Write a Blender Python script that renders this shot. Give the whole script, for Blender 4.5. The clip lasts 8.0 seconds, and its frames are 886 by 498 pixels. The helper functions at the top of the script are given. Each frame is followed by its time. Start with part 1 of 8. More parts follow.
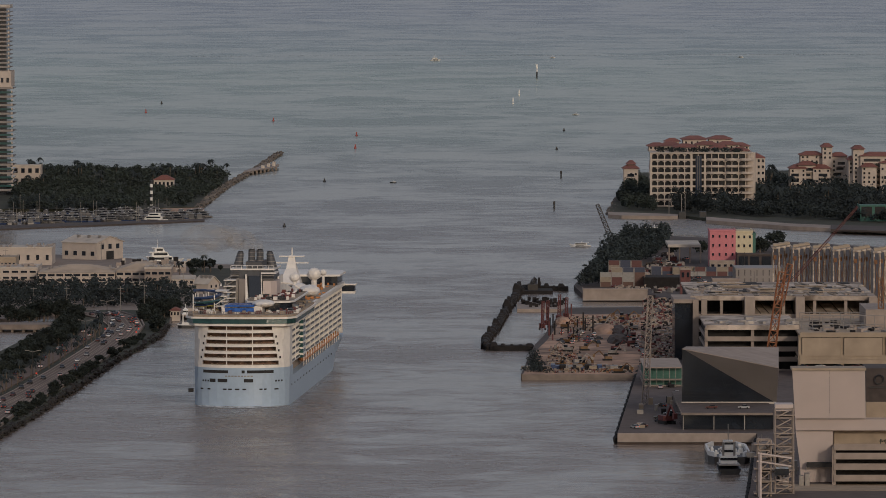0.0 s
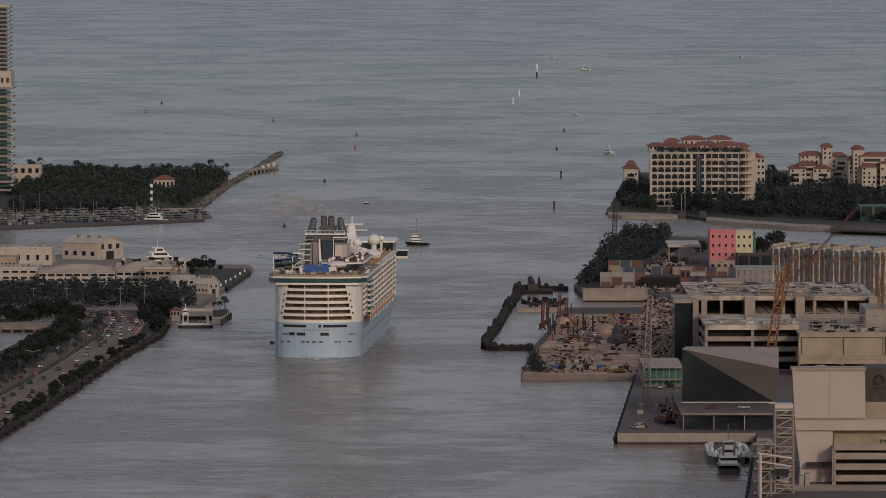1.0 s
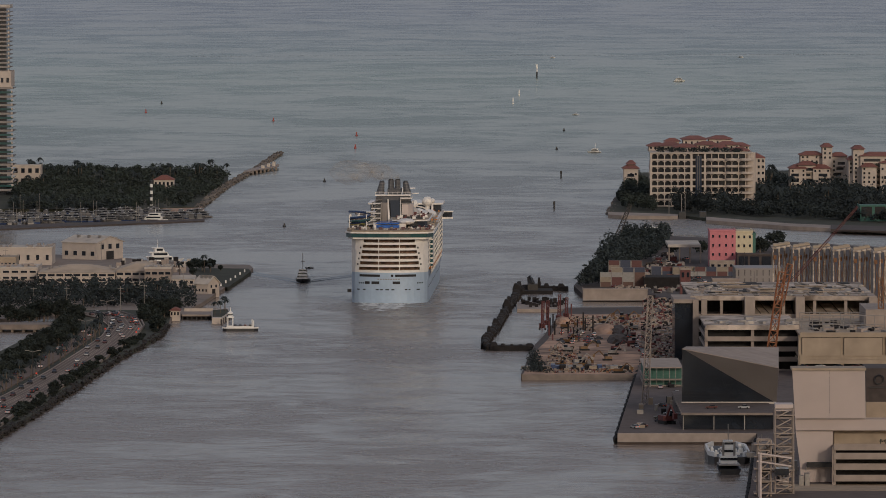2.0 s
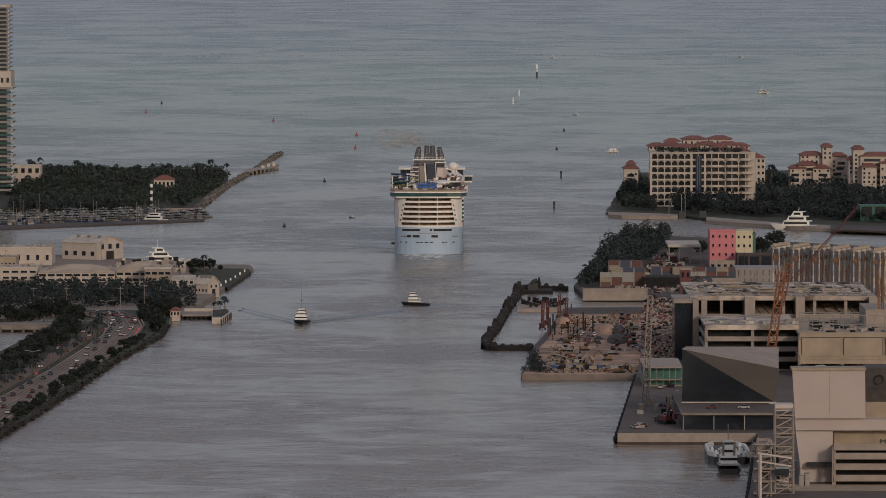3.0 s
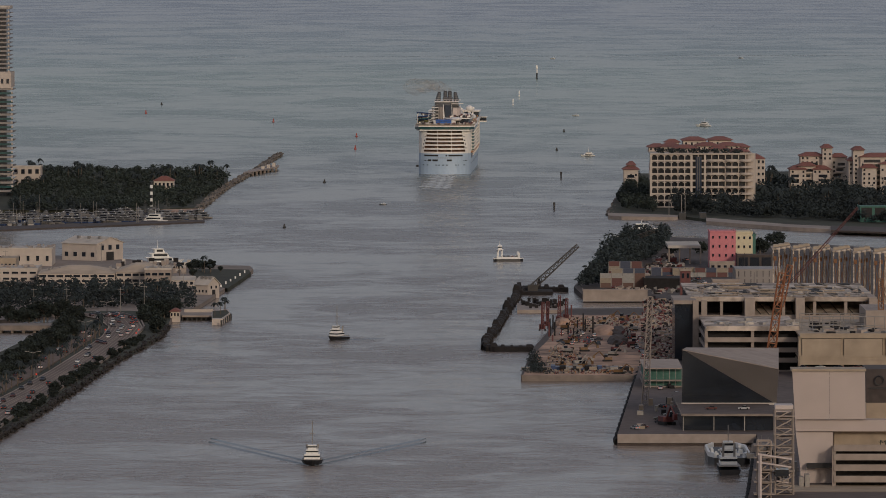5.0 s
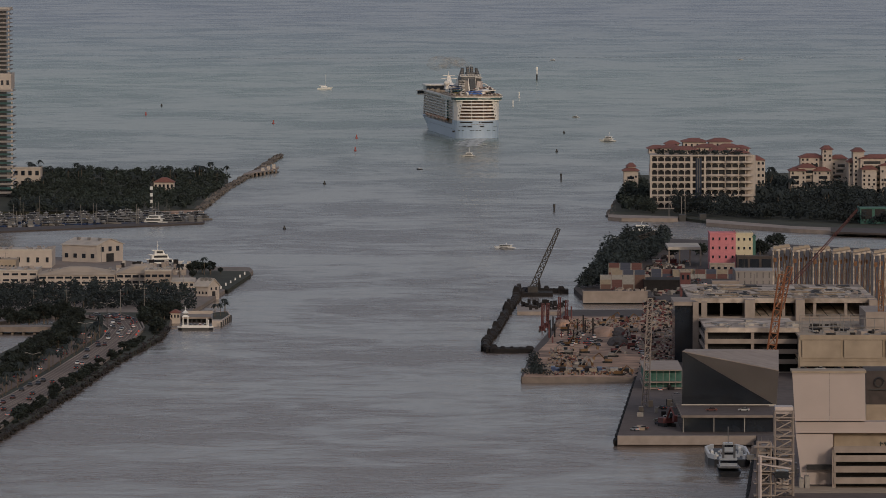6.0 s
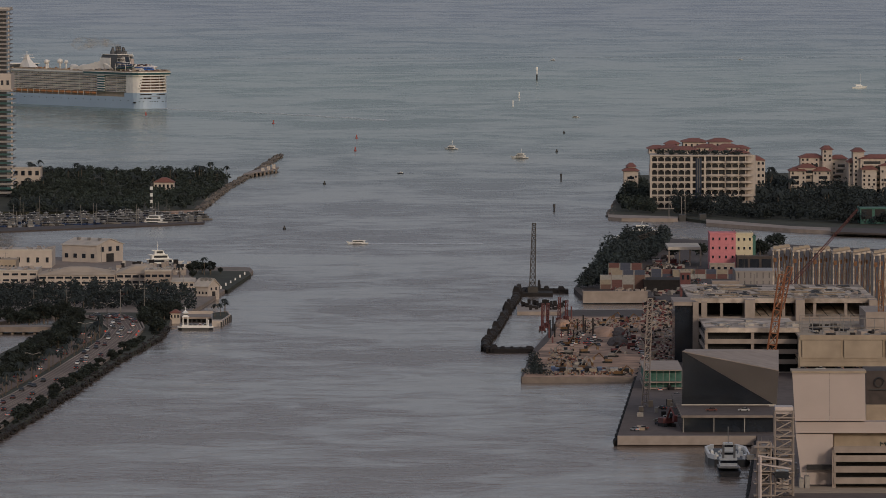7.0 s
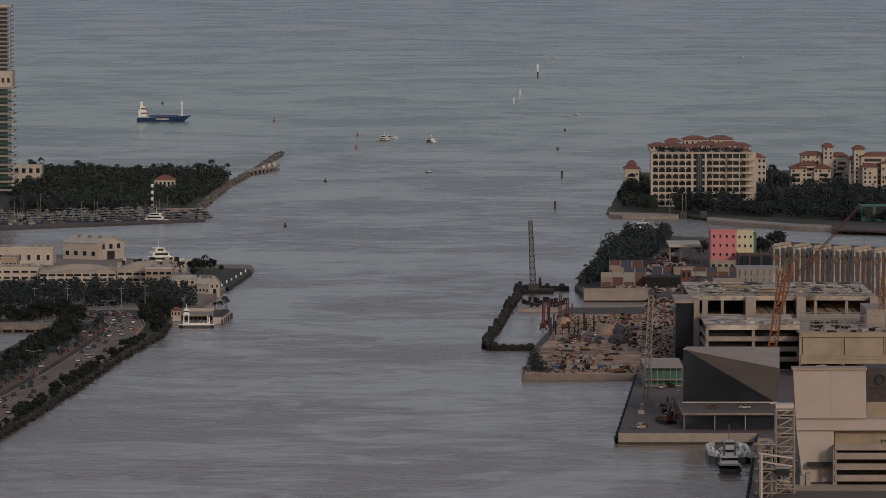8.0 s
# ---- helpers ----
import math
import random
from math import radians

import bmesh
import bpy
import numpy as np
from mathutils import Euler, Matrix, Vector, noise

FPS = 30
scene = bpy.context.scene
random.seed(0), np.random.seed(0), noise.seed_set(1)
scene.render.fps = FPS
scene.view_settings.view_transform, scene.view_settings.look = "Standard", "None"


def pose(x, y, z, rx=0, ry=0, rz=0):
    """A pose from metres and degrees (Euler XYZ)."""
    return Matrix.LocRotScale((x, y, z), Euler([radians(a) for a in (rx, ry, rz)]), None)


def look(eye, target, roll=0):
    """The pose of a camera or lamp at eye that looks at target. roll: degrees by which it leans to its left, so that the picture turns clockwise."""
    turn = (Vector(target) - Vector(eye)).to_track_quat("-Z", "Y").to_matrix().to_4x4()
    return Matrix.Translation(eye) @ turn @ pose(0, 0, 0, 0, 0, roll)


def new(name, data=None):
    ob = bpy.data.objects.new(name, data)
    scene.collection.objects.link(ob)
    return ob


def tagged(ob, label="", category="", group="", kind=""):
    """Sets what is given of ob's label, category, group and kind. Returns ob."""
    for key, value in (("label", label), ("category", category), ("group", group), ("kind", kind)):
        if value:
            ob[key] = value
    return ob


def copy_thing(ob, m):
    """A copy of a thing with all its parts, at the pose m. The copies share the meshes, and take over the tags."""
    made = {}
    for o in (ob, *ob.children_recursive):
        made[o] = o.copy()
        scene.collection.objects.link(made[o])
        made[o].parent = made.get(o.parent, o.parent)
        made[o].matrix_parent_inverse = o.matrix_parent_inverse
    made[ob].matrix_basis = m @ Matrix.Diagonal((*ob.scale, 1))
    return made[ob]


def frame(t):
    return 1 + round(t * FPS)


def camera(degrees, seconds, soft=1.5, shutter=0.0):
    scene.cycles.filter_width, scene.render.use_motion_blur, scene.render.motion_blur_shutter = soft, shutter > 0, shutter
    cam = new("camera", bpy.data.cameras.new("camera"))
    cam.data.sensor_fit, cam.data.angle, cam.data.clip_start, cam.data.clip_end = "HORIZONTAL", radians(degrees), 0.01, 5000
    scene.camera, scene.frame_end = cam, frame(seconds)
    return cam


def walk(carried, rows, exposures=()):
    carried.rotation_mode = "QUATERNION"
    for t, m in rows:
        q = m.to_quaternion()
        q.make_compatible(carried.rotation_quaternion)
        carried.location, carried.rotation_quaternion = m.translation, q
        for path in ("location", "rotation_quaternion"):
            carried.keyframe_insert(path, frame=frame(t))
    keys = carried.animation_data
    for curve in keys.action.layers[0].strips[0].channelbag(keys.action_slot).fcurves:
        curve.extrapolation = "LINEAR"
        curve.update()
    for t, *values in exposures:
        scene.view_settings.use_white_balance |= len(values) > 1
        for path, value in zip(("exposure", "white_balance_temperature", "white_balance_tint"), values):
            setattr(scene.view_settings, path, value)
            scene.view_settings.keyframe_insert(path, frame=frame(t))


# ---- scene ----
# The harbour mouth is modelled at about one third of its real size, so that the sea's edge stays in the camera's reach.
cam = camera(7.1769, 8.0, soft=0.75)


def tilt(rx, rz=0.0):
    return pose(0, 0, 69.8, 90 - 2.8441 + rx, 0, rz)


PX = 0.0045837  # one small step of tilt, degrees
walk(cam, [(0.0, tilt(0)), (1.7, tilt(0)), (3.0, tilt(0)), (3.4, tilt(PX * 1.0)), (4.0, tilt(0)), (4.5, tilt(PX * 1.2)), (4.7, tilt(PX * 1.2)),
           (5.8, tilt(PX * 4.2)), (6.5, tilt(PX * 4.5)), (7.0, tilt(PX * 4.5)), (7.5, tilt(PX * 3)), (8.0, tilt(0, PX * 1.5))],
     exposures=((0.0, -0.15), (1.7, -0.15), (3.0, -0.09), (4.5, -0.11), (5.8, -0.18), (7.5, -0.16), (8.0, -0.22)))

# ---- light ----
world = bpy.data.worlds.new("dusk_sky")
scene.world = world
world.use_nodes = True
wn, wl = world.node_tree.nodes, world.node_tree.links
sky = wn.new("ShaderNodeTexSky")
sky.sky_type = 'NISHITA'
sky.sun_disc = False
sky.sun_elevation = radians(14)
sky.sun_rotation = radians(160.7)
sky.air_density, sky.dust_density, sky.ozone_density = 1.0, 3.0, 1.5
veil = wn.new("ShaderNodeMix")
veil.data_type = 'RGBA'
veil.inputs[0].default_value = 0.65
veil.inputs[7].default_value = (3.74, 3.74, 4.32, 1)  # the grey of the cloud layer
wl.new(sky.outputs[0], veil.inputs[6])
wl.new(veil.outputs[2], wn["Background"].inputs[0])
wn["Background"].inputs[1].default_value = 0.098
sun = new("sun", bpy.data.lights.new("sun", 'SUN'))
sun.data.energy = 1.0
sun.data.angle = radians(6)
sun.data.color = (1.0, 0.84, 0.69)
sun.matrix_world = look((35, -100, 29), (0, 0, 0))

# ---- materials ----
def material(name, base, rough=0.7, metal=0.0, vary=0.25, grain=2.0, big=0.08, bump=0.0, tint=None, rand=0.0, spec=0.5):
    """A surface with fine grain and large stains; tint is the second colour, rand the spread from piece to piece."""
    m = bpy.data.materials.new(name)
    m.use_nodes = True
    n, l = m.node_tree.nodes, m.node_tree.links
    b = n["Principled BSDF"]
    b.inputs["Roughness"].default_value, b.inputs["Metallic"].default_value = rough, metal
    b.inputs["Specular IOR Level"].default_value = spec
    co = n.new("ShaderNodeTexCoord")
    fine, wide = n.new("ShaderNodeTexNoise"), n.new("ShaderNodeTexNoise")
    fine.inputs["Scale"].default_value, wide.inputs["Scale"].default_value = grain, big
    fine.inputs["Detail"].default_value, wide.inputs["Detail"].default_value = 6, 4
    l.new(co.outputs["Object"], fine.inputs["Vector"])
    l.new(co.outputs["Object"], wide.inputs["Vector"])
    add = n.new("ShaderNodeMath")
    add.operation = 'ADD'
    l.new(fine.outputs["Fac"], add.inputs[0])
    l.new(wide.outputs["Fac"], add.inputs[1])
    ramp = n.new("ShaderNodeValToRGB")
    half = n.new("ShaderNodeMath")
    half.operation = 'MULTIPLY'
    half.inputs[1].default_value = 0.5
    l.new(add.outputs[0], half.inputs[0])
    l.new(half.outputs[0], ramp.inputs[0])
    dark = [c * (1 - vary) for c in (tint or base)]
    light = [min(1, c * (1 + vary * 0.6)) for c in base]
    ramp.color_ramp.elements[0].position, ramp.color_ramp.elements[1].position = 0.35, 0.62
    ramp.color_ramp.elements[0].color, ramp.color_ramp.elements[1].color = (*dark, 1), (*light, 1)
    out = ramp.outputs[0]
    if rand:
        info, hsv = n.new("ShaderNodeObjectInfo"), n.new("ShaderNodeHueSaturation")
        mr = n.new("ShaderNodeMapRange")
        mr.inputs[3].default_value, mr.inputs[4].default_value = 1 - rand, 1 + rand
        l.new(info.outputs["Random"], mr.inputs[0])
        l.new(mr.outputs[0], hsv.inputs["Value"])
        l.new(out, hsv.inputs["Color"])
        out = hsv.outputs[0]
    l.new(out, b.inputs["Base Color"])
    if bump:
        bp = n.new("ShaderNodeBump")
        bp.inputs["Strength"].default_value, bp.inputs["Distance"].default_value = bump, 0.2
        l.new(fine.outputs["Fac"], bp.inputs["Height"])
        l.new(bp.outputs[0], b.inputs["Normal"])
    return m


def water_material():
    m = bpy.data.materials.new("harbour_water")
    m.use_nodes = True
    n, l = m.node_tree.nodes, m.node_tree.links
    b = n["Principled BSDF"]
    co = n.new("ShaderNodeTexCoord")
    split = n.new("ShaderNodeSeparateXYZ")
    l.new(co.outputs["Object"], split.inputs[0])

    def tex(scale, stretch, detail=5, dist=0.0):
        mp = n.new("ShaderNodeMapping")
        mp.inputs["Scale"].default_value = (scale, scale / stretch, scale)
        l.new(co.outputs["Object"], mp.inputs[0])
        t = n.new("ShaderNodeTexNoise")
        t.inputs["Scale"].default_value, t.inputs["Detail"].default_value, t.inputs["Distortion"].default_value = 1.0, detail, dist
        l.new(mp.outputs[0], t.inputs["Vector"])
        return t.outputs["Fac"]

    def maps(v, a, b2, c, d):
        r = n.new("ShaderNodeMapRange")
        for i, x in zip((1, 2, 3, 4), (a, b2, c, d)):
            r.inputs[i].default_value = x
        l.new(v, r.inputs[0])
        return r.outputs[0]

    # by distance: warm grey in the cut, green over the shallows, blue far out
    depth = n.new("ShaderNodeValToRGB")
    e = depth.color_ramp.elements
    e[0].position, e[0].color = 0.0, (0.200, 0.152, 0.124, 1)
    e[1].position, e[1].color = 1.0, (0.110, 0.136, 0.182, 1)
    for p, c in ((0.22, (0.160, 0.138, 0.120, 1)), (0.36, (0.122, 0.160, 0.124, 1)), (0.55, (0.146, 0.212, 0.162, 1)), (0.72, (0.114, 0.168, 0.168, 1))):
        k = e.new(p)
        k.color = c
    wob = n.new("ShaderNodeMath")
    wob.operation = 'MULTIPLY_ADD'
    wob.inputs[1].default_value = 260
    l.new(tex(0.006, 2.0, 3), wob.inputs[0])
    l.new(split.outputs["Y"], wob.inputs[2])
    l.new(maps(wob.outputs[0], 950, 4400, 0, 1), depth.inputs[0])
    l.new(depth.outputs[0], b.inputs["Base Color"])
    # wind-ruffled patches between calm slicks, at two sizes
    broad, streak = tex(0.02, 1.4, 5, 0.8), tex(0.085, 1.0, 6, 1.4)
    blend = n.new("ShaderNodeMath")
    blend.operation = 'MULTIPLY_ADD'
    blend.inputs[1].default_value = 0.75
    l.new(streak, blend.inputs[0])
    l.new(broad, blend.inputs[2])
    ruffle = maps(blend.outputs[0], 0.78, 1.0, 0.0, 1.0)
    l.new(maps(ruffle, 0.0, 1.0, 0.16, 0.28), b.inputs["Roughness"])
    b.inputs["IOR"].default_value = 1.33
    fine = tex(0.52, 1.2, 7, 0.6)
    chop = n.new("ShaderNodeBump")
    chop.inputs["Distance"].default_value = 0.55
    l.new(fine, chop.inputs["Height"])
    calm = n.new("ShaderNodeMath")
    calm.operation = 'MULTIPLY'
    l.new(maps(ruffle, 0.0, 1.0, 0.2, 1.35), calm.inputs[0])
    l.new(maps(split.outputs["Y"], 1200, 2050, 1.0, 0.06), calm.inputs[1])
    l.new(calm.outputs[0], chop.inputs["Strength"])
    swell = n.new("ShaderNodeBump")
    swell.inputs["Distance"].default_value = 1.1
    l.new(maps(split.outputs["Y"], 950, 2100, 0.5, 0.05), swell.inputs["Strength"])
    l.new(tex(0.06, 0.8, 5, 1.2), swell.inputs["Height"])
    l.new(chop.outputs[0], swell.inputs["Normal"])
    l.new(swell.outputs[0], b.inputs["Normal"])
    return m


WATER = water_material()
HULL_BLUE = material("pale_blue_hull_paint", (0.38, 0.475, 0.58), 0.35, vary=0.08, grain=1.5)
SHIP_WHITE = material("ship_white_paint", (0.84, 0.79, 0.725), 0.4, vary=0.08, grain=1.0, tint=(0.76, 0.71, 0.65))
DECK = material("teak_deck", (0.34, 0.27, 0.20), 0.8, vary=0.3)
DARK_GLASS = material("dark_glass", (0.014, 0.019, 0.028), 0.12, vary=0.4, grain=0.6, spec=0.8)
GREEN_GLASS = material("green_tinted_glass", (0.02, 0.07, 0.07), 0.12, vary=0.4, grain=0.6, spec=0.8)
ORANGE = material("orange_lifeboat_paint", (0.50, 0.20, 0.06), 0.4, vary=0.15)
CONCRETE = material("weathered_concrete", (0.235, 0.19, 0.16), 0.9, vary=0.3, grain=0.8, big=0.05, bump=0.2)
PALE_CONCRETE = material("pale_concrete", (0.335, 0.275, 0.235), 0.85, vary=0.22, grain=0.7, big=0.06)
ASPHALT = material("dusty_asphalt", (0.078, 0.062, 0.057), 0.9, vary=0.3, grain=1.2)
ROAD = material("road_asphalt", (0.155, 0.112, 0.09), 0.9, vary=0.25, grain=1.0)
DIRT = material("site_dirt", (0.40, 0.255, 0.18), 0.95, vary=0.55, grain=0.35, big=0.07, bump=0.4, tint=(0.20, 0.145, 0.115))
GRASS = material("rough_grass", (0.040, 0.042, 0.027), 0.95, vary=0.5, grain=0.5, bump=0.4)
ROCK = material("riprap_rock", (0.17, 0.145, 0.125), 0.95, vary=0.55, grain=1.2, bump=0.6)
# distance haze put into the colours: LEAF lighter than NEAR_LEAF, LEAF2 bluer
LEAF = material("tree_foliage", (0.036, 0.049, 0.040), 0.9, vary=0.6, grain=0.8, rand=0.3)
NEAR_LEAF = material("near_unhazed_foliage", (0.024, 0.033, 0.028), 0.9, vary=0.6, grain=0.8, rand=0.3)
LEAF2 = material("bluish_hazed_foliage", (0.023, 0.032, 0.033), 0.9, vary=0.6, grain=0.8, rand=0.3)
TRUNK = material("bark", (0.14, 0.11, 0.085), 0.9, vary=0.4)
STUCCO = material("cream_stucco", (0.51, 0.435, 0.375), 0.85, vary=0.14, grain=0.8)
TERRACOTTA = material("terracotta_roof_tiles", (0.23, 0.088, 0.066), 0.8, vary=0.3, grain=2.5)
WHITE_PANEL = material("warm_white_metal_panels", (0.53, 0.445, 0.41), 0.45, vary=0.08, grain=0.3)
GREY_PANEL = material("grey_metal_panels", (0.25, 0.22, 0.205), 0.5, metal=0.0, vary=0.12, grain=0.3)
ROOF_WHITE = material("white_roof_membrane", (0.52, 0.465, 0.405), 0.9, vary=0.12, grain=0.8, big=0.25, tint=(0.45, 0.40, 0.35))
TAN_ROOF = material("tan_metal_roof", (0.36, 0.285, 0.21), 0.8, vary=0.2, grain=0.6)
PINK = material("pink_painted_wall", (0.58, 0.205, 0.225), 0.85, vary=0.12)
CREAM = material("cream_painted_wall", (0.60, 0.52, 0.36), 0.85, vary=0.12)
# near-black: shade inside openings put into the colour; also used for dark parts
DARK = material("shade_and_dark_parts", (0.030, 0.028, 0.028), 0.9, vary=0.4)
STEEL = material("galvanised_steel", (0.30, 0.275, 0.25), 0.6, metal=0.3, vary=0.25)
RUST = material("rusty_sheet_pile", (0.019, 0.016, 0.016), 0.95, vary=0.5, grain=1.5, bump=0.4)
CRANE_RED = material("red_crane_paint", (0.30, 0.115, 0.05), 0.6, vary=0.3)
CRANE_DARK = material("dark_crane_steel", (0.05, 0.044, 0.04), 0.7, vary=0.3)
BOAT_WHITE = material("white_gelcoat", (0.80, 0.78, 0.74), 0.3, vary=0.06)
BLACK = material("black_hull_paint", (0.022, 0.022, 0.025), 0.45, vary=0.3)
NAVY = material("navy_hull_paint", (0.025, 0.05, 0.13), 0.4, vary=0.15)
RED = material("red_buoy_paint", (0.36, 0.06, 0.05), 0.5, vary=0.2)
FUNNEL_DARK = material("dark_funnel_paint", (0.075, 0.075, 0.08), 0.5, vary=0.3)
QUAY = material("stained_quay_asphalt", (0.112, 0.085, 0.075), 0.9, vary=0.35, grain=0.7, big=0.06)
GREEN_NET = material("green_scaffold_net", (0.06, 0.15, 0.12), 0.8, vary=0.25)

DARK_RED = material("dark_red_steel_paint", (0.13, 0.036, 0.034), 0.6, vary=0.3)
RUST_STREAK = material("orange_rust", (0.26, 0.125, 0.06), 0.9, vary=0.4, grain=1.5)
SAND_ROOF = material("sandy_metal_roof", (0.47, 0.37, 0.275), 0.8, vary=0.18, grain=0.5, big=0.2)
# much darker than ROCK, for the causeway bank
BANK_ROCK = material("dark_bank_rock", (0.027, 0.023, 0.022), 0.95, vary=0.5, grain=1.4, bump=0.6)
ROAD_PAINT = material("worn_road_paint", (0.36, 0.29, 0.23), 0.85, vary=0.35, grain=1.5)
GANTRY_PAINT = material("rust_stained_cream_paint", (0.54, 0.465, 0.39), 0.8, vary=0.45, grain=1.6, big=0.4, tint=(0.27, 0.19, 0.14))
SITE_DECK = material("patchy_formwork_deck", (0.50, 0.42, 0.355), 0.9, vary=0.5, grain=0.5, big=0.16, tint=(0.20, 0.145, 0.11))
SALON = material("brown_gallery_panels", (0.20, 0.115, 0.08), 0.7, vary=0.6, grain=1.6, big=0.6, tint=(0.09, 0.055, 0.045))
BALCONY_GLASS = material("grey_balcony_glass", (0.10, 0.105, 0.11), 0.25, vary=0.2)


def thin_material(name, base, cover, scale, stretch, low, high):
    """A broken cover, part clear: foam on water, or smoke."""
    m = bpy.data.materials.new(name)
    m.use_nodes = True
    n, l = m.node_tree.nodes, m.node_tree.links
    b = n["Principled BSDF"]
    b.inputs["Base Color"].default_value, b.inputs["Roughness"].default_value = (*base, 1), 0.9
    co, mp, t, r = n.new("ShaderNodeTexCoord"), n.new("ShaderNodeMapping"), n.new("ShaderNodeTexNoise"), n.new("ShaderNodeMapRange")
    mp.inputs["Scale"].default_value = (scale, scale / stretch, scale)
    t.inputs["Scale"].default_value, t.inputs["Detail"].default_value = 1.0, 6
    for i, v in zip((1, 2, 3, 4), (low, high, 0.0, cover)):
        r.inputs[i].default_value = v
    l.new(co.outputs["Object"], mp.inputs[0])
    l.new(mp.outputs[0], t.inputs["Vector"])
    l.new(t.outputs["Fac"], r.inputs[0])
    l.new(r.outputs[0], b.inputs["Alpha"])
    return m


FOAM = thin_material("churned_foam", (0.62, 0.65, 0.66), 0.6, 0.9, 3.0, 0.47, 0.72)
TRACK = thin_material("spreading_track_foam", (0.84, 0.85, 0.82), 0.75, 0.5, 3.0, 0.40, 0.60)
WASH = thin_material("white_wash", (0.72, 0.74, 0.74), 0.95, 0.8, 3.0, 0.30, 0.58)
SMOKE = thin_material("exhaust_smoke", (0.60, 0.54, 0.47), 0.36, 0.30, 1.0, 0.40, 0.68)
sn, sl = SMOKE.node_tree.nodes, SMOKE.node_tree.links
haze_mix, clear_mix = sn.new("ShaderNodeMixShader"), sn.new("ShaderNodeMixShader")
thru, front, clear = sn.new("ShaderNodeBsdfTranslucent"), sn.new("ShaderNodeBsdfDiffuse"), sn.new("ShaderNodeBsdfTransparent")
for node in (thru, front):
    node.inputs[0].default_value = (0.66, 0.60, 0.52, 1)
sl.new(thru.outputs[0], haze_mix.inputs[1])
sl.new(front.outputs[0], haze_mix.inputs[2])
sl.new(clear.outputs[0], clear_mix.inputs[1])
sl.new(haze_mix.outputs[0], clear_mix.inputs[2])
sl.new(sn["Map Range"].outputs[0], clear_mix.inputs[0])
sl.new(clear_mix.outputs[0], sn["Material Output"].inputs[0])


# ---- building helpers ----
def box(bm, x0, x1, y0, y1, z0, z1):
    v = [bm.verts.new(c) for c in ((x0, y0, z0), (x1, y0, z0), (x1, y1, z0), (x0, y1, z0), (x0, y0, z1), (x1, y0, z1), (x1, y1, z1), (x0, y1, z1))]
    for f in ((0, 3, 2, 1), (4, 5, 6, 7), (0, 1, 5, 4), (1, 2, 6, 5), (2, 3, 7, 6), (3, 0, 4, 7)):
        bm.faces.new([v[i] for i in f])
    return v


def prism(bm, outline, z0, z1):
    """An upright slab on a plan outline."""
    low = [bm.verts.new((x, y, z0)) for x, y in outline]
    top = [bm.verts.new((x, y, z1)) for x, y in outline]
    bm.faces.new(top)
    bm.faces.new(low[::-1])
    for i in range(len(low)):
        j = (i + 1) % len(low)
        bm.faces.new((low[i], low[j], top[j], top[i]))


def rod(bm, a, b, r, sides=5, r2=None):
    a, b = Vector(a), Vector(b)
    q = (b - a).to_track_quat('Z', 'Y')
    rings = []
    for p, rr in ((a, r), (b, r if r2 is None else r2)):
        rings.append([bm.verts.new(p + q @ Vector((rr * math.cos(k * 6.2832 / sides), rr * math.sin(k * 6.2832 / sides), 0))) for k in range(sides)])
    for k in range(sides):
        j = (k + 1) % sides
        bm.faces.new((rings[0][k], rings[0][j], rings[1][j], rings[1][k]))
    bm.faces.new(rings[0][::-1])
    bm.faces.new(rings[1])


def ball(bm, c, rx, ry, rz, rough=0.0, sub=1):
    made = bmesh.ops.create_icosphere(bm, subdivisions=sub, radius=1.0)["verts"]
    for v in made:
        k = 1 + random.uniform(-rough, rough)
        v.co = Vector((c[0] + v.co.x * rx * k, c[1] + v.co.y * ry * k, c[2] + v.co.z * rz * k))


def mesh_of(name, bm, mat):
    bmesh.ops.recalc_face_normals(bm, faces=bm.faces)
    me = bpy.data.meshes.new(name)
    bm.to_mesh(me)
    bm.free()
    for m in (mat if isinstance(mat, (list, tuple)) else [mat]):
        me.materials.append(m)
    return me


def part(name, bm, mat, parent, label=""):
    ob = new(name, mesh_of(name, bm, mat))
    ob.parent = parent
    return tagged(ob, label)


def thing(name, label, category, at=(0, 0, 0), turn=0.0, group="", kind=""):
    ob = new(name)
    ob.empty_display_size = 0.2
    ob.matrix_basis = pose(at[0], at[1], at[2], 0, 0, turn)
    return tagged(ob, label, category, group, kind)


def solid(name, bm, mat, label, category="", at=None, kind="", group=""):
    ob = new(name, mesh_of(name, bm, mat))
    if at:
        ob.location = at
    return tagged(ob, label, category, group, kind)


def slab(name, outline, z1, mat, label):
    bm = bmesh.new()
    prism(bm, outline, -1.5, z1)
    return solid(name, bm, mat, label, "land", kind="structure")


# ---- sea and land ----
bm = bmesh.new()
xs = [-30000, -3000, 3000, 30000]
ys = [-20000, 300, 6000, 60000]
grid = [[bm.verts.new((x, y, 0)) for x in xs] for y in ys]
for i in range(3):
    for j in range(3):
        bm.faces.new((grid[i][j], grid[i][j + 1], grid[i + 1][j + 1], grid[i + 1][j]))
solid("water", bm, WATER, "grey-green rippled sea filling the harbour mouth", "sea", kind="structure")

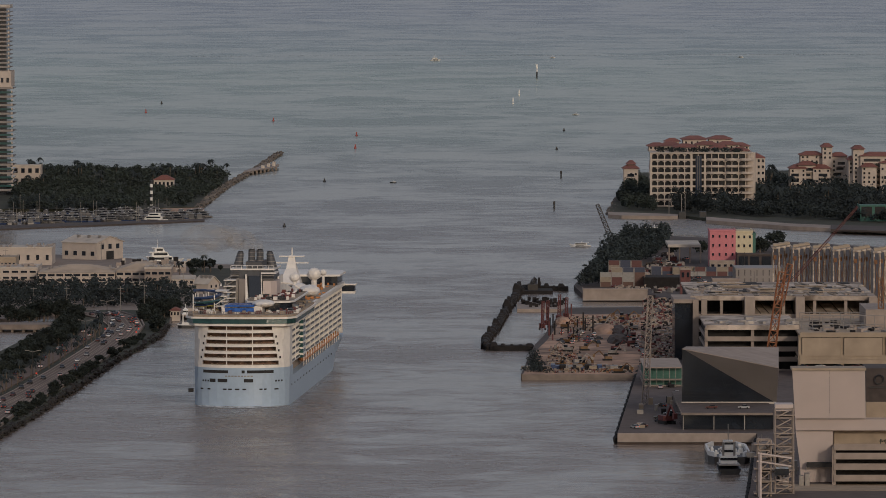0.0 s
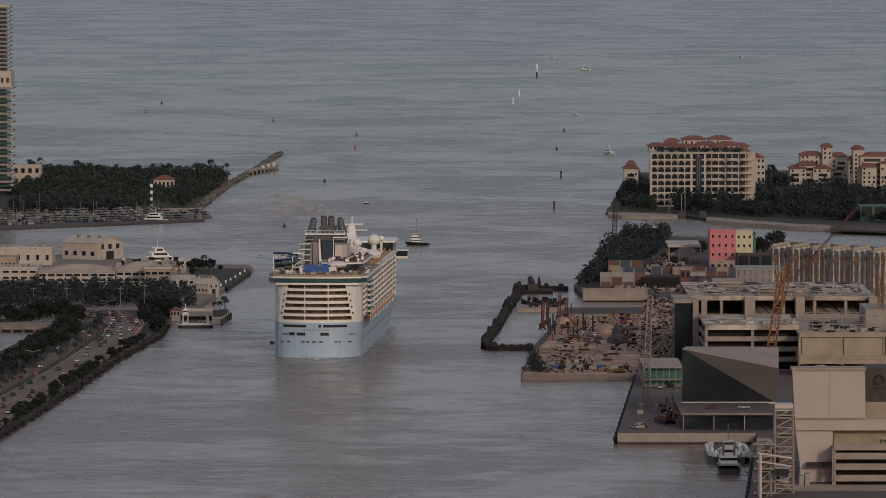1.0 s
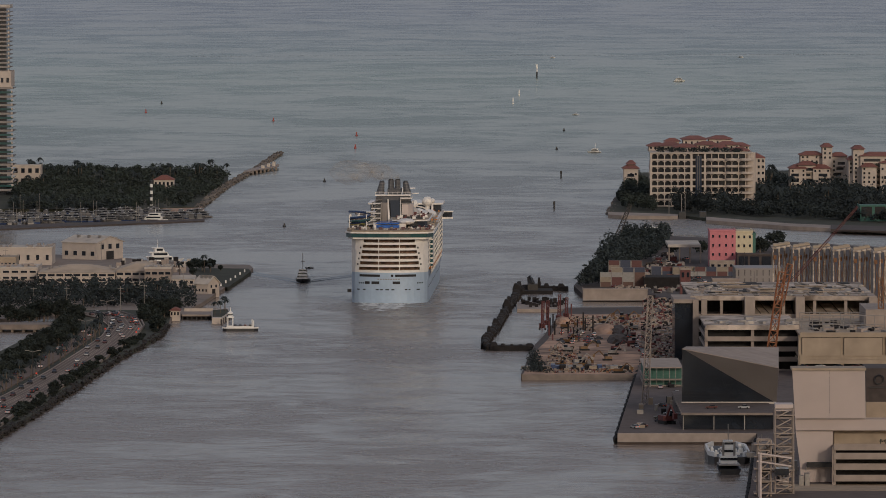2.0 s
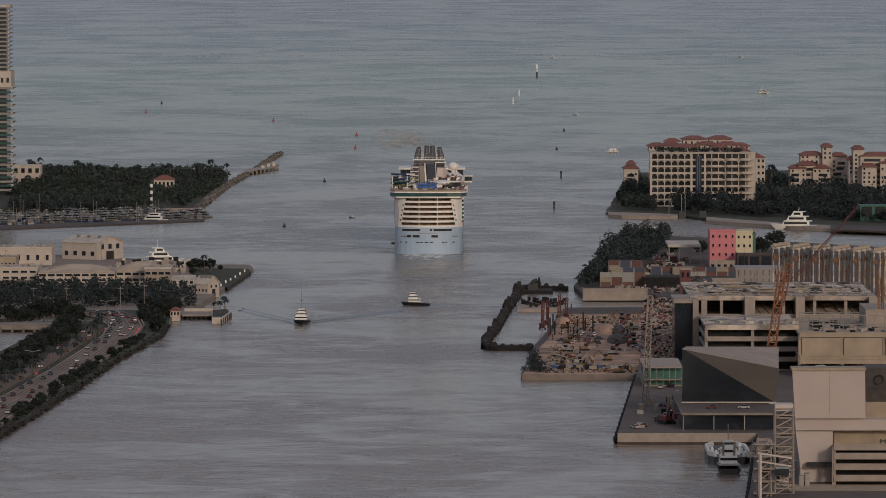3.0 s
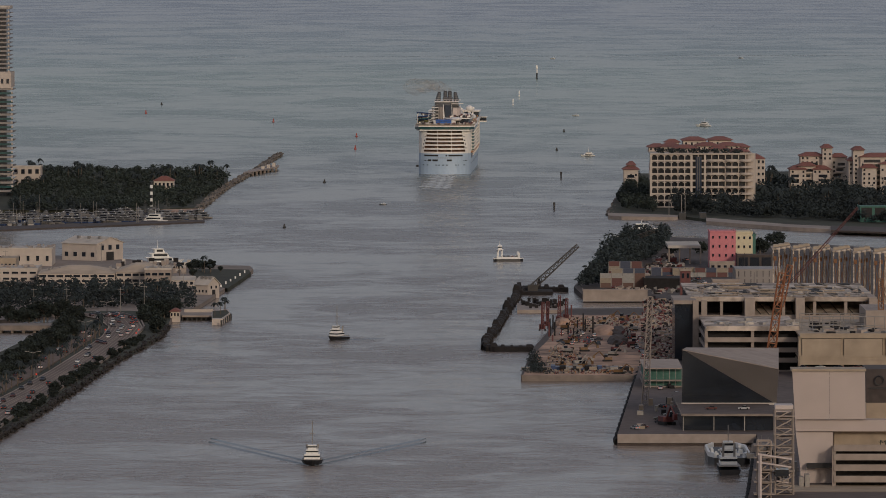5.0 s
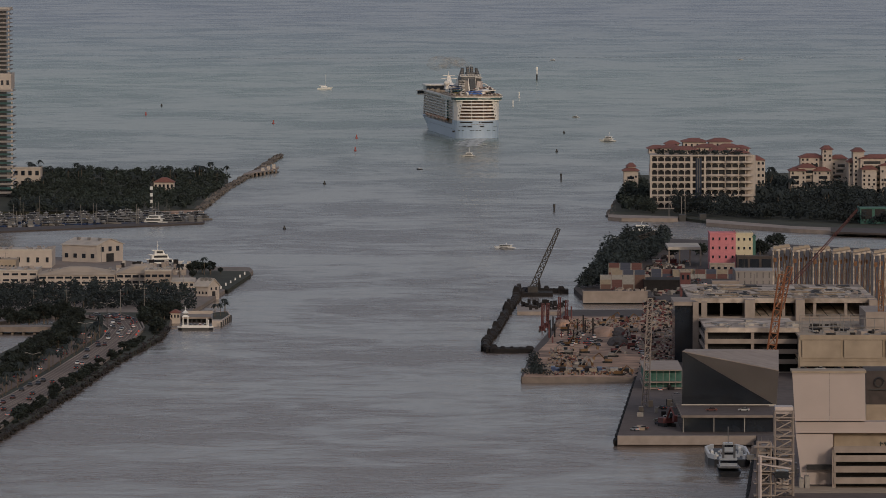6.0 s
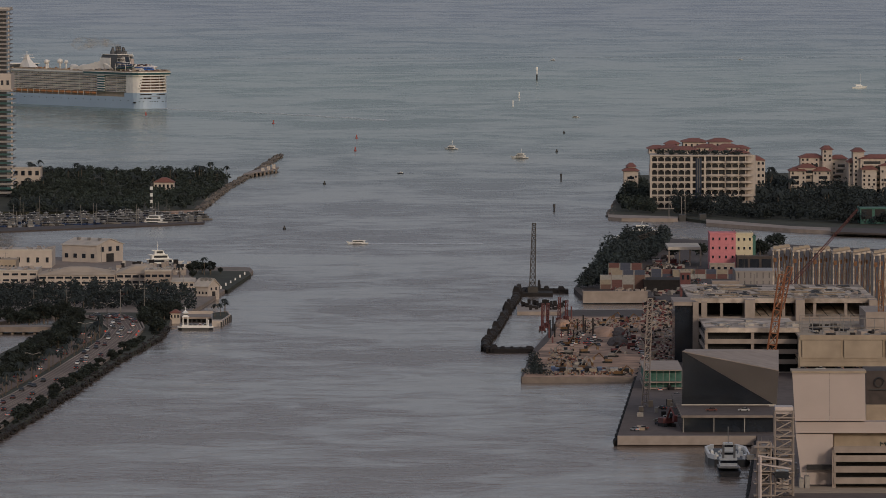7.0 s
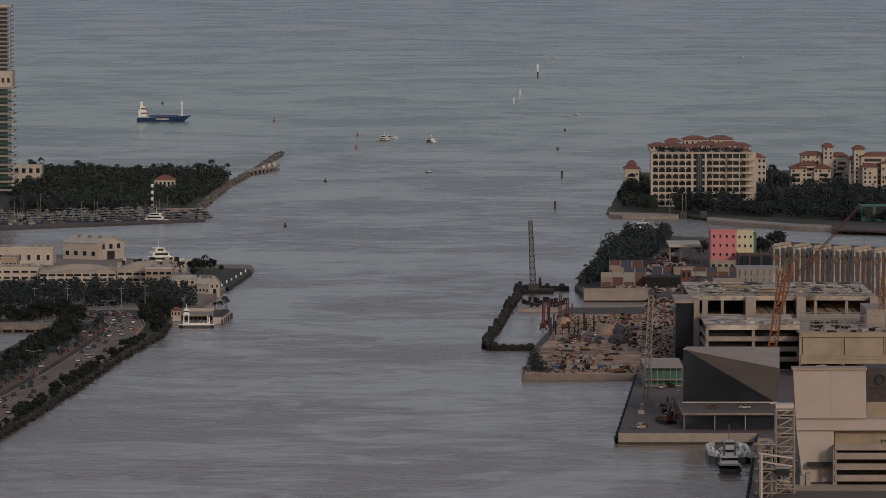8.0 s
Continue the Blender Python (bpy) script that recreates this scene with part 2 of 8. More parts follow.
slab("causeway_ground", [(-59.2, 874.7), (-57.3, 910.5), (-54.9, 946.2), (-53.5, 974.9), (-51.5, 1012.4), (-49.4, 1055.4), (-44.9, 1120.8), (-44.7, 1147.4), (-45.1, 1172.1), (-46.0, 1184.9), (-63.0, 1184.9), (-64.9, 1117.9), (-68.5, 1063.2), (-71.7, 968.4)], 0.7, GRASS, "grassy causeway bank beside the channel")
slab("base_ground", [(-44.8, 1145.9), (-44.8, 1169.0), (-42.4, 1193.0), (-41.1, 1209.6), (-38.7, 1256.8), (-35.5, 1319.8), (-36.5, 1331.9), (-42.6, 1333.9), (-49.9, 1338.0), (-57.2, 1350.5), (-61.5, 1358.0), (-66.5, 1364.0), (-74.0, 1370.0), (-90.0, 1376.0), (-112.5, 1376.0), (-92.3, 1170.6), (-72.9, 1159.6), (-62.1, 1184.9)], 0.65, CONCRETE, "paved ground of the shore base")
slab("park_ground", [(-123.7, 1569.6), (-67.4, 1575.3), (-55.0, 1583.9), (-53.9, 1610.3), (-52.6, 1701.5), (-53.1, 1745.8), (-55.9, 1799.9), (-145.7, 1849.6)], 0.6, GRASS, "wooded park ground at the point")
slab("sand_spit", [(-64.0, 1571.0), (-57.0, 1566.0), (-53.3, 1574.0), (-54.6, 1590.0), (-60.0, 1592.0)], 0.45, DIRT, "low brown spit at the corner of the park")
slab("breakwater", [(-106.5, 1471.5), (-51.5, 1523.0), (-51.8, 1533.7), (-107.8, 1489.1)], 0.3, ASPHALT, "low dark concrete marina breakwater")
slab("island_ground", [(36.3, 1552.9), (39.2, 1547.3), (51.5, 1544.6), (58.1, 1523.0), (73.6, 1491.7), (95.7, 1464.1), (117.6, 1444.6), (147.9, 1818.7), (47.9, 1781.5), (41.4, 1662.5)], 0.6, GRASS, "wooded private island ground")
slab("site_ground", [(11.3, 1023.1), (28.3, 1021.9), (75.0, 1021.9), (98.5, 1342.2), (87.7, 1396.0), (59.1, 1430.4), (46.9, 1442.2), (33.4, 1407.3), (23.3, 1256.8), (24.3, 1233.7), (37.0, 1228.4), (35.9, 1191.4), (20.6, 1189.8), (16.2, 1117.9), (14.0, 1087.1)], 0.8, ASPHALT, "dark paved ground of the port")
bm = bmesh.new()
prism(bm, [(11.6, 1022.8), (28.4, 1022.8), (33.8, 1022.8), (38.7, 1171.3), (20.3, 1171.3), (16.3, 1102.2), (14.1, 1074.7)], 0.78, 0.806)
solid("site_dirt", bm, DIRT, "dusty brown dirt of the building site", "land", kind="structure")
bm = bmesh.new()
xa, ya = (11.4, 1023.1)
ya = (28.3, 1021.9)[1]
box(bm, xa, (28.1, 1023.1)[0], ya - 0.3, ya - 0.004, -1, 0.86)
solid("site_quay_wall", bm, CONCRETE, "grey concrete quay wall of the building site", "quay", kind="structure")
slab("terminal_quay", [(22.3, 902.0), (40.2, 902.0), (35.8, 820.1), (32.2, 763.8), (68.4, 763.8), (92.8, 1037.8), (29.0, 1037.8)], 1.3, QUAY, "stained dark cruise terminal quay")


# ---- plants ----
def leaf_cloud(bm, c, r, n, size, flat=0.7):
    """n small tilted leaves scattered in an uneven lump."""
    for k in range(n):
        d = Vector((random.gauss(0, 1), random.gauss(0, 1), random.gauss(0, 1))).normalized() * (random.random() ** 0.4)
        p = Vector(c) + Vector((d.x * r, d.y * r, d.z * r * flat))
        q = Euler((random.uniform(-1, 1), random.uniform(-1, 1), random.uniform(0, 6.3))).to_matrix()
        h = size * random.uniform(0.6, 1.4)
        v = [bm.verts.new(p + q @ Vector(u)) for u in ((-h, -h * 0.6, 0), (h, -h * 0.5, h * 0.3), (h * 0.7, h * 0.7, 0), (-h * 0.6, h * 0.6, h * 0.3))]
        bm.faces.new(v)


def broad_tree(seed, h, w):
    random.seed(seed)
    t = thing("tree", "broad dark green tree with an uneven crown", "tree", group="trees of the harbour shore")
    bm = bmesh.new()
    rod(bm, (0, 0, -0.2), (0, 0, h * 0.5), 0.16, 6, 0.09)
    tips = []
    for k in range(6):
        a = k * 1.05 + random.uniform(-0.3, 0.3)
        tip = (w * 0.55 * math.cos(a), w * 0.55 * math.sin(a), h * random.uniform(0.55, 0.85))
        rod(bm, (0, 0, h * random.uniform(0.25, 0.45)), tip, 0.07, 4, 0.03)
        tips.append(tip)
    part("trunk", bm, TRUNK, t)
    bm = bmesh.new()
    for tip in tips:
        leaf_cloud(bm, tip, w * random.uniform(0.4, 0.6), 70, 0.2)
    leaf_cloud(bm, (0, 0, h * 0.8), w * 0.6, 110, 0.2)
    leaf_cloud(bm, (0, 0, h * 0.45), w * 0.7, 70, 0.22)
    part("crown", bm, NEAR_LEAF, t)
    return t


def palm(seed, h):
    random.seed(seed)
    t = thing("palm_tree", "tall palm with a drooping crown of fronds", "palm", group="palms of the harbour shore")
    bm = bmesh.new()
    lean = random.uniform(-0.3, 0.3)
    rod(bm, (0, 0, -0.2), (lean * 0.4, 0, h * 0.5), 0.11, 6, 0.08)
    rod(bm, (lean * 0.4, 0, h * 0.5), (lean, 0, h), 0.08, 6, 0.06)
    part("trunk", bm, TRUNK, t)
    for grp in range(9):
        bm = bmesh.new()
        a = grp * 0.7 + random.uniform(-0.2, 0.2)
        up = random.uniform(0.1, 0.8)
        pts = []
        for k in range(5):
            s = k / 4
            pts.append(Vector((lean + math.cos(a) * 1.05 * s, math.sin(a) * 1.05 * s, h + up * s - 1.2 * s * s)))
        side = Vector((-math.sin(a), math.cos(a), 0))
        for k in range(4):
            w0, w1 = 0.06 + 0.2 * math.sin(math.pi * k / 4.2), 0.06 + 0.2 * math.sin(math.pi * (k + 1) / 4.2)
            for sg in (-1, 1):
                drop = Vector((0, 0, -0.12))
                v = [bm.verts.new(p) for p in (pts[k], pts[k + 1], pts[k + 1] + sg * side * w1 + drop, pts[k] + sg * side * w0 + drop)]
                bm.faces.new(v)
        part("frond", bm, LEAF2, t)
    return t


TREES = [broad_tree(10 + k, h, w) for k, (h, w) in enumerate(((2.6, 1.5), (3.4, 1.9), (2.0, 1.6), (3.0, 1.4)))]
PALMS = [palm(30 + k, h) for k, h in enumerate((3.2, 4.0, 2.6))]
FIRST = set()


def plant(kind, x, y, z, size=1.0):
    """Stands a tree or palm at a place; the first of each model is the model itself."""
    k = random.randrange(len(kind))
    m = pose(x, y, z, 0, 0, random.uniform(0, 360))
    src = kind[k]
    if src.name not in FIRST:
        FIRST.add(src.name)
        src.matrix_basis = m
        return src
    ob = copy_thing(src, m)
    ob.scale = (size * random.uniform(0.85, 1.15),) * 3
    return ob


def inside(p, outline):
    hit = False
    for i in range(len(outline)):
        (x0, y0), (x1, y1) = outline[i - 1], outline[i]
        if (y0 > p[1]) != (y1 > p[1]) and p[0] < (x1 - x0) * (p[1] - y0) / (y1 - y0) + x0:
            hit = not hit
    return hit


def woods(name, outline, count, low, high, label, z0=0.6, mat=None, leaf=0.2, seed=1, per=34):
    """A wood too dense to count: many uneven crowns of small leaves."""
    random.seed(seed)
    xs, ys = [p[0] for p in outline], [p[1] for p in outline]
    verts, faces = [], []
    made = 0
    while made < count:
        p = (random.uniform(min(xs), max(xs)), random.uniform(min(ys), max(ys)))
        if not inside(p, outline):
            continue
        made += 1
        h = random.uniform(low, high) * (0.8 + 0.5 * noise.noise((p[0] * 0.08, p[1] * 0.02, seed)))
        r = random.uniform(0.6, 1.2)
        for k in range(per):
            d = Vector((random.gauss(0, 1), random.gauss(0, 1), random.gauss(0, 1))).normalized() * (random.random() ** 0.35)
            c = Vector((p[0] + d.x * r, p[1] + d.y * r, z0 + h * 0.62 + d.z * h * 0.45))
            q = Euler((random.uniform(-1, 1), random.uniform(-1, 1), random.uniform(0, 6.3))).to_matrix()
            s = leaf * random.uniform(0.6, 1.5)
            n = len(verts)
            verts += [c + q @ Vector(u) for u in ((-s, -s * 0.6, 0), (s, -s * 0.5, s * 0.3), (s * 0.7, s * 0.7, 0), (-s * 0.6, s * 0.6, s * 0.3))]
            faces.append((n, n + 1, n + 2, n + 3))
    me = bpy.data.meshes.new(name)
    me.from_pydata(verts, [], faces)
    me.materials.append(mat or LEAF)
    return tagged(new(name, me), label, "trees", kind="stuff")


# ---- vehicles ----
CAR_PAINTS = [material("car_paint_" + n, c, 0.3, vary=0.05) for n, c in (("white", (0.7, 0.69, 0.66)), ("black", (0.03, 0.03, 0.03)), ("silver", (0.4, 0.4, 0.4)), ("red", (0.09, 0.025, 0.022)), ("blue", (0.025, 0.03, 0.045)))]
TYRE = material("tyre_rubber", (0.02, 0.02, 0.02), 0.9)
LAMP_RED = bpy.data.materials.new("lit_tail_lamp")
LAMP_RED.use_nodes = True
LAMP_RED.node_tree.nodes["Principled BSDF"].inputs["Base Color"].default_value = (0.5, 0.03, 0.02, 1)
LAMP_RED.node_tree.nodes["Principled BSDF"].inputs["Emission Color"].default_value = (1, 0.08, 0.03, 1)
LAMP_RED.node_tree.nodes["Principled BSDF"].inputs["Emission Strength"].default_value = 0.4


def car(paint, words):
    """A small saloon, nose along +y, about 1.5 m long at this model scale."""
    t = thing("car", words + " car on the asphalt", "car", group="cars of the harbour")
    bm = bmesh.new()
    loft_side = ((-0.75, 0.12, 0.3), (-0.7, 0.1, 0.34), (0.4, 0.1, 0.32), (0.74, 0.12, 0.26))
    rings = []
    for y, z0, z1 in loft_side:
        rings.append([bm.verts.new(p) for p in ((-0.29, y, z0), (-0.29, y, z1), (0.29, y, z1), (0.29, y, z0))])
    for a, b in zip(rings, rings[1:]):
        for i in range(4):
            j = (i + 1) % 4
            bm.faces.new((a[i], a[j], b[j], b[i]))
    bm.faces.new(rings[0])
    bm.faces.new(rings[-1])
    part("body", bm, paint, t)
    bm = bmesh.new()
    v = box(bm, -0.27, 0.27, -0.55, 0.3, 0.31, 0.5)
    for k in (4, 5):
        v[k].co.y += 0.2
    for k in (6, 7):
        v[k].co.y -= 0.22
    part("cabin", bm, DARK_GLASS, t)
    bm = bmesh.new()
    box(bm, -0.24, 0.24, -0.3, 0.06, 0.495, 0.515)
    part("roof", bm, paint, t)
    for x in (-0.27, 0.27):
        for y in (-0.45, 0.45):
            bm = bmesh.new()
            rod(bm, (x - 0.05, y, 0.12), (x + 0.05, y, 0.12), 0.12, 8)
            part("wheel", bm, TYRE, t)
        bm = bmesh.new()
        box(bm, x * 0.85 - 0.06, x * 0.85 + 0.06, -0.77, -0.74, 0.22, 0.29)
        part("tail_lamp", bm, LAMP_RED, t)
    return t


CARS = [car(p, w) for p, w in zip(CAR_PAINTS, ("white saloon", "black saloon", "silver saloon", "dark red saloon", "blue saloon"))]
USED_CARS = set()


def park_car(x, y, z, turn):
    src = random.choice(CARS)
    m = pose(x, y, z, 0, 0, turn)
    if src.name not in USED_CARS:
        USED_CARS.add(src.name)
        src.matrix_basis = m
        return src
    return copy_thing(src, m)


# ---- causeway ----
def strip(name, a, b, z0, z1, mat, label, kind="structure", category="road"):
    """A road on a centre line with a half width at each end: rows of (x, y, half width)."""
    bm = bmesh.new()
    rows = a
    l = [bm.verts.new((x - w, y, z1)) for x, y, w in rows]
    r = [bm.verts.new((x + w, y, z1)) for x, y, w in rows]
    l0 = [bm.verts.new((x - w, y, z0)) for x, y, w in rows]
    r0 = [bm.verts.new((x + w, y, z0)) for x, y, w in rows]
    for i in range(len(rows) - 1):
        bm.faces.new((l[i], r[i], r[i + 1], l[i + 1]))
        bm.faces.new((l0[i], l[i], l[i + 1], l0[i + 1]))
        bm.faces.new((r0[i], r[i], r[i + 1], r0[i + 1]))
    return solid(name, bm, mat, label, category, kind=kind)


ROAD_LINE = [(*(-61.8, 913.1), 3.116), (*(-60.0, 953.8), 2.944), (*(-57.4, 989.0), 2.812), (*(-54.9, 1030.6), 2.678), (*(-52.8, 1073.1), 2.614), (*(-51.3, 1112.0), 2.528), (*(-51.2, 1137.1), 2.677), (*(-53.3, 1158.6), 3.198), (*(-57.8, 1174.4), 3.814)]


def along(t):
    """A point, half width and heading on the causeway, t from 0 to 1."""
    k = min(len(ROAD_LINE) - 2, int(t * (len(ROAD_LINE) - 1)))
    f = t * (len(ROAD_LINE) - 1) - k
    a, b = ROAD_LINE[k], ROAD_LINE[k + 1]
    return [a[i] + (b[i] - a[i]) * f for i in range(3)] + [math.degrees(math.atan2(-(b[0] - a[0]), b[1] - a[1]))]


strip("road", ROAD_LINE, 0, 0.5, 0.9, ROAD, "wide asphalt causeway road with several lanes")
for off in (-0.98, -0.74, -0.5, -0.26, -0.06, 0.06, 0.3, 0.53, 0.76, 0.98):
    rows = [(x + off * w, y, 0.045 if abs(off) < 0.9 else 0.11) for x, y, w in ROAD_LINE]
    strip("lane_line", rows, 0, 0.9, 0.905, ROAD_PAINT, "pale painted lane line", category="road marking")
rows = [(x + 1.12 * w, y, 0.12) for x, y, w in ROAD_LINE]
strip("barrier", rows, 0, 0.6, 1.1, CONCRETE, "concrete crash barrier beside the road", category="barrier")
rows = [(x - w * 2.0, y, w * 0.5) for x, y, w in ROAD_LINE[:7]]
strip("service_road", rows, 0, 0.5, 0.86, ROAD, "service road with parked cars beside the causeway")
random.seed(4)
for k in range(24):
    x, y, w, turn = along(0.03 + 0.7 * (k + random.random()) / 24)
    park_car(x - w * random.choice((1.68, 1.72, 2.3, 2.34)), y, 0.865, turn + random.uniform(-4, 4))
TRAFFIC = []
random.seed(5)
for k in range(64):
    t = (k + random.uniform(0.1, 0.9)) / 64
    x, y, w, turn = along(0.08 + 0.9 * (1 - (1 - t) ** 1.5))
    lane = random.choice((-0.72, -0.45, -0.15, 0.2, 0.5, 0.75))
    auto = park_car(x + lane * w, y, 0.91, turn + (180 if lane < -0.1 else 0))
    if k % 3 == 0 and 6 < k < 54:
        TRAFFIC.append((auto, 0.08 + 0.9 * (1 - (1 - t) ** 1.5), lane))
# planted bank and riprap
SHORE = [(-59.2, 873.8), (-57.2, 909.5), (-54.9, 945.2), (-53.4, 973.8), (-51.4, 1011.2), (-49.4, 1054.2), (-44.9, 1119.3), (-44.6, 1145.9)]


def shore(t, inland):
    """A point on the causeway's shore, t from 0 to 1, moved inland."""
    k = min(len(SHORE) - 2, int(t * (len(SHORE) - 1)))
    f = t * (len(SHORE) - 1) - k
    return SHORE[k][0] + (SHORE[k + 1][0] - SHORE[k][0]) * f - inland, SHORE[k][1] + (SHORE[k + 1][1] - SHORE[k][1]) * f


random.seed(6)
bm = bmesh.new()
for k in range(1100):
    x, y = shore(random.random(), random.uniform(-0.2, 0.9))
    ball(bm, (x, y, 0.4 + random.uniform(-0.3, 0.35)), random.uniform(0.15, 0.38), random.uniform(0.25, 0.7), random.uniform(0.15, 0.32), 0.25)
tagged(solid("riprap", bm, BANK_ROCK, "dark grey-brown boulders along the causeway shore", "rocks"), kind="stuff")
for k in range(120):
    x, y = shore(random.random() ** 0.8, random.uniform(0.7, 2.1))
    plant([TREES[2], TREES[0]], x, y, 0.6, random.choice((0.22, 0.28, 0.34, 0.42, 0.6)))
for k in range(46):
    x, y, w, _ = along(0.02 + 0.68 * k / 46)
    plant(PALMS, x - w * 1.3 + random.uniform(-0.6, 0.4), y, 0.7, random.uniform(0.6, 0.8))
for k in range(120):
    x, y, w, _ = along(random.uniform(0.0, 0.75))
    plant(TREES, x - w * 2.75 - random.uniform(0.0, 2.6), y, 0.6, random.uniform(0.6, 0.95))
for k in range(34):
    x, y = (Vector((-74.1, 1149.7)).lerp(Vector((-60.1, 1165.2)), random.random()))
    plant(TREES, x, y + random.uniform(-4, 10), 0.6, random.uniform(0.6, 0.9))
for k in range(30):
    x, y = Vector((-49.2, 1149.7)).lerp(Vector((-44.6, 1174.7)), random.random())
    plant(TREES, x, y + random.uniform(-4, 14), 0.6, random.uniform(0.6, 0.95))


def street_lamp():
    t = thing("street_lamp", "tall grey double-armed road lamp on the causeway", "street lamp", group="road lamps of the causeway")
    bm = bmesh.new()
    rod(bm, (0, 0, -0.2), (0, 0, 4.0), 0.07, 6, 0.05)
    part("pole", bm, CRANE_DARK, t)
    for sg in (-1, 1):
        bm = bmesh.new()
        rod(bm, (0, 0, 3.9), (sg * 0.8, 0, 4.15), 0.04)
        a = part("arm", bm, STEEL, t)
        bm = bmesh.new()
        box(bm, sg * 0.95 - 0.2, sg * 0.95 + 0.2, -0.08, 0.08, 4.1, 4.18)
        part("lamp_head", bm, STEEL, a)
    return t


lamp = street_lamp()
for k in range(4):
    x, y, w, turn = along(0.1 + k * 0.22)
    m = pose(x - w * 1.06, y, 0.8, 0, 0, turn)
    if k == 0:
        lamp.matrix_basis = m
    else:
        copy_thing(lamp, m)


# ---- buildings ----
def building(name, x0, x1, y, h, deep, mat, label, z=0.6, rows=2, cols=8, roof="flat", roof_mat=None, glass=None, win=(0.5, 0.45), category="building", group="", pitch=0.0):
    """A walled block with real window recesses on the front and the flank, and a flat or pitched roof."""
    t = thing(name, label, category, ((x0 + x1) / 2, y, z), group=group)
    w = (x1 - x0) / 2
    bm = bmesh.new()
    box(bm, -w, w, 0, deep, -0.6, h)
    part("wall", bm, mat, t)
    if rows:
        fh, cw = h / rows, 2 * w / cols
        me = None
        for r in range(rows):
            for c in range(cols):
                if me is None:
                    bm = bmesh.new()
                    box(bm, -cw * win[0] / 2, cw * win[0] / 2, -0.02, 0.05, 0, fh * win[1])
                    me = mesh_of("window", bm, glass or DARK_GLASS)
                    bm = bmesh.new()
                    box(bm, -cw * win[0] * 0.58, cw * win[0] * 0.58, -0.09, 0.0, -0.07, 0.0)
                    sill = mesh_of("sill", bm, mat)
                ob = new("window", me)
                ob.parent, ob.location = t, (-w + cw * (c + 0.5), 0, fh * (r + 0.32))
                so = new("sill", sill)
                so.parent = ob
    bm = bmesh.new()
    if roof == "flat":
        box(bm, -w - 0.08, w + 0.08, -0.08, deep + 0.08, h, h + 0.12)
        box(bm, -w - 0.08, w + 0.08, -0.08, 0.06, h + 0.12, h + 0.3)
        box(bm, -w - 0.08, -w + 0.06, 0.06, deep, h + 0.12, h + 0.3)
        box(bm, w - 0.06, w + 0.08, 0.06, deep, h + 0.12, h + 0.3)
    elif roof == "gable":
        v = box(bm, -w - 0.15, w + 0.15, -0.15, deep + 0.15, h, h + 0.08)
        g = max(0.5, min(w, deep) * 0.32)
        a = [bm.verts.new(p) for p in ((-w - 0.15, -0.15, h + 0.08), (w + 0.15, -0.15, h + 0.08), (w + 0.15, deep + 0.15, h + 0.08), (-w - 0.15, deep + 0.15, h + 0.08), (-w - 0.15, deep / 2, h + g), (w + 0.15, deep / 2, h + g))]
        for f in ((0, 1, 5, 4), (3, 4, 5, 2), (0, 4, 3), (1, 2, 5)):
            bm.faces.new([a[i] for i in f])
    else:
        g = pitch or max(0.4, min(w, deep) * 0.45)
        i = min(w, deep / 2) * 0.75
        loft(bm, [[(-w - 0.2, -0.2, h), (w + 0.2, -0.2, h), (w + 0.2, deep + 0.2, h), (-w - 0.2, deep + 0.2, h)], [(-w + i, i, h + g), (w - i, i, h + g), (w - i, deep - i, h + g), (-w + i, deep - i, h + g)]])
    part("roof", bm, roof_mat or mat, t)
    return t


def loft(bm, stations):
    rings = [[bm.verts.new(p) for p in r] for r in stations]
    for a, b in zip(rings, rings[1:]):
        for i in range(len(a)):
            j = (i + 1) % len(a)
            bm.faces.new((a[i], a[j], b[j], b[i]))
    bm.faces.new(rings[0][::-1])
    bm.faces.new(rings[-1])


def roof_clutter(name, x0, x1, y0, y1, z, n, mat, label, seed, hi=0.6):
    random.seed(seed)
    bm = bmesh.new()
    for k in range(n):
        x, y = random.uniform(x0, x1), random.uniform(y0, y1)
        box(bm, x, x + random.uniform(0.2, 0.9), y, y + random.uniform(0.4, 2.5), z, z + random.uniform(0.15, hi))
    return tagged(solid(name, bm, mat, label, "roof plant"), kind="stuff")


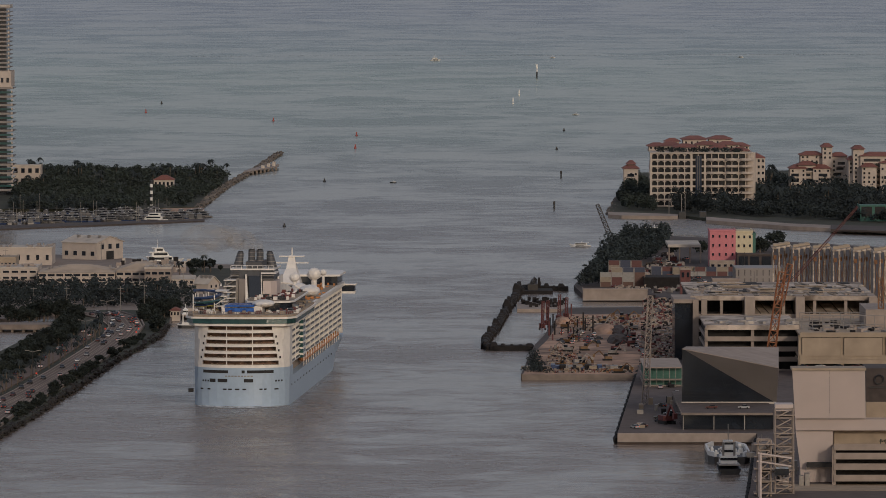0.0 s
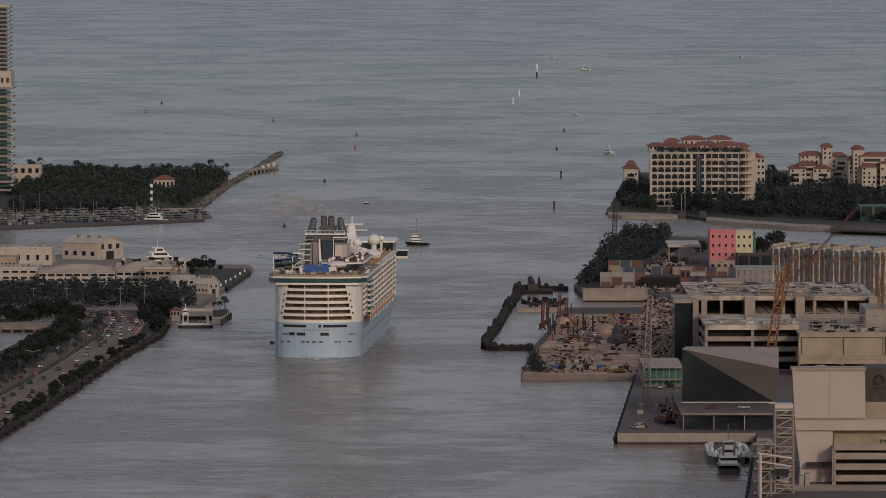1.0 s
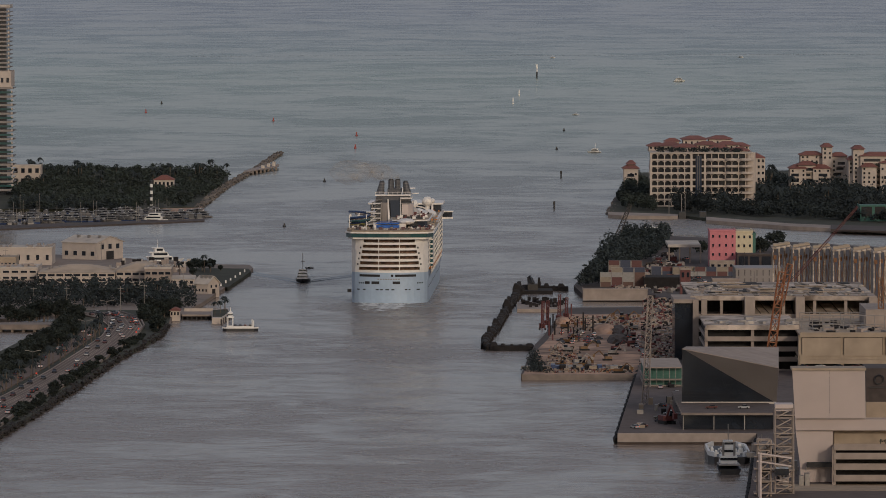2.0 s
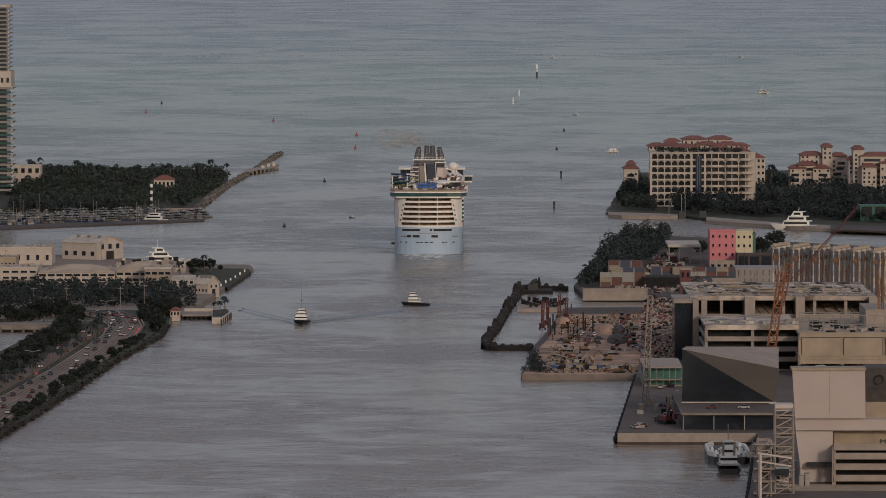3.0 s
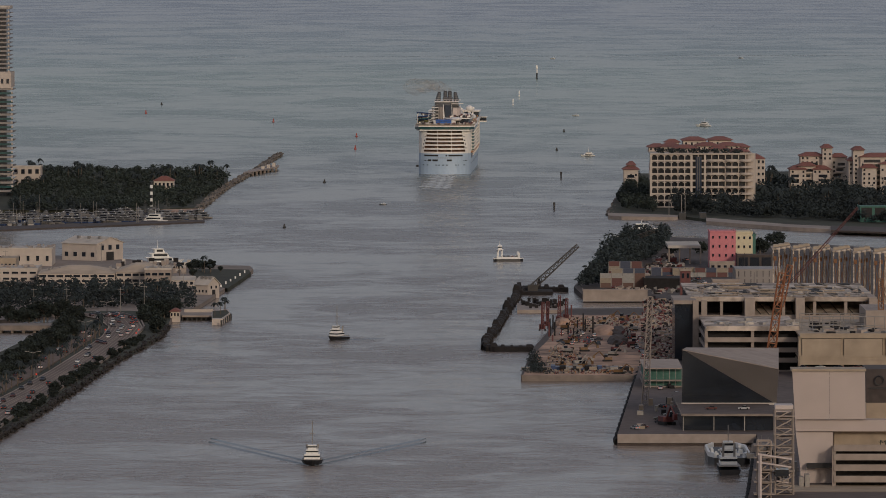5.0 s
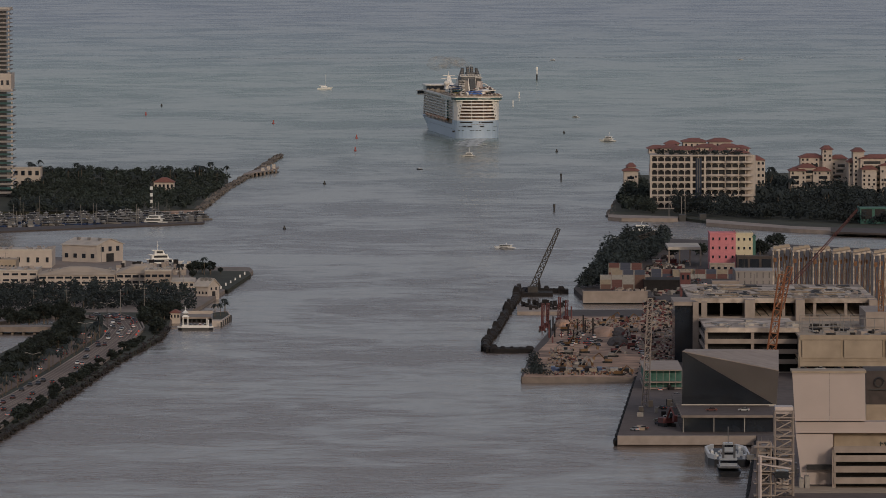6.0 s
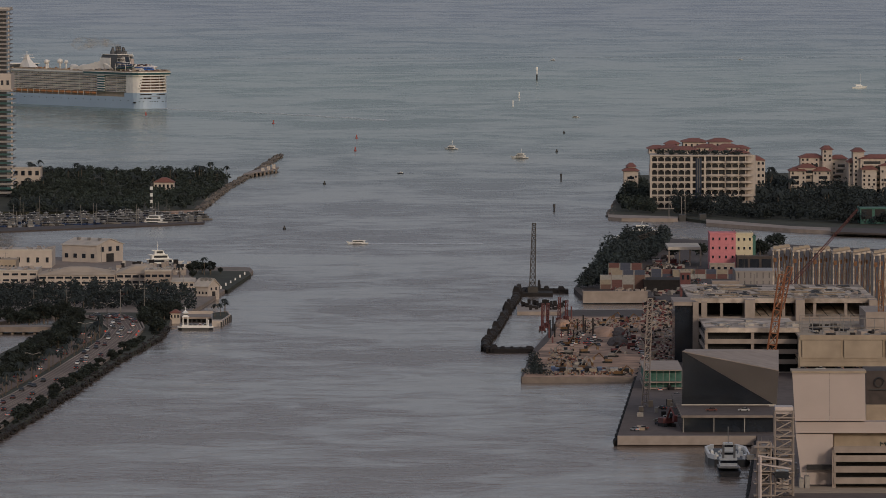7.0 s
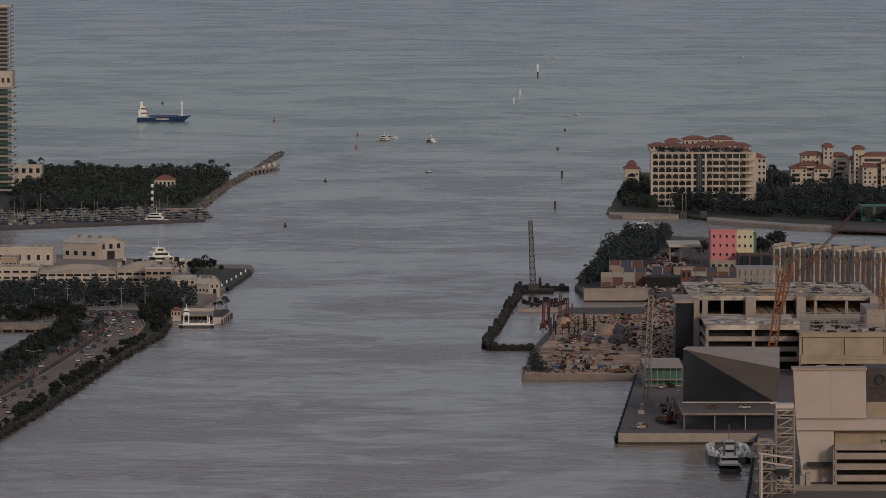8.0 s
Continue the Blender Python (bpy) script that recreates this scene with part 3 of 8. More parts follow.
def gabled(name, at, long, wide, eave, peak, label, wins, turn=-35.0):
    """A pitched hall seen on its corner: its long side and its gable start at the corner point."""
    t = thing(name, label, "building", (at[0], at[1], 0.6), turn=turn)
    bm = bmesh.new()
    ends = [[(x, 0, -0.6), (x, wide, -0.6), (x, wide, eave), (x, wide / 2, peak), (x, 0, eave)] for x in (-long, 0)]
    loft(bm, ends)
    part("wall", bm, STUCCO, t)
    for y0, y1, z0, z1 in ((-0.25, wide / 2, eave - 0.12, peak), (wide + 0.25, wide / 2, eave - 0.12, peak)):
        bm = bmesh.new()
        loft(bm, [[(x, y0, z0 + 0.03), (x, y1, z1 + 0.03), (x, y1, z1 + 0.15), (x, y0, z0 + 0.15)] for x in (-long - 0.2, 0.2)])
        part("roof", bm, ROOF_WHITE, t)
    for k in range(wins):
        bm = bmesh.new()
        y = wide * (k + 0.7) / (wins + 0.4)
        box(bm, -0.04, 0.03, y - wide * 0.06, y + wide * 0.06, eave * 0.62, eave * 0.9)
        part("window", bm, DARK_GLASS, t)
    bm = bmesh.new()
    box(bm, -0.04, 0.04, wide * 0.36, wide * 0.64, 0, eave * 0.5)
    part("door", bm, DARK, t)
    for k in range(4):
        bm = bmesh.new()
        x = -long * (k + 0.5) / 4
        box(bm, x - long * 0.05, x + long * 0.05, -0.03, 0.04, eave * 0.25, eave * 0.5)
        part("window", bm, DARK_GLASS, t)
    bm = bmesh.new()
    for k in range(3):
        box(bm, -long * (0.2 + 0.3 * k), -long * (0.2 + 0.3 * k) + 0.5, wide * 0.3, wide * 0.3 + 0.5, peak - 0.6, peak + 0.25)
    part("roof_vent", bm, STEEL, t)
    return t


# the shore base
building("warehouse", -81.07, -78.18, 1290.8, 3.31, 10, TAN_ROOF, "tan flat-roofed warehouse of the shore base", rows=1, cols=4)
gabled("hangar", (-66.2, 1349.3), 8.4, 8.2, 3.3, 4.4, "large cream hangar with a shallow pitched roof and dark doors", 3)
building("workshop", -89.96, -73.76, 1330.6, 3.20, 12, STUCCO, "long cream workshop with a flat roof", rows=1, cols=9, roof_mat=ROOF_WHITE, win=(0.3, 0.3))
building("storehouse", -72.85, -59.01, 1269.9, 1.83, 14, STUCCO, "long cream storehouse with a low tan hipped roof and dark slots", rows=2, cols=9, roof="hip", roof_mat=SAND_ROOF, win=(0.8, 0.42), pitch=1.15)
building("depot", -86.38, -73.48, 1277.4, 2.15, 14, STUCCO, "long flat cream depot behind the trees", rows=2, cols=8, roof_mat=ROOF_WHITE, win=(0.7, 0.35))
building("office_block", -53.33, -48.58, 1260.6, 3.03, 10, PALE_CONCRETE, "pale two-storey office with deep dark openings", rows=2, cols=4, roof_mat=ROOF_WHITE, win=(0.75, 0.3))
building("shed", -58.81, -50.46, 1269.9, 2.14, 14, STUCCO, "cream two-storey shed with a tan hipped roof", rows=2, cols=6, roof="hip", roof_mat=SAND_ROOF, win=(0.8, 0.42), pitch=1.2)
gabled("boathouse", (-41.1, 1233.6), 3.0, 3.3, 1.75, 3.0, "pale boathouse with a pitched white roof", 2)
building("annex", -48.48, -44.44, 1260.6, 1.11, 6, STUCCO, "small cream annex beside the boathouse", rows=1, cols=4, roof="gable", roof_mat=ROOF_WHITE)
building("gatehouse", -45.10, -43.51, 1165.2, 1.12, 4, STUCCO, "small cream gatehouse with a terracotta roof", rows=1, cols=3, roof="hip", roof_mat=TERRACOTTA, pitch=0.45)
random.seed(8)
BASE_WOOD = [(-76.6, 1174.7), (-68.4, 1179.6), (-55.8, 1192.6), (-41.8, 1187.7), (-43.8, 1231.8), (-58.5, 1249.6), (-81.5, 1249.6)]
woods("shore_trees", BASE_WOOD, 330, 2.0, 3.7, "dark green trees in front of the shore base", 0.6, LEAF2, 0.2, 21, 40)
for k in range(26):
    while True:
        p = (random.uniform(-70, 0), random.uniform(1152.9, 1248.3))
        if inside(p, BASE_WOOD):
            break
    plant(PALMS, p[0], p[1], 0.6, random.uniform(0.6, 0.85))
for x, y, s in ((*(-46.7, 1308.4), 0.8), (*(-45.8, 1312.4), 0.62), (*(-44.7, 1310.4), 0.8), (*(-43.1, 1308.4), 0.7), (*(-45.8, 1290.8), 0.5), (*(-41.3, 1308.4), 0.35)):
    plant(TREES if s < 0.75 else TREES[:1], x, y, 0.69, s)
for x, y in ((-43.0, 1302.5), (-44.1, 1304.5), (-48.2, 1290.8)):
    plant(PALMS, x, y, 0.69, 0.7)
slab("lawn", [(-40.0, 1259.5), (-38.3, 1254.0), (-35.6, 1307.3), (-36.3, 1317.3), (-42.2, 1319.3), (-47.5, 1321.3), (-46.8, 1301.4)], 0.69, GRASS, "green lawn at the end of the base")
bm = bmesh.new()
x0, x1, y0, h = -76.80, -62.42, 1135.4, 0.91
box(bm, x0, x1, y0, y0 + 6, 0.4, h + 0.3)
for k in range(10):
    box(bm, x0 + k * 1.8, x0 + k * 1.8 + 0.4, y0 + 0.5, y0 + 5, -1, 0.4)
solid("side_bridge", bm, CONCRETE, "low concrete bridge over the side basin", "bridge", kind="structure")
# ferry landing: a deck on piles and a small pier planted with palms
landing = thing("ferry_landing", "pale concrete ferry landing on dark piles", "dock")
bm = bmesh.new()
prism(bm, [(-43.3, 1169.0), (-38.4, 1169.0), (-39.0, 1186.5), (-44.1, 1181.7)], 0.55, 0.85)
part("deck", bm, PALE_CONCRETE, landing)
x0, y0 = (-43.2, 1169.0)
for k in range(7):
    bm = bmesh.new()
    rod(bm, (x0 + k * 0.78, y0 + 0.6, -1), (x0 + k * 0.78, y0 + 0.6, 0.56), 0.16, 6)
    part("pile", bm, BLACK, landing)
bm = bmesh.new()
box(bm, x0, x0 + 4.8, y0 + 9, y0 + 9.3, 0.85, 1.35)
part("parapet", bm, STUCCO, landing)
# black block added in place of the shade under the deck
bm = bmesh.new()
box(bm, x0 + 0.4, x0 + 4.4, y0 + 2, y0 + 8, -0.3, 0.5)
part("dark_fender_wall", bm, BLACK, landing)
pier = thing("palm_pier", "short cream-walled pier planted with palms", "pier")
bm = bmesh.new()
prism(bm, [(-37.9, 1156.6), (-36.2, 1156.6), (-35.4, 1173.7), (-36.2, 1184.9), (-38.7, 1180.1)], -1, 1.0)
part("wall", bm, STUCCO, pier)
bm = bmesh.new()
prism(bm, [(-37.9, 1159.6), (-36.4, 1159.6), (-35.6, 1173.7), (-36.2, 1181.7), (-38.5, 1178.5)], 0.99, 1.03)
part("planting_bed", bm, GRASS, pier)
a, b = (-36.3, 1155.0), (-35.3, 1173.7)
for k in range(6):
    bm = bmesh.new()
    p = Vector(a).lerp(Vector(b), k / 5)
    rod(bm, (p.x, p.y, -1), (p.x, p.y, 0.9), 0.15, 6)
    part("fender_pile", bm, BLACK, pier)


# ---- vehicles, poles and aerials of the base ----
random.seed(91)
for k in range(26):
    p = Vector((-76.4, 1248.7)).lerp(Vector((-44.9, 1234.4)), random.random())
    park_car(p.x, p.y - random.uniform(0, 6), 0.66, random.choice((0, 90, 80)))
for k in range(6):
    p = Vector((-38.9, 1257.9)).lerp(Vector((-35.7, 1309.5)), k / 5.5)
    bm = bmesh.new()
    box(bm, -0.13, 0.13, -0.2, 0.2, 0, random.uniform(0.4, 0.55))
    solid("bollard_box", bm, BOAT_WHITE, "white box beside the base quay", "box", (p.x - 0.7, p.y, 0.68), group="boxes on the base quay")
for x, y, h in ((*(-63.0, 1181.2), 4.2), (*(-53.7, 1174.7), 4.6), (*(-49.1, 1158.9), 6.0), (*(-51.8, 1262.5), 3.6), (*(-68.9, 1187.7), 3.8), (*(-82.5, 1330.6), 3.0), (*(-65.2, 1347.2), 3.6), (*(-46.0, 1249.6), 3.4)):
    bm = bmesh.new()
    rod(bm, (0, 0, 0), (0, 0, h), 0.07, 5, 0.04)
    rod(bm, (-0.5, 0, h * 0.93), (0.5, 0, h * 0.93), 0.04, 4)
    solid("utility_pole", bm, STEEL, "slender grey pole among the trees", "pole", (x, y, 0.6), group="poles of the base")
roof_clutter("roof_units", (-74.01, 1375.0, 1.60)[0], (-63.77, 1375.0, 1.60)[0], 1366, 1374, 3.47 + 0.2, 9, STEEL, "grey units on the hangar roof", 92, 0.5)
roof_clutter("roof_units", (-84.15, 1340.0, 2.26)[0], (-74.49, 1340.0, 2.26)[0], 1346, 1354, 3.09 + 0.12, 12, PALE_CONCRETE, "pale units on the workshop roof", 93, 0.5)
roof_clutter("roof_units", (-60.35, 1290.0, 1.16)[0], (-48.99, 1290.0, 1.16)[0], 1278, 1288, 2.21 + 0.12, 14, PALE_CONCRETE, "pale units on the office roof", 94, 0.5)

for x in ((-52.30, 1265.0, 0.97)[0], (-51.79, 1265.0, 0.97)[0], (-52.90, 1265.0, 0.97)[0]):
    bm = bmesh.new()
    rod(bm, (0, 0, 0), (0, 0, 3.2), 0.14, 8)
    solid("flue", bm, RUST, "dark steel flue in front of the office", "flue", (x, 1262.0, 0.62), group="flues of the base")
for x, y in ((-53.8, 1123.7), (-48.5, 1123.7), (-58.7, 1017.7), (-48.5, 1114.9)):
    t = thing("warning_board", "orange-red roadworks warning board", "sign", (x, y, 0.9), group="roadworks boards")
    bm = bmesh.new()
    box(bm, -0.11, 0.11, -0.04, 0.04, 0.25, 0.48)
    part("board", bm, LAMP_RED, t)
    bm = bmesh.new()
    for sx in (-0.2, 0.2):
        box(bm, sx - 0.03, sx + 0.03, -0.15, 0.15, -0.1, 0.25)
    part("foot", bm, STEEL, t)


random.seed(101)
for name, x0, x1, y0, y1, z, n, mat, words in (("roof_units", -72, -60, 1273, 1282, 2.9, 16, STEEL, "grey units on the storehouse roof"), ("roof_units", -85, -74, 1279, 1290, 2.95, 22, PALE_CONCRETE, "pale units on the depot roof"), ("roof_units", -89, -74, 1332, 1341, 3.95, 20, GREY_PANEL, "grey units on the workshop roof"), ("roof_units", -53, -49, 1262, 1269, 3.8, 10, STEEL, "grey units on the office roof")):
    roof_clutter(name, x0, x1, y0, y1, z, n, mat, words, random.randrange(999), 0.45)
for mat, words in ((PALE_CONCRETE, "pale stores and sheds on the base ground"), (RUST, "dark stores on the base ground"), (ROOF_WHITE, "white trailers on the base ground")):
    bm = bmesh.new()
    for k in range(46):
        x, y = random.uniform(-84, -45), random.uniform(1252, 1259)
        if k % 2:
            x, y = random.uniform(-62, -48), random.uniform(1296, 1345)
        w = random.uniform(0.3, 1.0)
        box(bm, x, x + w, y, y + random.uniform(0.5, 2.0), 0.66, 0.66 + random.uniform(0.3, 1.1))
    tagged(solid("base_stores", bm, mat, words, "stores"), kind="stuff")


# ---- cruise terminal ----
def bar_box(bm, a, b, deep):
    """A box between two corners of its front face, (x, y, z) each, going back by deep."""
    box(bm, min(a[0], b[0]), max(a[0], b[0]), a[1], a[1] + deep, min(a[2], b[2]), max(a[2], b[2]))


def lattice(bm, a, b, wide, r=0.05, step=None, sides=4, taper=1.0):
    """A square lattice boom from a to b: four chords with crossed bracing."""
    a, b = Vector(a), Vector(b)
    d = b - a
    q = d.to_track_quat('Z', 'Y')
    n = max(3, int(d.length / (step or wide * 1.3)))
    last = None
    for k in range(n + 1):
        f = k / n
        w = wide * (1 + (taper - 1) * f) / 2
        now = [a + d * f + q @ Vector((sx * w, sy * w, 0)) for sx, sy in ((-1, -1), (1, -1), (1, 1), (-1, 1))]
        if last:
            for i in range(4):
                rod(bm, last[i], now[i], r, sides)
                rod(bm, last[i], now[(i + 1) % 4], r * 0.65, 3)
        for i in range(4):
            rod(bm, now[i], now[(i + 1) % 4], r * 0.65, 3)
        last = now


def pale_terminal():
    t = thing("terminal_hall", "tall pale cruise terminal hall with a leaning white facade", "terminal", (0, 0, 0))
    bm = bmesh.new()
    bar_box(bm, (42.37, 828.1, 8.65), (56.88, 828.1, -0.55), 9)
    part("rear_block", bm, WHITE_PANEL, t)
    # three facade panels that lean outwards towards the top
    def panel(x0, x1, x2, x3, lean0, lean1, deep, name, mat):
        bm = bmesh.new()
        v = [bm.verts.new(p) for p in (x0, x1, x2, x3)]
        w = [bm.verts.new((p[0] + (0.3 if i in (0, 3) else 0), p[1] + deep, p[2])) for i, p in enumerate((x0, x1, x2, x3))]
        bm.faces.new(v)
        bm.faces.new(w[::-1])
        for i in range(4):
            j = (i + 1) % 4
            bm.faces.new((v[i], v[j], w[j], w[i]))
        return part(name, bm, mat, t)
    panel((41.23, 825.2, 8.93), (45.24, 825.2, 8.93), (45.15, 823.8, 14.72), (40.81, 823.8, 14.72), 0, 0, 3, "facade_panel", WHITE_PANEL)
    panel((45.26, 825.2, 8.93), (49.50, 825.2, 8.93), (49.33, 823.8, 14.72), (45.17, 823.8, 14.72), 0, 0, 3, "facade_panel", WHITE_PANEL)
    panel((41.34, 826.0, 7.47), (56.71, 826.0, 7.47), (56.68, 825.7, 8.79), (41.25, 825.7, 8.79), 0, 0, 3, "facade_band", WHITE_PANEL)
    panel((42.22, 827.4, 1.05), (45.80, 827.4, 1.05), (45.73, 826.4, 7.34), (41.36, 826.4, 7.34), 0, 0, 3, "lower_panel", WHITE_PANEL)
    bm = bmesh.new()
    bar_box(bm, (40.74, 823.6, 14.94), (49.45, 823.6, 14.67), 4)
    part("parapet", bm, TAN_ROOF, t)
    bm = bmesh.new()
    bar_box(bm, (42.65, 825.6, 3.72), (45.57, 825.6, 3.19), 1)
    part("ledge", bm, DARK, t)
    bm = bmesh.new()
    bar_box(bm, (42.11, 825.2, 1.23), (45.95, 825.2, 0.63), 5)
    part("plinth", bm, PALE_CONCRETE, t)
    bm = bmesh.new()
    bar_box(bm, (49.90, 831.0, 14.44), (57.04, 831.0, 10.44), 8)
    part("dark_wing", bm, ASPHALT, t, "dark blue-grey rear wing")
    bm = bmesh.new()
    bar_box(bm, (49.87, 830.4, 10.48), (57.00, 830.4, 8.48), 9)
    part("wing_terrace", bm, TAN_ROOF, t)
    bm = bmesh.new()
    # plain emblem of a ring over a curved bar
    c = Vector((51.41, 830.6, 13.13))
    for k in range(12):
        a, b = k * 0.5236, (k + 1) * 0.5236
        rod(bm, c + Vector((0.55 * math.cos(a), 0, 0.55 * math.sin(a))), c + Vector((0.55 * math.cos(b), 0, 0.55 * math.sin(b))), 0.08)
    rod(bm, c + Vector((-1.2, 0, -0.9)), c + Vector((1.2, 0, -0.9)), 0.08)
    part("emblem", bm, BLACK, t)
    return t


pale_terminal()


def open_deck(name, label, x0, x1, y, zs, deep, mat, bays, roof_mat=None, rail=0.35, inner=2.2):
    """An open parking or terminal block: floor slabs on columns, a near-black block for the shade within."""
    t = thing(name, label, "building")
    for i, z in enumerate(zs):
        bm = bmesh.new()
        box(bm, x0, x1, y, y + deep, z - 0.28, z)
        box(bm, x0, x1, y - 0.06, y + 0.12, z - 0.34, z + (rail if i else 0.1))
        part("floor_slab", bm, roof_mat if roof_mat and i == len(zs) - 1 else mat, t)
    for k in range(bays + 1):
        x = x0 + (x1 - x0) * k / bays
        bm = bmesh.new()
        box(bm, x - 0.22, x + 0.22, y + 0.2, y + 0.75, zs[0] - 1.0, zs[-1] - 0.02)
        part("column", bm, mat, t)
    # the shade between the floors is put into this block's near-black colour
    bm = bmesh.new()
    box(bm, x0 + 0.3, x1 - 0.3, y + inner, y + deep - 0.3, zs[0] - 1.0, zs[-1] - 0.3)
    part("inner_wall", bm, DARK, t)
    return t


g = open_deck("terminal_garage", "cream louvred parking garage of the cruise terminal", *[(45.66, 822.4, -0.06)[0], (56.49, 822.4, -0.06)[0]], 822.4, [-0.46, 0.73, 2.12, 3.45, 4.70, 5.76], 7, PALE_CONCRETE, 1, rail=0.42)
bm = bmesh.new()
bar_box(bm, (45.94, 827.7, 7.34), (56.83, 827.7, 5.15), 0.5)
solid("terrace_wall", bm, TAN_ROOF, "tan back wall of the roof terrace", "wall")
random.seed(77)
bm = bmesh.new()
for k in range(9):
    x = 51.2 + k * 0.55 + random.uniform(-0.1, 0.1)
    rod(bm, (x, 825.2, 5.65), (x, 825.2, 6.2), 0.05)
    leaf_cloud(bm, (x, 825.2, 6.3), random.uniform(0.2, 0.35), 26, 0.08)
tagged(solid("terrace_planting", bm, LEAF, "row of small plants on the roof terrace", "plants"), kind="stuff")


def glass_terminal():
    t = thing("glass_terminal", "angular dark glass terminal under a folded grey metal roof", "terminal")
    D = 927.2
    bl, br, tl = Vector((31.45, 927.2, 3.49)), Vector((43.87, 927.2, 3.41)), Vector((31.50, 927.2, 10.62))
    mr, tr = Vector((43.93, 922.6, 8.41)), Vector((44.97, 944.6, 9.68))
    tlb = Vector((32.6, 945.5, 9.75))
    def facet(name, mat, pts, thick=0.25, label=""):
        bm = bmesh.new()
        n = (pts[1] - pts[0]).cross(pts[2] - pts[0]).normalized() * thick
        a, b = [bm.verts.new(p) for p in pts], [bm.verts.new(p + n) for p in pts]
        bm.faces.new(a)
        bm.faces.new(b[::-1])
        for i in range(len(pts)):
            j = (i + 1) % len(pts)
            bm.faces.new((a[i], a[j], b[j], b[i]))
        return part(name, bm, mat, t, label)
    g = facet("glass_front", DARK_GLASS, [bl, tl, br], 0.2, "dark glass curtain wall")
    # fold greyer than the roof plane: its shade is put into the colour
    facet("metal_fold", GREY_PANEL, [tl, mr, br], 0.1, "metal fold of the roof, its shade put into the grey")
    facet("roof", PALE_CONCRETE, [tl, tlb, tr, mr], 0.1, "pale metal roof plane")
    bm = bmesh.new()
    loft(bm, [[(bl.x + 0.1, D + 0.4, bl.z), (br.x, D + 2, bl.z), (br.x, D + 24, bl.z), (bl.x + 1.6, D + 24, bl.z)], [(bl.x + 0.1, D + 0.6, tl.z - 0.4), (bl.x + 0.8, D + 6, tl.z - 0.4), (bl.x + 2.4, D + 24, tl.z - 1.8), (bl.x + 1.8, D + 24, tl.z - 1.8)]])
    part("hall", bm, DARK_GLASS, t)
    bm = bmesh.new()
    bar_box(bm, tuple(br + Vector((0, 6, 0))), tuple(mr + Vector((0.0, 0, -0.3))), 18)
    part("side_block", bm, GREY_PANEL, t)
    for k in range(1, 12):
        bm = bmesh.new()
        f = k / 12
        x = bl.x + (br.x - bl.x) * f
        box(bm, x - 0.03, x + 0.03, D - 0.05, D - 0.01, bl.z, bl.z + (tl.z - bl.z) * (1 - f) - 0.1)
        part("mullion", bm, DARK_GLASS, g)
    for k in range(1, 6):
        bm = bmesh.new()
        f = k / 6
        z = bl.z + (tl.z - bl.z) * f
        box(bm, bl.x, bl.x + (br.x - bl.x) * (1 - f) - 0.2, D - 0.10, D - 0.01, z - 0.04, z + 0.04)
        part("transom", bm, DARK_GLASS, g)
    # podium
    bm = bmesh.new()
    bar_box(bm, (30.73, 908.2, 3.53), (42.82, 908.2, 3.24), 40)
    part("podium_slab", bm, CONCRETE, t)
    bm = bmesh.new()
    a, b = (30.81, 908.4, 3.52), (42.80, 908.4, 3.56)
    box(bm, a[0], b[0], 908.5, 927.0, a[2] - 0.01, a[2] + 0.02)
    part("podium_deck", bm, QUAY, t)
    bm = bmesh.new()
    bar_box(bm, (31.35, 926.4, 3.66), (43.75, 926.4, 3.40), 0.5)
    part("podium_kerb", bm, ROOF_WHITE, t)
    bm = bmesh.new()
    bar_box(bm, (30.86, 909.7, 3.13), (42.83, 909.7, 1.16), 38)
    b = part("podium_glass", bm, DARK_GLASS, t, "recessed dark ground-floor glazing")
    for k in range(4):
        bm = bmesh.new()
        x = (30.98, 909.0, 1.36)[0] + k * 3.949
        rod(bm, (x, 908.7, 1.2), (x, 908.7, 3.21), 0.08, 6)
        part("podium_column", bm, STEEL, t)
    return t


glass_terminal()
random.seed(12)
for x in ((34.84, 909.0, 3.69)[0], (39.07, 909.0, 4.13)[0]):
    park_car(x, 915.5, 3.52 + 0.03, 90)
# quay edge with fenders
bm = bmesh.new()
bar_box(bm, (22.34, 901.5, 1.41), (40.06, 901.5, 0.25), 0.49)
solid("quay_kerb", bm, PALE_CONCRETE, "pale kerb along the quay edge", "kerb", kind="structure")
fender = None
a, b = Vector((*(22.3, 902.9), 0.5)), Vector((*(28.5, 1028.0), 0.5))
for k in range(16):
    p = a.lerp(b, k / 15)
    if fender is None:
        bm = bmesh.new()
        rod(bm, (0, -0.5, 0), (0, 0.5, 0), 0.5, 10)
        bmesh.ops.rotate(bm, verts=bm.verts, cent=(0, 0, 0), matrix=Matrix.Rotation(radians(20), 3, 'X'))
        fender = mesh_of("quay_fender", bm, TYRE)
    ob = tagged(new("quay_fender", fender), "round black rubber fender on the quay edge", "fender", "quay fenders")
    ob.location = p
a, b = Vector((*(40.1, 898.2), 0.5)), Vector((*(35.4, 814.0), 0.5))
for k in range(14):
    ob = tagged(new("quay_fender", fender), "round black rubber fender on the quay edge", "fender", "quay fenders")
    ob.location = a.lerp(b, k / 13)
random.seed(14)
for k in range(10):
    y = 910.4 + random.uniform(0, 110)
    park_car(24.4 + (y - 910) * 0.055 + random.uniform(0, 4.6), y, 1.31, random.choice((0, 90, 30)))
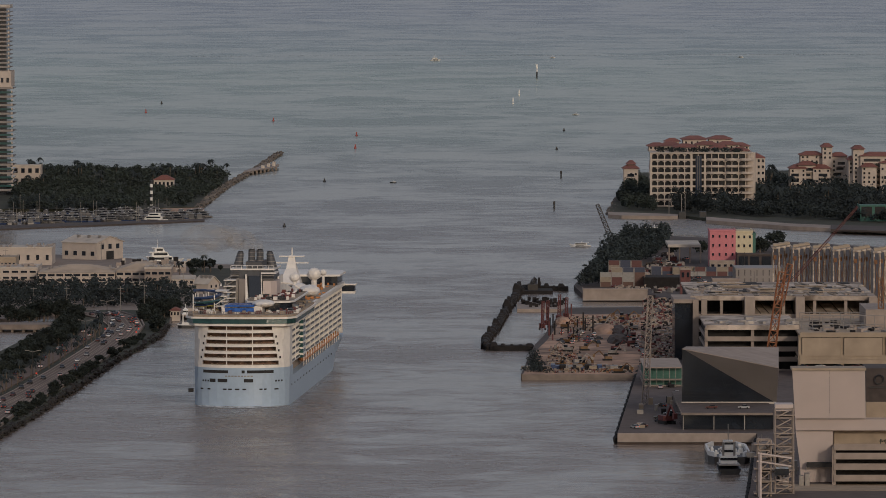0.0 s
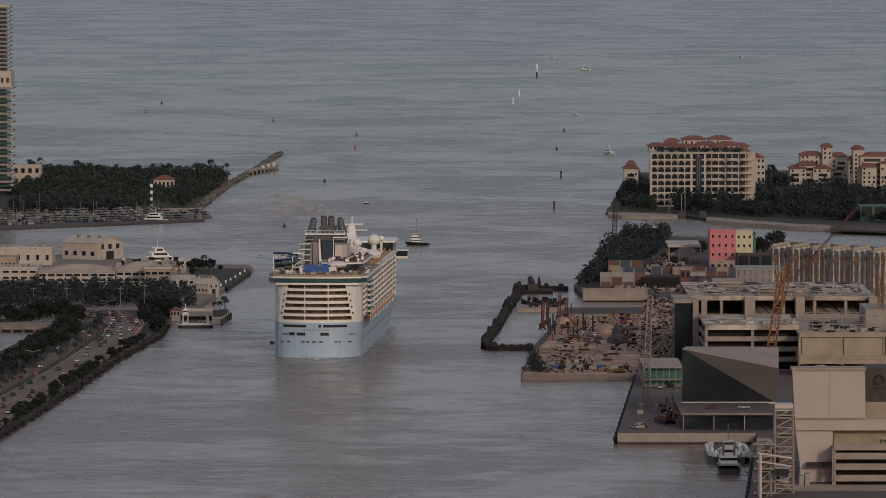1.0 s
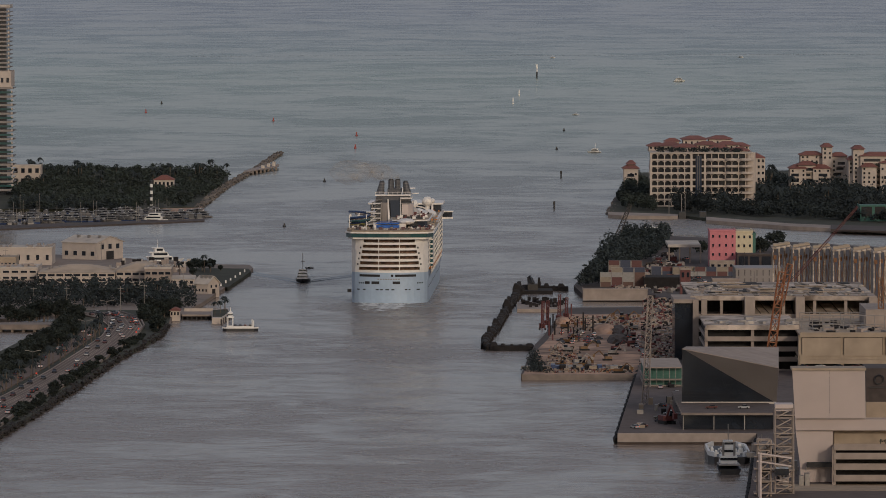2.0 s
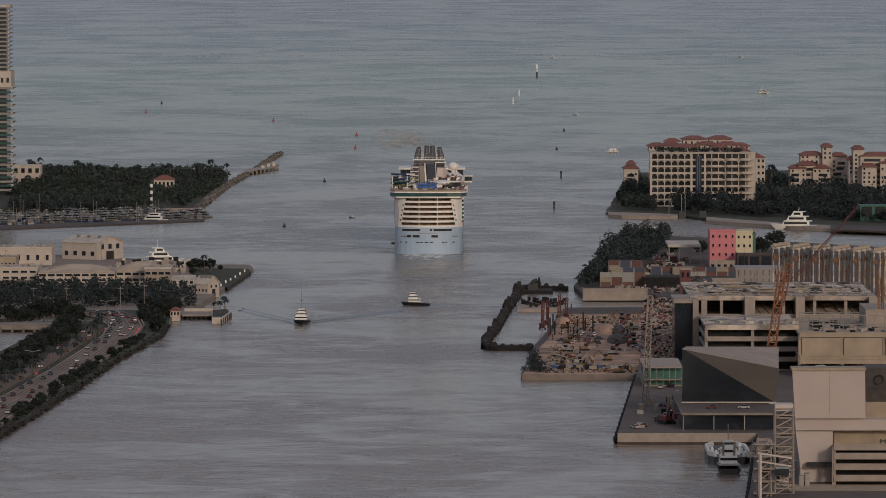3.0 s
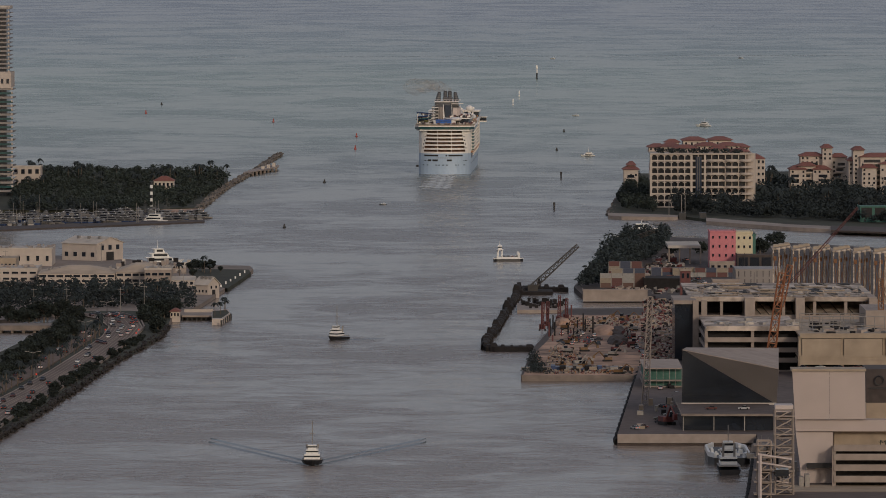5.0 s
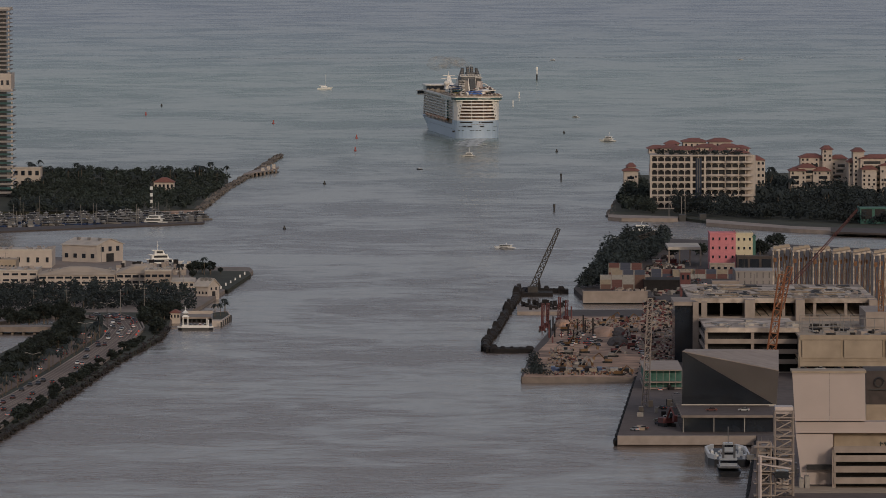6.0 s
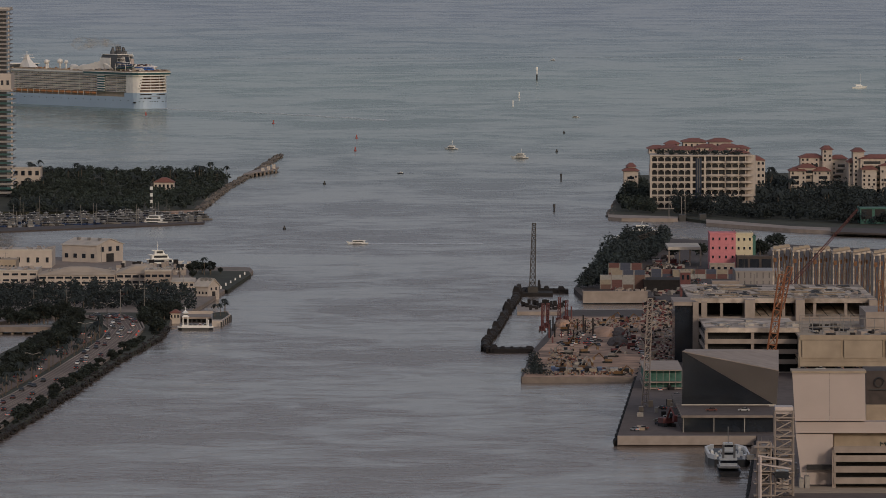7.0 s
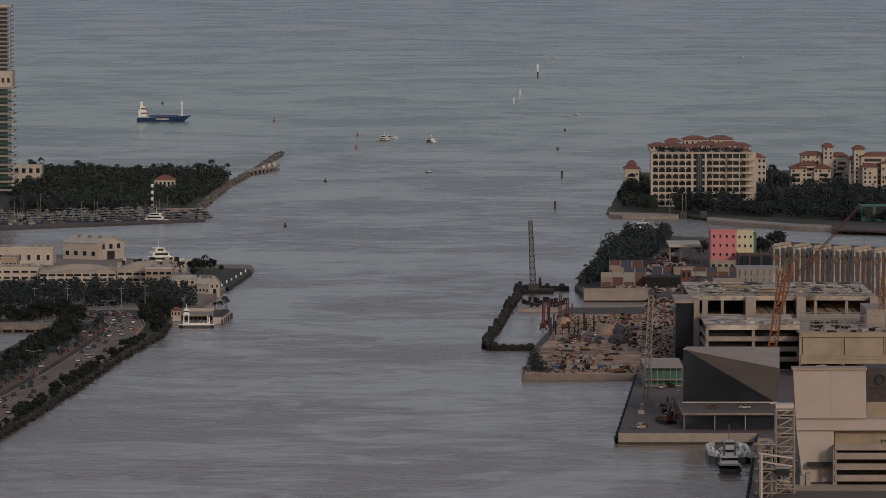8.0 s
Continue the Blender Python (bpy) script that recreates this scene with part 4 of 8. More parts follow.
for k in range(16):
    y = random.uniform(912, 999.3)
    x = 24.2 + (y - 910) * 0.055 + random.uniform(0, 4.4)
    bm = bmesh.new()
    box(bm, 0, random.uniform(0.4, 1.0), 0, random.uniform(0.5, 2), 0, random.uniform(0.2, 0.9))
    solid("crate", bm, random.choice((STEEL, RUST, TAN_ROOF, PALE_CONCRETE)), "weathered crate standing on the quay", "crate", (x, y, 1.3), group="crates on the quay")
x, y, z = (29.19, 919.2, 1.18)
QUAY_SPOT = (x, y)


def boarding_tower():
    t = thing("boarding_bridge", "pale steel lattice boarding bridge on the quay", "boarding bridge")
    for lo, hi, wide in (((39.29, 812.0, 0.17), (39.26, 812.0, 11.14), 2.1), ((36.83, 808.0, 0.51), (36.81, 808.0, 7.79), 1.5)):
        bm = bmesh.new()
        lattice(bm, lo, hi, wide, 0.12, 1.05)
        part("lattice_tower", bm, PALE_CONCRETE, t)
        for k in range(5):
            bm = bmesh.new()
            f = (k + 0.8) / 5.2
            z = lo[2] + (hi[2] - lo[2]) * f
            box(bm, lo[0] - 1.2, lo[0] + 1.2, lo[1] - 1.2, lo[1] + 1.2, z, z + 0.13)
            part("landing", bm, PALE_CONCRETE, t)
    bm = bmesh.new()
    bar_box(bm, (38.26, 811.4, 11.58), (40.34, 811.4, 10.79), 3)
    part("cab", bm, WHITE_PANEL, t)
    for k in range(4):
        bm = bmesh.new()
        a, b = Vector((35.95, 806.0, 6.52)), Vector((39.83, 806.0, 3.28))
        y = 804.0 + k * 2.5
        rod(bm, (a.x, y, a.z - k * 1.1), (b.x, y, a.z - 0.6 - k * 1.1), 0.12)
        rod(bm, (a.x + 0.3, y, -0.5), (a.x + 0.3, y, a.z - 0.2 * k), 0.16)
        part("gangway", bm, WHITE_PANEL, t)
    bm = bmesh.new()
    bar_box(bm, (38.02, 806.0, 4.57), (39.57, 806.0, 3.80), 3)
    part("gangway_cab", bm, DARK_GLASS, t)
    return t


boarding_tower()
random.seed(15)
for k in range(24):
    bm = bmesh.new()
    x = (36.94, 831.0, 1.21)[0] + random.uniform(0, 5.5)
    y = random.uniform(821.0, 874.1)
    h = random.uniform(0.4, 1.8)
    box(bm, 0, random.uniform(0.4, 1.2), 0, random.uniform(0.5, 2), 0, h)
    rod(bm, (0.1, 0.1, 0), (0.1, 0.1, h * 1.6), 0.05)
    solid("quay_equipment", bm, random.choice((STEEL, PALE_CONCRETE, RUST)), "weathered steel handling gear on the quay", "equipment", (x, y, 1.3), group="handling gear on the quay")
bm = bmesh.new()
bar_box(bm, (39.64, 815.3, 1.33), (56.00, 815.3, -0.77), 9)
solid("low_roof", bm, TAN_ROOF, "low tan roof in front of the terminal", "roof")

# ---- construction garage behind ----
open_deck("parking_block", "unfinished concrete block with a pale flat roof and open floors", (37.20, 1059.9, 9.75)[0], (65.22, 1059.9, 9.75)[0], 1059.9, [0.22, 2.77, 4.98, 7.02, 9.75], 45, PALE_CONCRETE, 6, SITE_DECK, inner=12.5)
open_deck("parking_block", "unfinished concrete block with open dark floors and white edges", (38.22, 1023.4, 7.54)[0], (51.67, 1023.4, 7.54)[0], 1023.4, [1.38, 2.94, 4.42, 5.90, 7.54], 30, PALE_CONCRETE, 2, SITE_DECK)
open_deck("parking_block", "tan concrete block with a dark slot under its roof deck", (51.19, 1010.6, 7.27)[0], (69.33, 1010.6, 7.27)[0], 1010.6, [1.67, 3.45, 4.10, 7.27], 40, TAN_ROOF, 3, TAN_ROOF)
bm = bmesh.new()
bar_box(bm, (34.67, 1055.3, 9.33), (37.56, 1055.3, -1.18), 11)
dk = thing("stair_core", "dark glazed stair core beside the unfinished block", "building")
part("core_wall", bm, DARK_GLASS, dk)
bm = bmesh.new()
bar_box(bm, (34.48, 1054.6, 9.88), (37.86, 1054.6, 9.29), 13)
part("core_roof", bm, PALE_CONCRETE, dk)
for x in ((37.61, 1054.6, 3.95)[0], (38.88, 1054.6, 3.95)[0]):
    bm = bmesh.new()
    box(bm, x - 0.25, x + 0.6, 1054.2, 1055.3, 0.5, 9.88)
    part("core_column", bm, PALE_CONCRETE, dk)
for x0, x1 in (((45.29, 1058.4, 7.11)[0], (46.82, 1058.4, 7.11)[0]), ((52.93, 1058.4, 7.11)[0], (54.28, 1058.4, 7.11)[0]), ((63.95, 1058.4, 7.11)[0], (65.14, 1058.4, 7.11)[0])):
    bm = bmesh.new()
    box(bm, x0, x1, 1058.0, 1067.6, 0.5, 10.00)
    solid("concrete_core", bm, PALE_CONCRETE, "pale concrete lift core of the unfinished block", "wall", group="lift cores")
for k in range(3):
    bm = bmesh.new()
    bar_box(bm, ((51.48, 1009.9, 7.15)[0] + k * 6.0, 1010.4, 4.26), ((51.48, 1009.9, 7.15)[0] + k * 6.0 + 5.5, 1010.4, 6.86), 0.4)
    solid("wall_panel", bm, TAN_ROOF, "large tan wall panel of the concrete block", "wall panel", group="tan wall panels")
random.seed(18)
def site_clutter(name, x0, x1, y0, y1, z, n, mats, label, big=1.0):
    for m in mats:
        bm = bmesh.new()
        for k in range(n):
            x, y = random.uniform(x0, x1), random.uniform(y0, y1)
            w, d, h = random.uniform(0.15, 0.9) * big, random.uniform(0.3, 2.0) * big, random.uniform(0.1, 0.6) * big
            turn = random.uniform(-0.5, 0.5)
            v = box(bm, -w, w, -d, d, 0, h)
            for q in v:
                q.co = Vector((x + q.co.x * math.cos(turn) - q.co.y * math.sin(turn), y + q.co.x * math.sin(turn) + q.co.y * math.cos(turn), z + q.co.z))
        tagged(solid(name, bm, m, label, "building material"), kind="stuff")
R = 9.75
for x0, x1 in ((47.0, 52.6), (54.6, 63.6)):
    bm = bmesh.new()
    loft(bm, [[(x, 1061.2, 7.06), (x, 1071.8, 9.1), (x, 1071.8, 9.3), (x, 1061.2, 7.26)] for x in (x0, x1)])
    ramp = solid("concrete_ramp", bm, SITE_DECK, "pale concrete ramp rising inside the open top floor", "ramp", group="ramps of the unfinished block")
    for k in range(4):
        bm = bmesh.new()
        x = x0 + (x1 - x0) * (0.15 + 0.22 * k)
        rod(bm, (x, 1061.4, 7.36), (x - 1.6, 1070.5, 9.14), 0.07, 4)
        part("kerb_rail", bm, DARK, ramp)
site_clutter("roof_materials", (38.15, 1067.6, 10.00)[0], (65.10, 1067.6, 10.00)[0], 1063.7, 1092.2, R, 40, (ROOF_WHITE, PALE_CONCRETE, STEEL), "building material lying on the roof deck", 0.45)
bm = bmesh.new()
for k in range(34):
    x, y = random.uniform(38.0, 64.0), random.uniform(1062.5, 1096.0)
    far = random.uniform(3, 10)
    rod(bm, (x, y, R + 0.12), (x - far * 0.12 + random.uniform(-0.6, 0.6), min(1104, y + far), R + 0.12), 0.11, 4)
for k in range(22):
    x, y = random.uniform(38.0, 60.0), random.uniform(1063.0, 1102.0)
    rod(bm, (x, y, R + 0.3), (x + random.uniform(1.5, 5), y + random.uniform(-0.6, 0.6), R + 0.3), 0.09, 4)
tagged(solid("deck_formwork", bm, DECK, "brown timber formwork beams across the unfinished deck", "formwork"), kind="stuff")
bm = bmesh.new()
for k in range(46):
    x, y = random.uniform(38, 63), random.uniform(1063, 1100)
    box(bm, x, x + random.uniform(0.5, 2.2), y, y + random.uniform(1.5, 5), R + 0.005, R + 0.05 + 0.1 * random.random())
tagged(solid("deck_openings", bm, DARK, "dark sheets laid over the openings of the deck", "sheet"), kind="stuff")
rail = thing("edge_rail", "steel edge protection rail along the unfinished deck", "railing")
for k in range(24):
    bm = bmesh.new()
    rod(bm, (37.3 + k * 1.2, 1060.1, R), (37.3 + k * 1.2, 1060.1, R + 0.75), 0.035, 4)
    part("rail_post", bm, STEEL, rail)
for h in (0.45, 0.72):
    bm = bmesh.new()
    rod(bm, (37.3, 1060.1, R + h), (65.0, 1060.1, R + h), 0.03, 4)
    part("rail_bar", bm, STEEL, rail)
site_clutter("roof_materials", (38.86, 1029.5, 8.00)[0], (51.65, 1029.5, 8.00)[0], 1025.7, 1044.7, 7.54, 12, (ROOF_WHITE, STEEL), "building material lying on the lower deck", 0.7)
site_clutter("roof_materials", (52.09, 1021.9, 7.63)[0], (66.83, 1021.9, 7.63)[0], 1012.9, 1038.6, 7.27, 18, (PALE_CONCRETE, STEEL, RUST), "building material lying on the tan deck", 0.8)
for k in range(7):
    park_car((51.41, 1008.4, 3.19)[0] + k * 2.6, 1011.4 - 1.6, 2.62, 80 + random.uniform(-10, 10))
bm = bmesh.new()
bar_box(bm, (51.01, 1006.9, 2.72), (69.10, 1006.9, 1.92), 8)
solid("car_deck", bm, ASPHALT, "grey car deck in front of the tan block", "deck")
bm = bmesh.new()
bar_box(bm, (61.63, 1028.0, 6.27), (70.51, 1028.0, 9.90), 16)
solid("plant_room", bm, PALE_CONCRETE, "pale plant room on the tan deck", "building")


# ---- cranes ----
def lattice_crane(name, label, foot, head, wide, mat, cab=True, mast=0.0):
    t = thing(name, label, "crane", foot)
    bm = bmesh.new()
    lattice(bm, (0, 0, 0), tuple(Vector(head) - Vector(foot)), wide, wide * 0.075, wide * 1.2, 4, 0.7)
    part("boom", bm, mat, t)
    bm = bmesh.new()
    for k in (-0.3, 0.3):
        rod(bm, (k * wide, wide * 1.5, wide), tuple(Vector(head) - Vector(foot)), 0.035, 3)
    part("stay", bm, CRANE_DARK, t)
    if mast:
        bm = bmesh.new()
        lattice(bm, (0, 0, -mast), (0, 0, 0), 0.9, 0.07, 1.0, 4)
        part("mast", bm, mat, t)
    if cab:
        bm = bmesh.new()
        box(bm, -wide, wide, -wide, wide * 2, -wide * 0.8, wide)
        box(bm, -wide * 1.3, wide * 1.3, -wide * 1.2, wide * 1.8, -wide * 1.3, -wide * 0.8)
        part("cab", bm, mat, t)
    return t


lattice_crane("tower_crane", "orange-red lattice crane mast among the concrete blocks", (46.89, 1018.9, 0.62), (48.98, 1018.9, 15.83), 1.3, CRANE_RED, False)
lattice_crane("crawler_crane", "orange-red lattice boom standing on the unfinished block", (50.62, 1059.9, 8.73), (52.13, 1059.9, 14.85), 1.1, CRANE_RED, False)
lattice_crane("crawler_crane", "slender red lattice boom leaning over the yard", (54.64, 1121.6, 8.05), (65.92, 1121.6, 20.82), 0.42, DARK_RED, False, 8.2)
lattice_crane("site_mast", "pale slender lattice mast on the building site", (27.33, 954.6, 0.84), (28.07, 954.6, 16.02), 0.9, PALE_CONCRETE, False)
lattice_crane("site_mast", "rusty lattice mast among the concrete blocks", (64.03, 1029.5, 5.52), (63.84, 1029.5, 14.44), 0.9, RUST_STREAK, False)

# ---- building site ----
random.seed(22)
x0, y0 = (14.4, 1021.0)
DIGGERS = []
def digger(seed, mat, words):
    random.seed(seed)
    t = thing("excavator", words + " tracked excavator on the dirt", "excavator", group="machines of the building site")
    for sx in (-0.35, 0.35):
        bm = bmesh.new()
        prism(bm, [(sx - 0.12, -0.7), (sx + 0.12, -0.7), (sx + 0.12, 0.7), (sx - 0.12, 0.7)], 0, 0.25)
        part("track", bm, TYRE, t)
    bm = bmesh.new()
    box(bm, -0.45, 0.45, -0.7, 0.4, 0.27, 0.65)
    part("body", bm, mat, t)
    bm = bmesh.new()
    box(bm, -0.42, -0.05, 0.0, 0.5, 0.65, 1.05)
    part("cab", bm, DARK_GLASS, t)
    bm = bmesh.new()
    rod(bm, (0.15, 0.3, 0.5), (0.15, 1.2, 1.5), 0.09)
    rod(bm, (0.15, 1.2, 1.5), (0.15, 2.0, 0.9), 0.07)
    box(bm, 0.0, 0.3, 1.85, 2.2, 0.5, 0.95)
    part("arm", bm, mat, t)
    return t
YELLOW = material("yellow_machine_paint", (0.17, 0.09, 0.035), 0.5, vary=0.3)
DIGGERS = [digger(1, YELLOW, "dusty yellow"), digger(2, DARK_RED, "rusty red"), digger(3, STEEL, "grey")]
SITE = [(14.6, 1025.3), (27.6, 1025.3), (32.1, 1165.0), (20.2, 1165.0), (16.4, 1098.0)]
used = set()
random.seed(23)
for k in range(22):
    while True:
        p = (random.uniform(14, 42), random.uniform(1021.9, 1184.4))
        if inside(p, SITE):
            break
    src = random.choice(DIGGERS)
    m = pose(p[0], p[1], 0.8, 0, 0, random.uniform(0, 360))
    if src.name not in used:
        used.add(src.name)
        src.matrix_basis = m
    else:
        copy_thing(src, m)
big_machine = copy_thing(DIGGERS[1], pose(QUAY_SPOT[0], QUAY_SPOT[1], 1.3, 0, 0, 200))
big_machine.scale = (1.7,) * 3
tagged(big_machine, "large rusty quay machine with a raised arm")
def scatter(name, outline, n, mats, label, z=0.8, seed=1, big=1.0, hi=0.6):
    random.seed(seed)
    xs, ys = [p[0] for p in outline], [p[1] for p in outline]
    for m in mats:
        bm = bmesh.new()
        k = 0
        while k < n:
            p = (random.uniform(min(xs), max(xs)), random.uniform(min(ys), max(ys)))
            if not inside(p, outline):
                continue
            k += 1
            w, d, h = random.uniform(0.1, 0.5) * big, random.uniform(0.2, 1.2) * big, random.uniform(0.08, hi)
            turn = random.uniform(0, 3.1)
            for q in box(bm, -w, w, -d, d, 0, h):
                q.co = Vector((q.co.x * random.uniform(0.5, 1.2), q.co.y * random.uniform(0.5, 1.2), q.co.z * random.uniform(0.45, 1.2)))
                q.co = Vector((p[0] + q.co.x * math.cos(turn) - q.co.y * math.sin(turn), p[1] + q.co.x * math.sin(turn) + q.co.y * math.cos(turn), z + q.co.z))
        tagged(solid(name, bm, m, label, "building material"), kind="stuff")
for zone, count, seed in (([(14.6, 1025.3), (27.6, 1025.3), (27.9, 1040), (15.2, 1046)], 75, 24), ([(15.2, 1046), (21.5, 1044), (20.5, 1085), (16.6, 1085)], 34, 241), ([(18.5, 1124), (31.5, 1124), (32.1, 1165), (20.2, 1165)], 80, 242)):
    scatter("site_debris", zone, count, (RUST, DECK, CONCRETE, PALE_CONCRETE, DARK_RED, STEEL, RUST_STREAK, BLACK), "heaps of timber, steel and rubble on the site", 0.8, seed, 0.26, 0.32)
random.seed(243)
for x0, x1, y0, y1, n in ((18.0, 24.4, 1086, 1121, 26), (29.2, 31.2, 1062, 1120, 12)):
    for k in range(n):
        park_car(random.uniform(x0, x1), y0 + (y1 - y0) * (int(random.random() * 7) + 0.5) / 7 + random.uniform(-0.6, 0.6), 0.806, random.choice((0, 180, 4, 90)))
for x, y, h in ((15.9, 1128.0, 4.6), (16.8, 1136.0, 4.2), (18.9, 1150.0, 4.4), (20.2, 1156.0, 3.6)):
    rig = thing("piling_rig", "dark red piling rig with an upright leader", "piling rig", (x, y, 0.8), group="piling rigs")
    bm = bmesh.new()
    lattice(bm, (0, 0, 0.3), (0.1, 0, h), 0.4, 0.07, 0.6, 4)
    part("leader", bm, DARK_RED, rig)
    bm = bmesh.new()
    box(bm, -0.5, 0.5, 0.25, 1.6, 0.25, 1.0)
    part("engine_house", bm, DARK_RED, rig)
    for sx in (-0.45, 0.45):
        bm = bmesh.new()
        prism(bm, [(sx - 0.14, -0.3), (sx + 0.14, -0.3), (sx + 0.14, 1.7), (sx - 0.14, 1.7)], 0, 0.26)
        part("track", bm, TYRE, rig)
SITE2 = [(28.5, 1025.9), (33.9, 1025.9), (40.1, 1214.4), (34.6, 1214.4)]
scatter("site_debris", SITE2, 230, (RUST, DECK, PALE_CONCRETE, STEEL, DARK_RED), "dense stacks of material beside the blocks", 0.8, 25, 0.4, 0.45)
SITE3 = [(27.2, 1231.8), (41.1, 1231.8), (46.2, 1337.1), (43.6, 1373.4)]
scatter("yard_goods", SITE3, 70, (RUST, ASPHALT, PALE_CONCRETE, DARK_RED, STEEL), "stacked goods and vehicles in the yard", 0.8, 26, 0.7, 0.8)
random.seed(27)
for k in range(9):
    x, y = random.uniform(18, 40), random.uniform(1029.5, 1168.6)
    if inside((x, y), SITE):
        bm = bmesh.new()
        ball(bm, (0, 0, 0), random.uniform(1.0, 2.4), random.uniform(2, 7), random.uniform(0.5, 1.3), 0.12, 3)
        solid("earth_mound", bm, DIRT if k % 3 else ASPHALT, "heap of excavated earth on the site", "earth heap", (x, y, 0.8), group="earth heaps")
# quay wall of the site with its barge row
random.seed(28)
wall_x = (11.5, 1023.1)[0]
for k in range(26):
    bm = bmesh.new()
    w = random.uniform(0.5, 1.2)
    box(bm, 0, w, 0, 3, 0, random.uniform(0.25, 0.7))
    solid("stacked_material", bm, random.choice((RUST, RUST, NAVY, STEEL, DECK, CONCRETE)), "material stacked along the site's edge", "stack", (wall_x + k * 0.62, 1031.4 + random.uniform(0, 3), 0.8), group="stacks at the site's edge")
bm = bmesh.new()
bar_box(bm, (28.34, 990.3, 3.83), (33.51, 990.3, 0.81), 18)
t = thing("scaffold", "steel scaffold wrapped in green netting", "scaffold")
part("net", bm, GREEN_NET, t)
for k in (0, 2, 3):
    bm = bmesh.new()
    bar_box(bm, ((28.14, 988.8, 3.93)[0], 988.8, 3.93 - k * 0.85), ((33.61, 988.8, 3.93)[0], 988.8, 3.93 - k * 0.85 + 0.15), 20)
    part("scaffold_deck", bm, PALE_CONCRETE, t)
for k in range(7):
    bm = bmesh.new()
    x = (28.22, 988.8, 0.91)[0] + k * 0.884
    rod(bm, (x, 988.7, 0.5), (x, 988.7, 4.09), 0.04)
    part("scaffold_pole", bm, STEEL, t)
# cofferdam of rusty sheet piles
random.seed(29)
edge = [(14.1, 1089.8), (7.2, 1089.8), (6.5, 1094.0), (6.8, 1109.3), (8.3, 1135.4), (13.1, 1240.7), (15.2, 1258.7), (21.7, 1255.0)]
for i in range(len(edge) - 1):
    bm = bmesh.new()
    (xa, ya), (xb, yb) = edge[i], edge[i + 1]
    prism(bm, [(xa - 0.6, ya - 1.5), (xb + 0.6, yb - 1.5), (xb + 0.6, yb + 2.0), (xa - 0.6, ya + 2.0)], -1, 0.75)
    solid("cofferdam_wall", bm, RUST, "dark rusty wall of the cofferdam", "cofferdam", kind="structure")
for i in range(len(edge) - 1):
    a, b = Vector(edge[i]), Vector(edge[i + 1])
    n = max(2, int((b - a).length / 1.3))
    for k in range(n):
        p = a.lerp(b, (k + 0.5) / n)
        bm = bmesh.new()
        h = random.uniform(0.75, 1.3) + (1.0 if random.random() < 0.1 else 0)
        w = random.uniform(0.25, 0.8)
        loft(bm, [[(-w, -1.2, -1), (w, -1.2, -1), (w, 1.2, -1), (-w, 1.2, -1)], [(-w, -1.1, h * 0.6), (w, -1.2, h * 0.55), (w, 1.2, h * 0.6), (-w, 1.0, h * 0.6)], [(-w * 0.6, -0.8, h), (w * 0.5, -0.8, h * 0.95), (w * 0.5, 0.7, h), (-w * 0.6, 0.7, h)]])
        solid("cofferdam_section", bm, RUST, "dark rusty section of the cofferdam wall", "cofferdam", (p.x, p.y, 0), group="cofferdam piles")
bm = bmesh.new()
prism(bm, [(12.5, 1189.8), (20.6, 1189.8), (20.9, 1209.6), (12.7, 1209.6)], -0.6, 0.55)
bg = thing("work_barge", "low white work barge loaded with dark gear", "barge")
part("deck", bm, PALE_CONCRETE, bg)
bm = bmesh.new()
for k in range(40):
    x, y = (13.1, 1198.0)[0] + random.uniform(0, 7.6), (13.0, 1194.7)[1] + random.uniform(0, 20)
    box(bm, x, x + random.uniform(0.2, 0.8), y, y + random.uniform(0.3, 1.5), 0.55, random.uniform(0.8, 1.5))
tagged(part("cargo", bm, RUST, bg), kind="stuff")
bm = bmesh.new()
prism(bm, [(16.3, 1106.5), (27.5, 1178.5), (28.5, 1191.4), (20.6, 1189.8), (16.2, 1117.9)], -1, 0.7)
solid("inner_bank", bm, DIRT, "muddy inner bank of the basin", "bank", kind="structure")
random.seed(31)
for k in range(16):
    p = Vector((15.78, 1106.1, 4.29)).lerp(Vector((21.16, 1168.6, 2.46)), random.random())
    bm = bmesh.new()
    h = random.uniform(1.5, 4.0)
    rod(bm, (0, 0, -1), (0, 0, h), 0.12, 6)
    solid("mooring_pile", bm, random.choice((RUST, DARK_RED)), "rusty steel pile standing in the basin", "pile", (random.uniform(16, 24), random.uniform(1098.3, 1176.5), 0), group="steel piles of the basin")
woods("shore_scrub", [(13.9, 1074.7), (14.6, 1025.9), (12.0, 1024.7), (13.1, 1051.0)], 60, 0.5, 1.3, "low green scrub at the corner of the site", 0.7, LEAF2, 0.12, 33, 24)

# ---- wood and container yard behind the site ----
woods("point_wood", [(23.5, 1242.4), (30.6, 1268.1), (44.1, 1391.1), (45.8, 1425.7), (36.7, 1414.0), (30.4, 1335.0)], 460, 2.5, 5.2, "dense dark green trees at the point", 0.8, LEAF2, 0.22, 34, 44)


def container(paint, words):
    t = thing("container", words + " shipping container in the yard stack", "container", group="containers of the yard")
    bm = bmesh.new()
    box(bm, -0.97, 0.97, 0, 0.8, 0, 0.84)
    part("shell", bm, paint, t)
    for x in (-0.99, 0.91):
        bm = bmesh.new()
        box(bm, x, x + 0.08, -0.07, -0.0, 0, 0.84)
        part("corner_post", bm, STEEL, t)
    return t


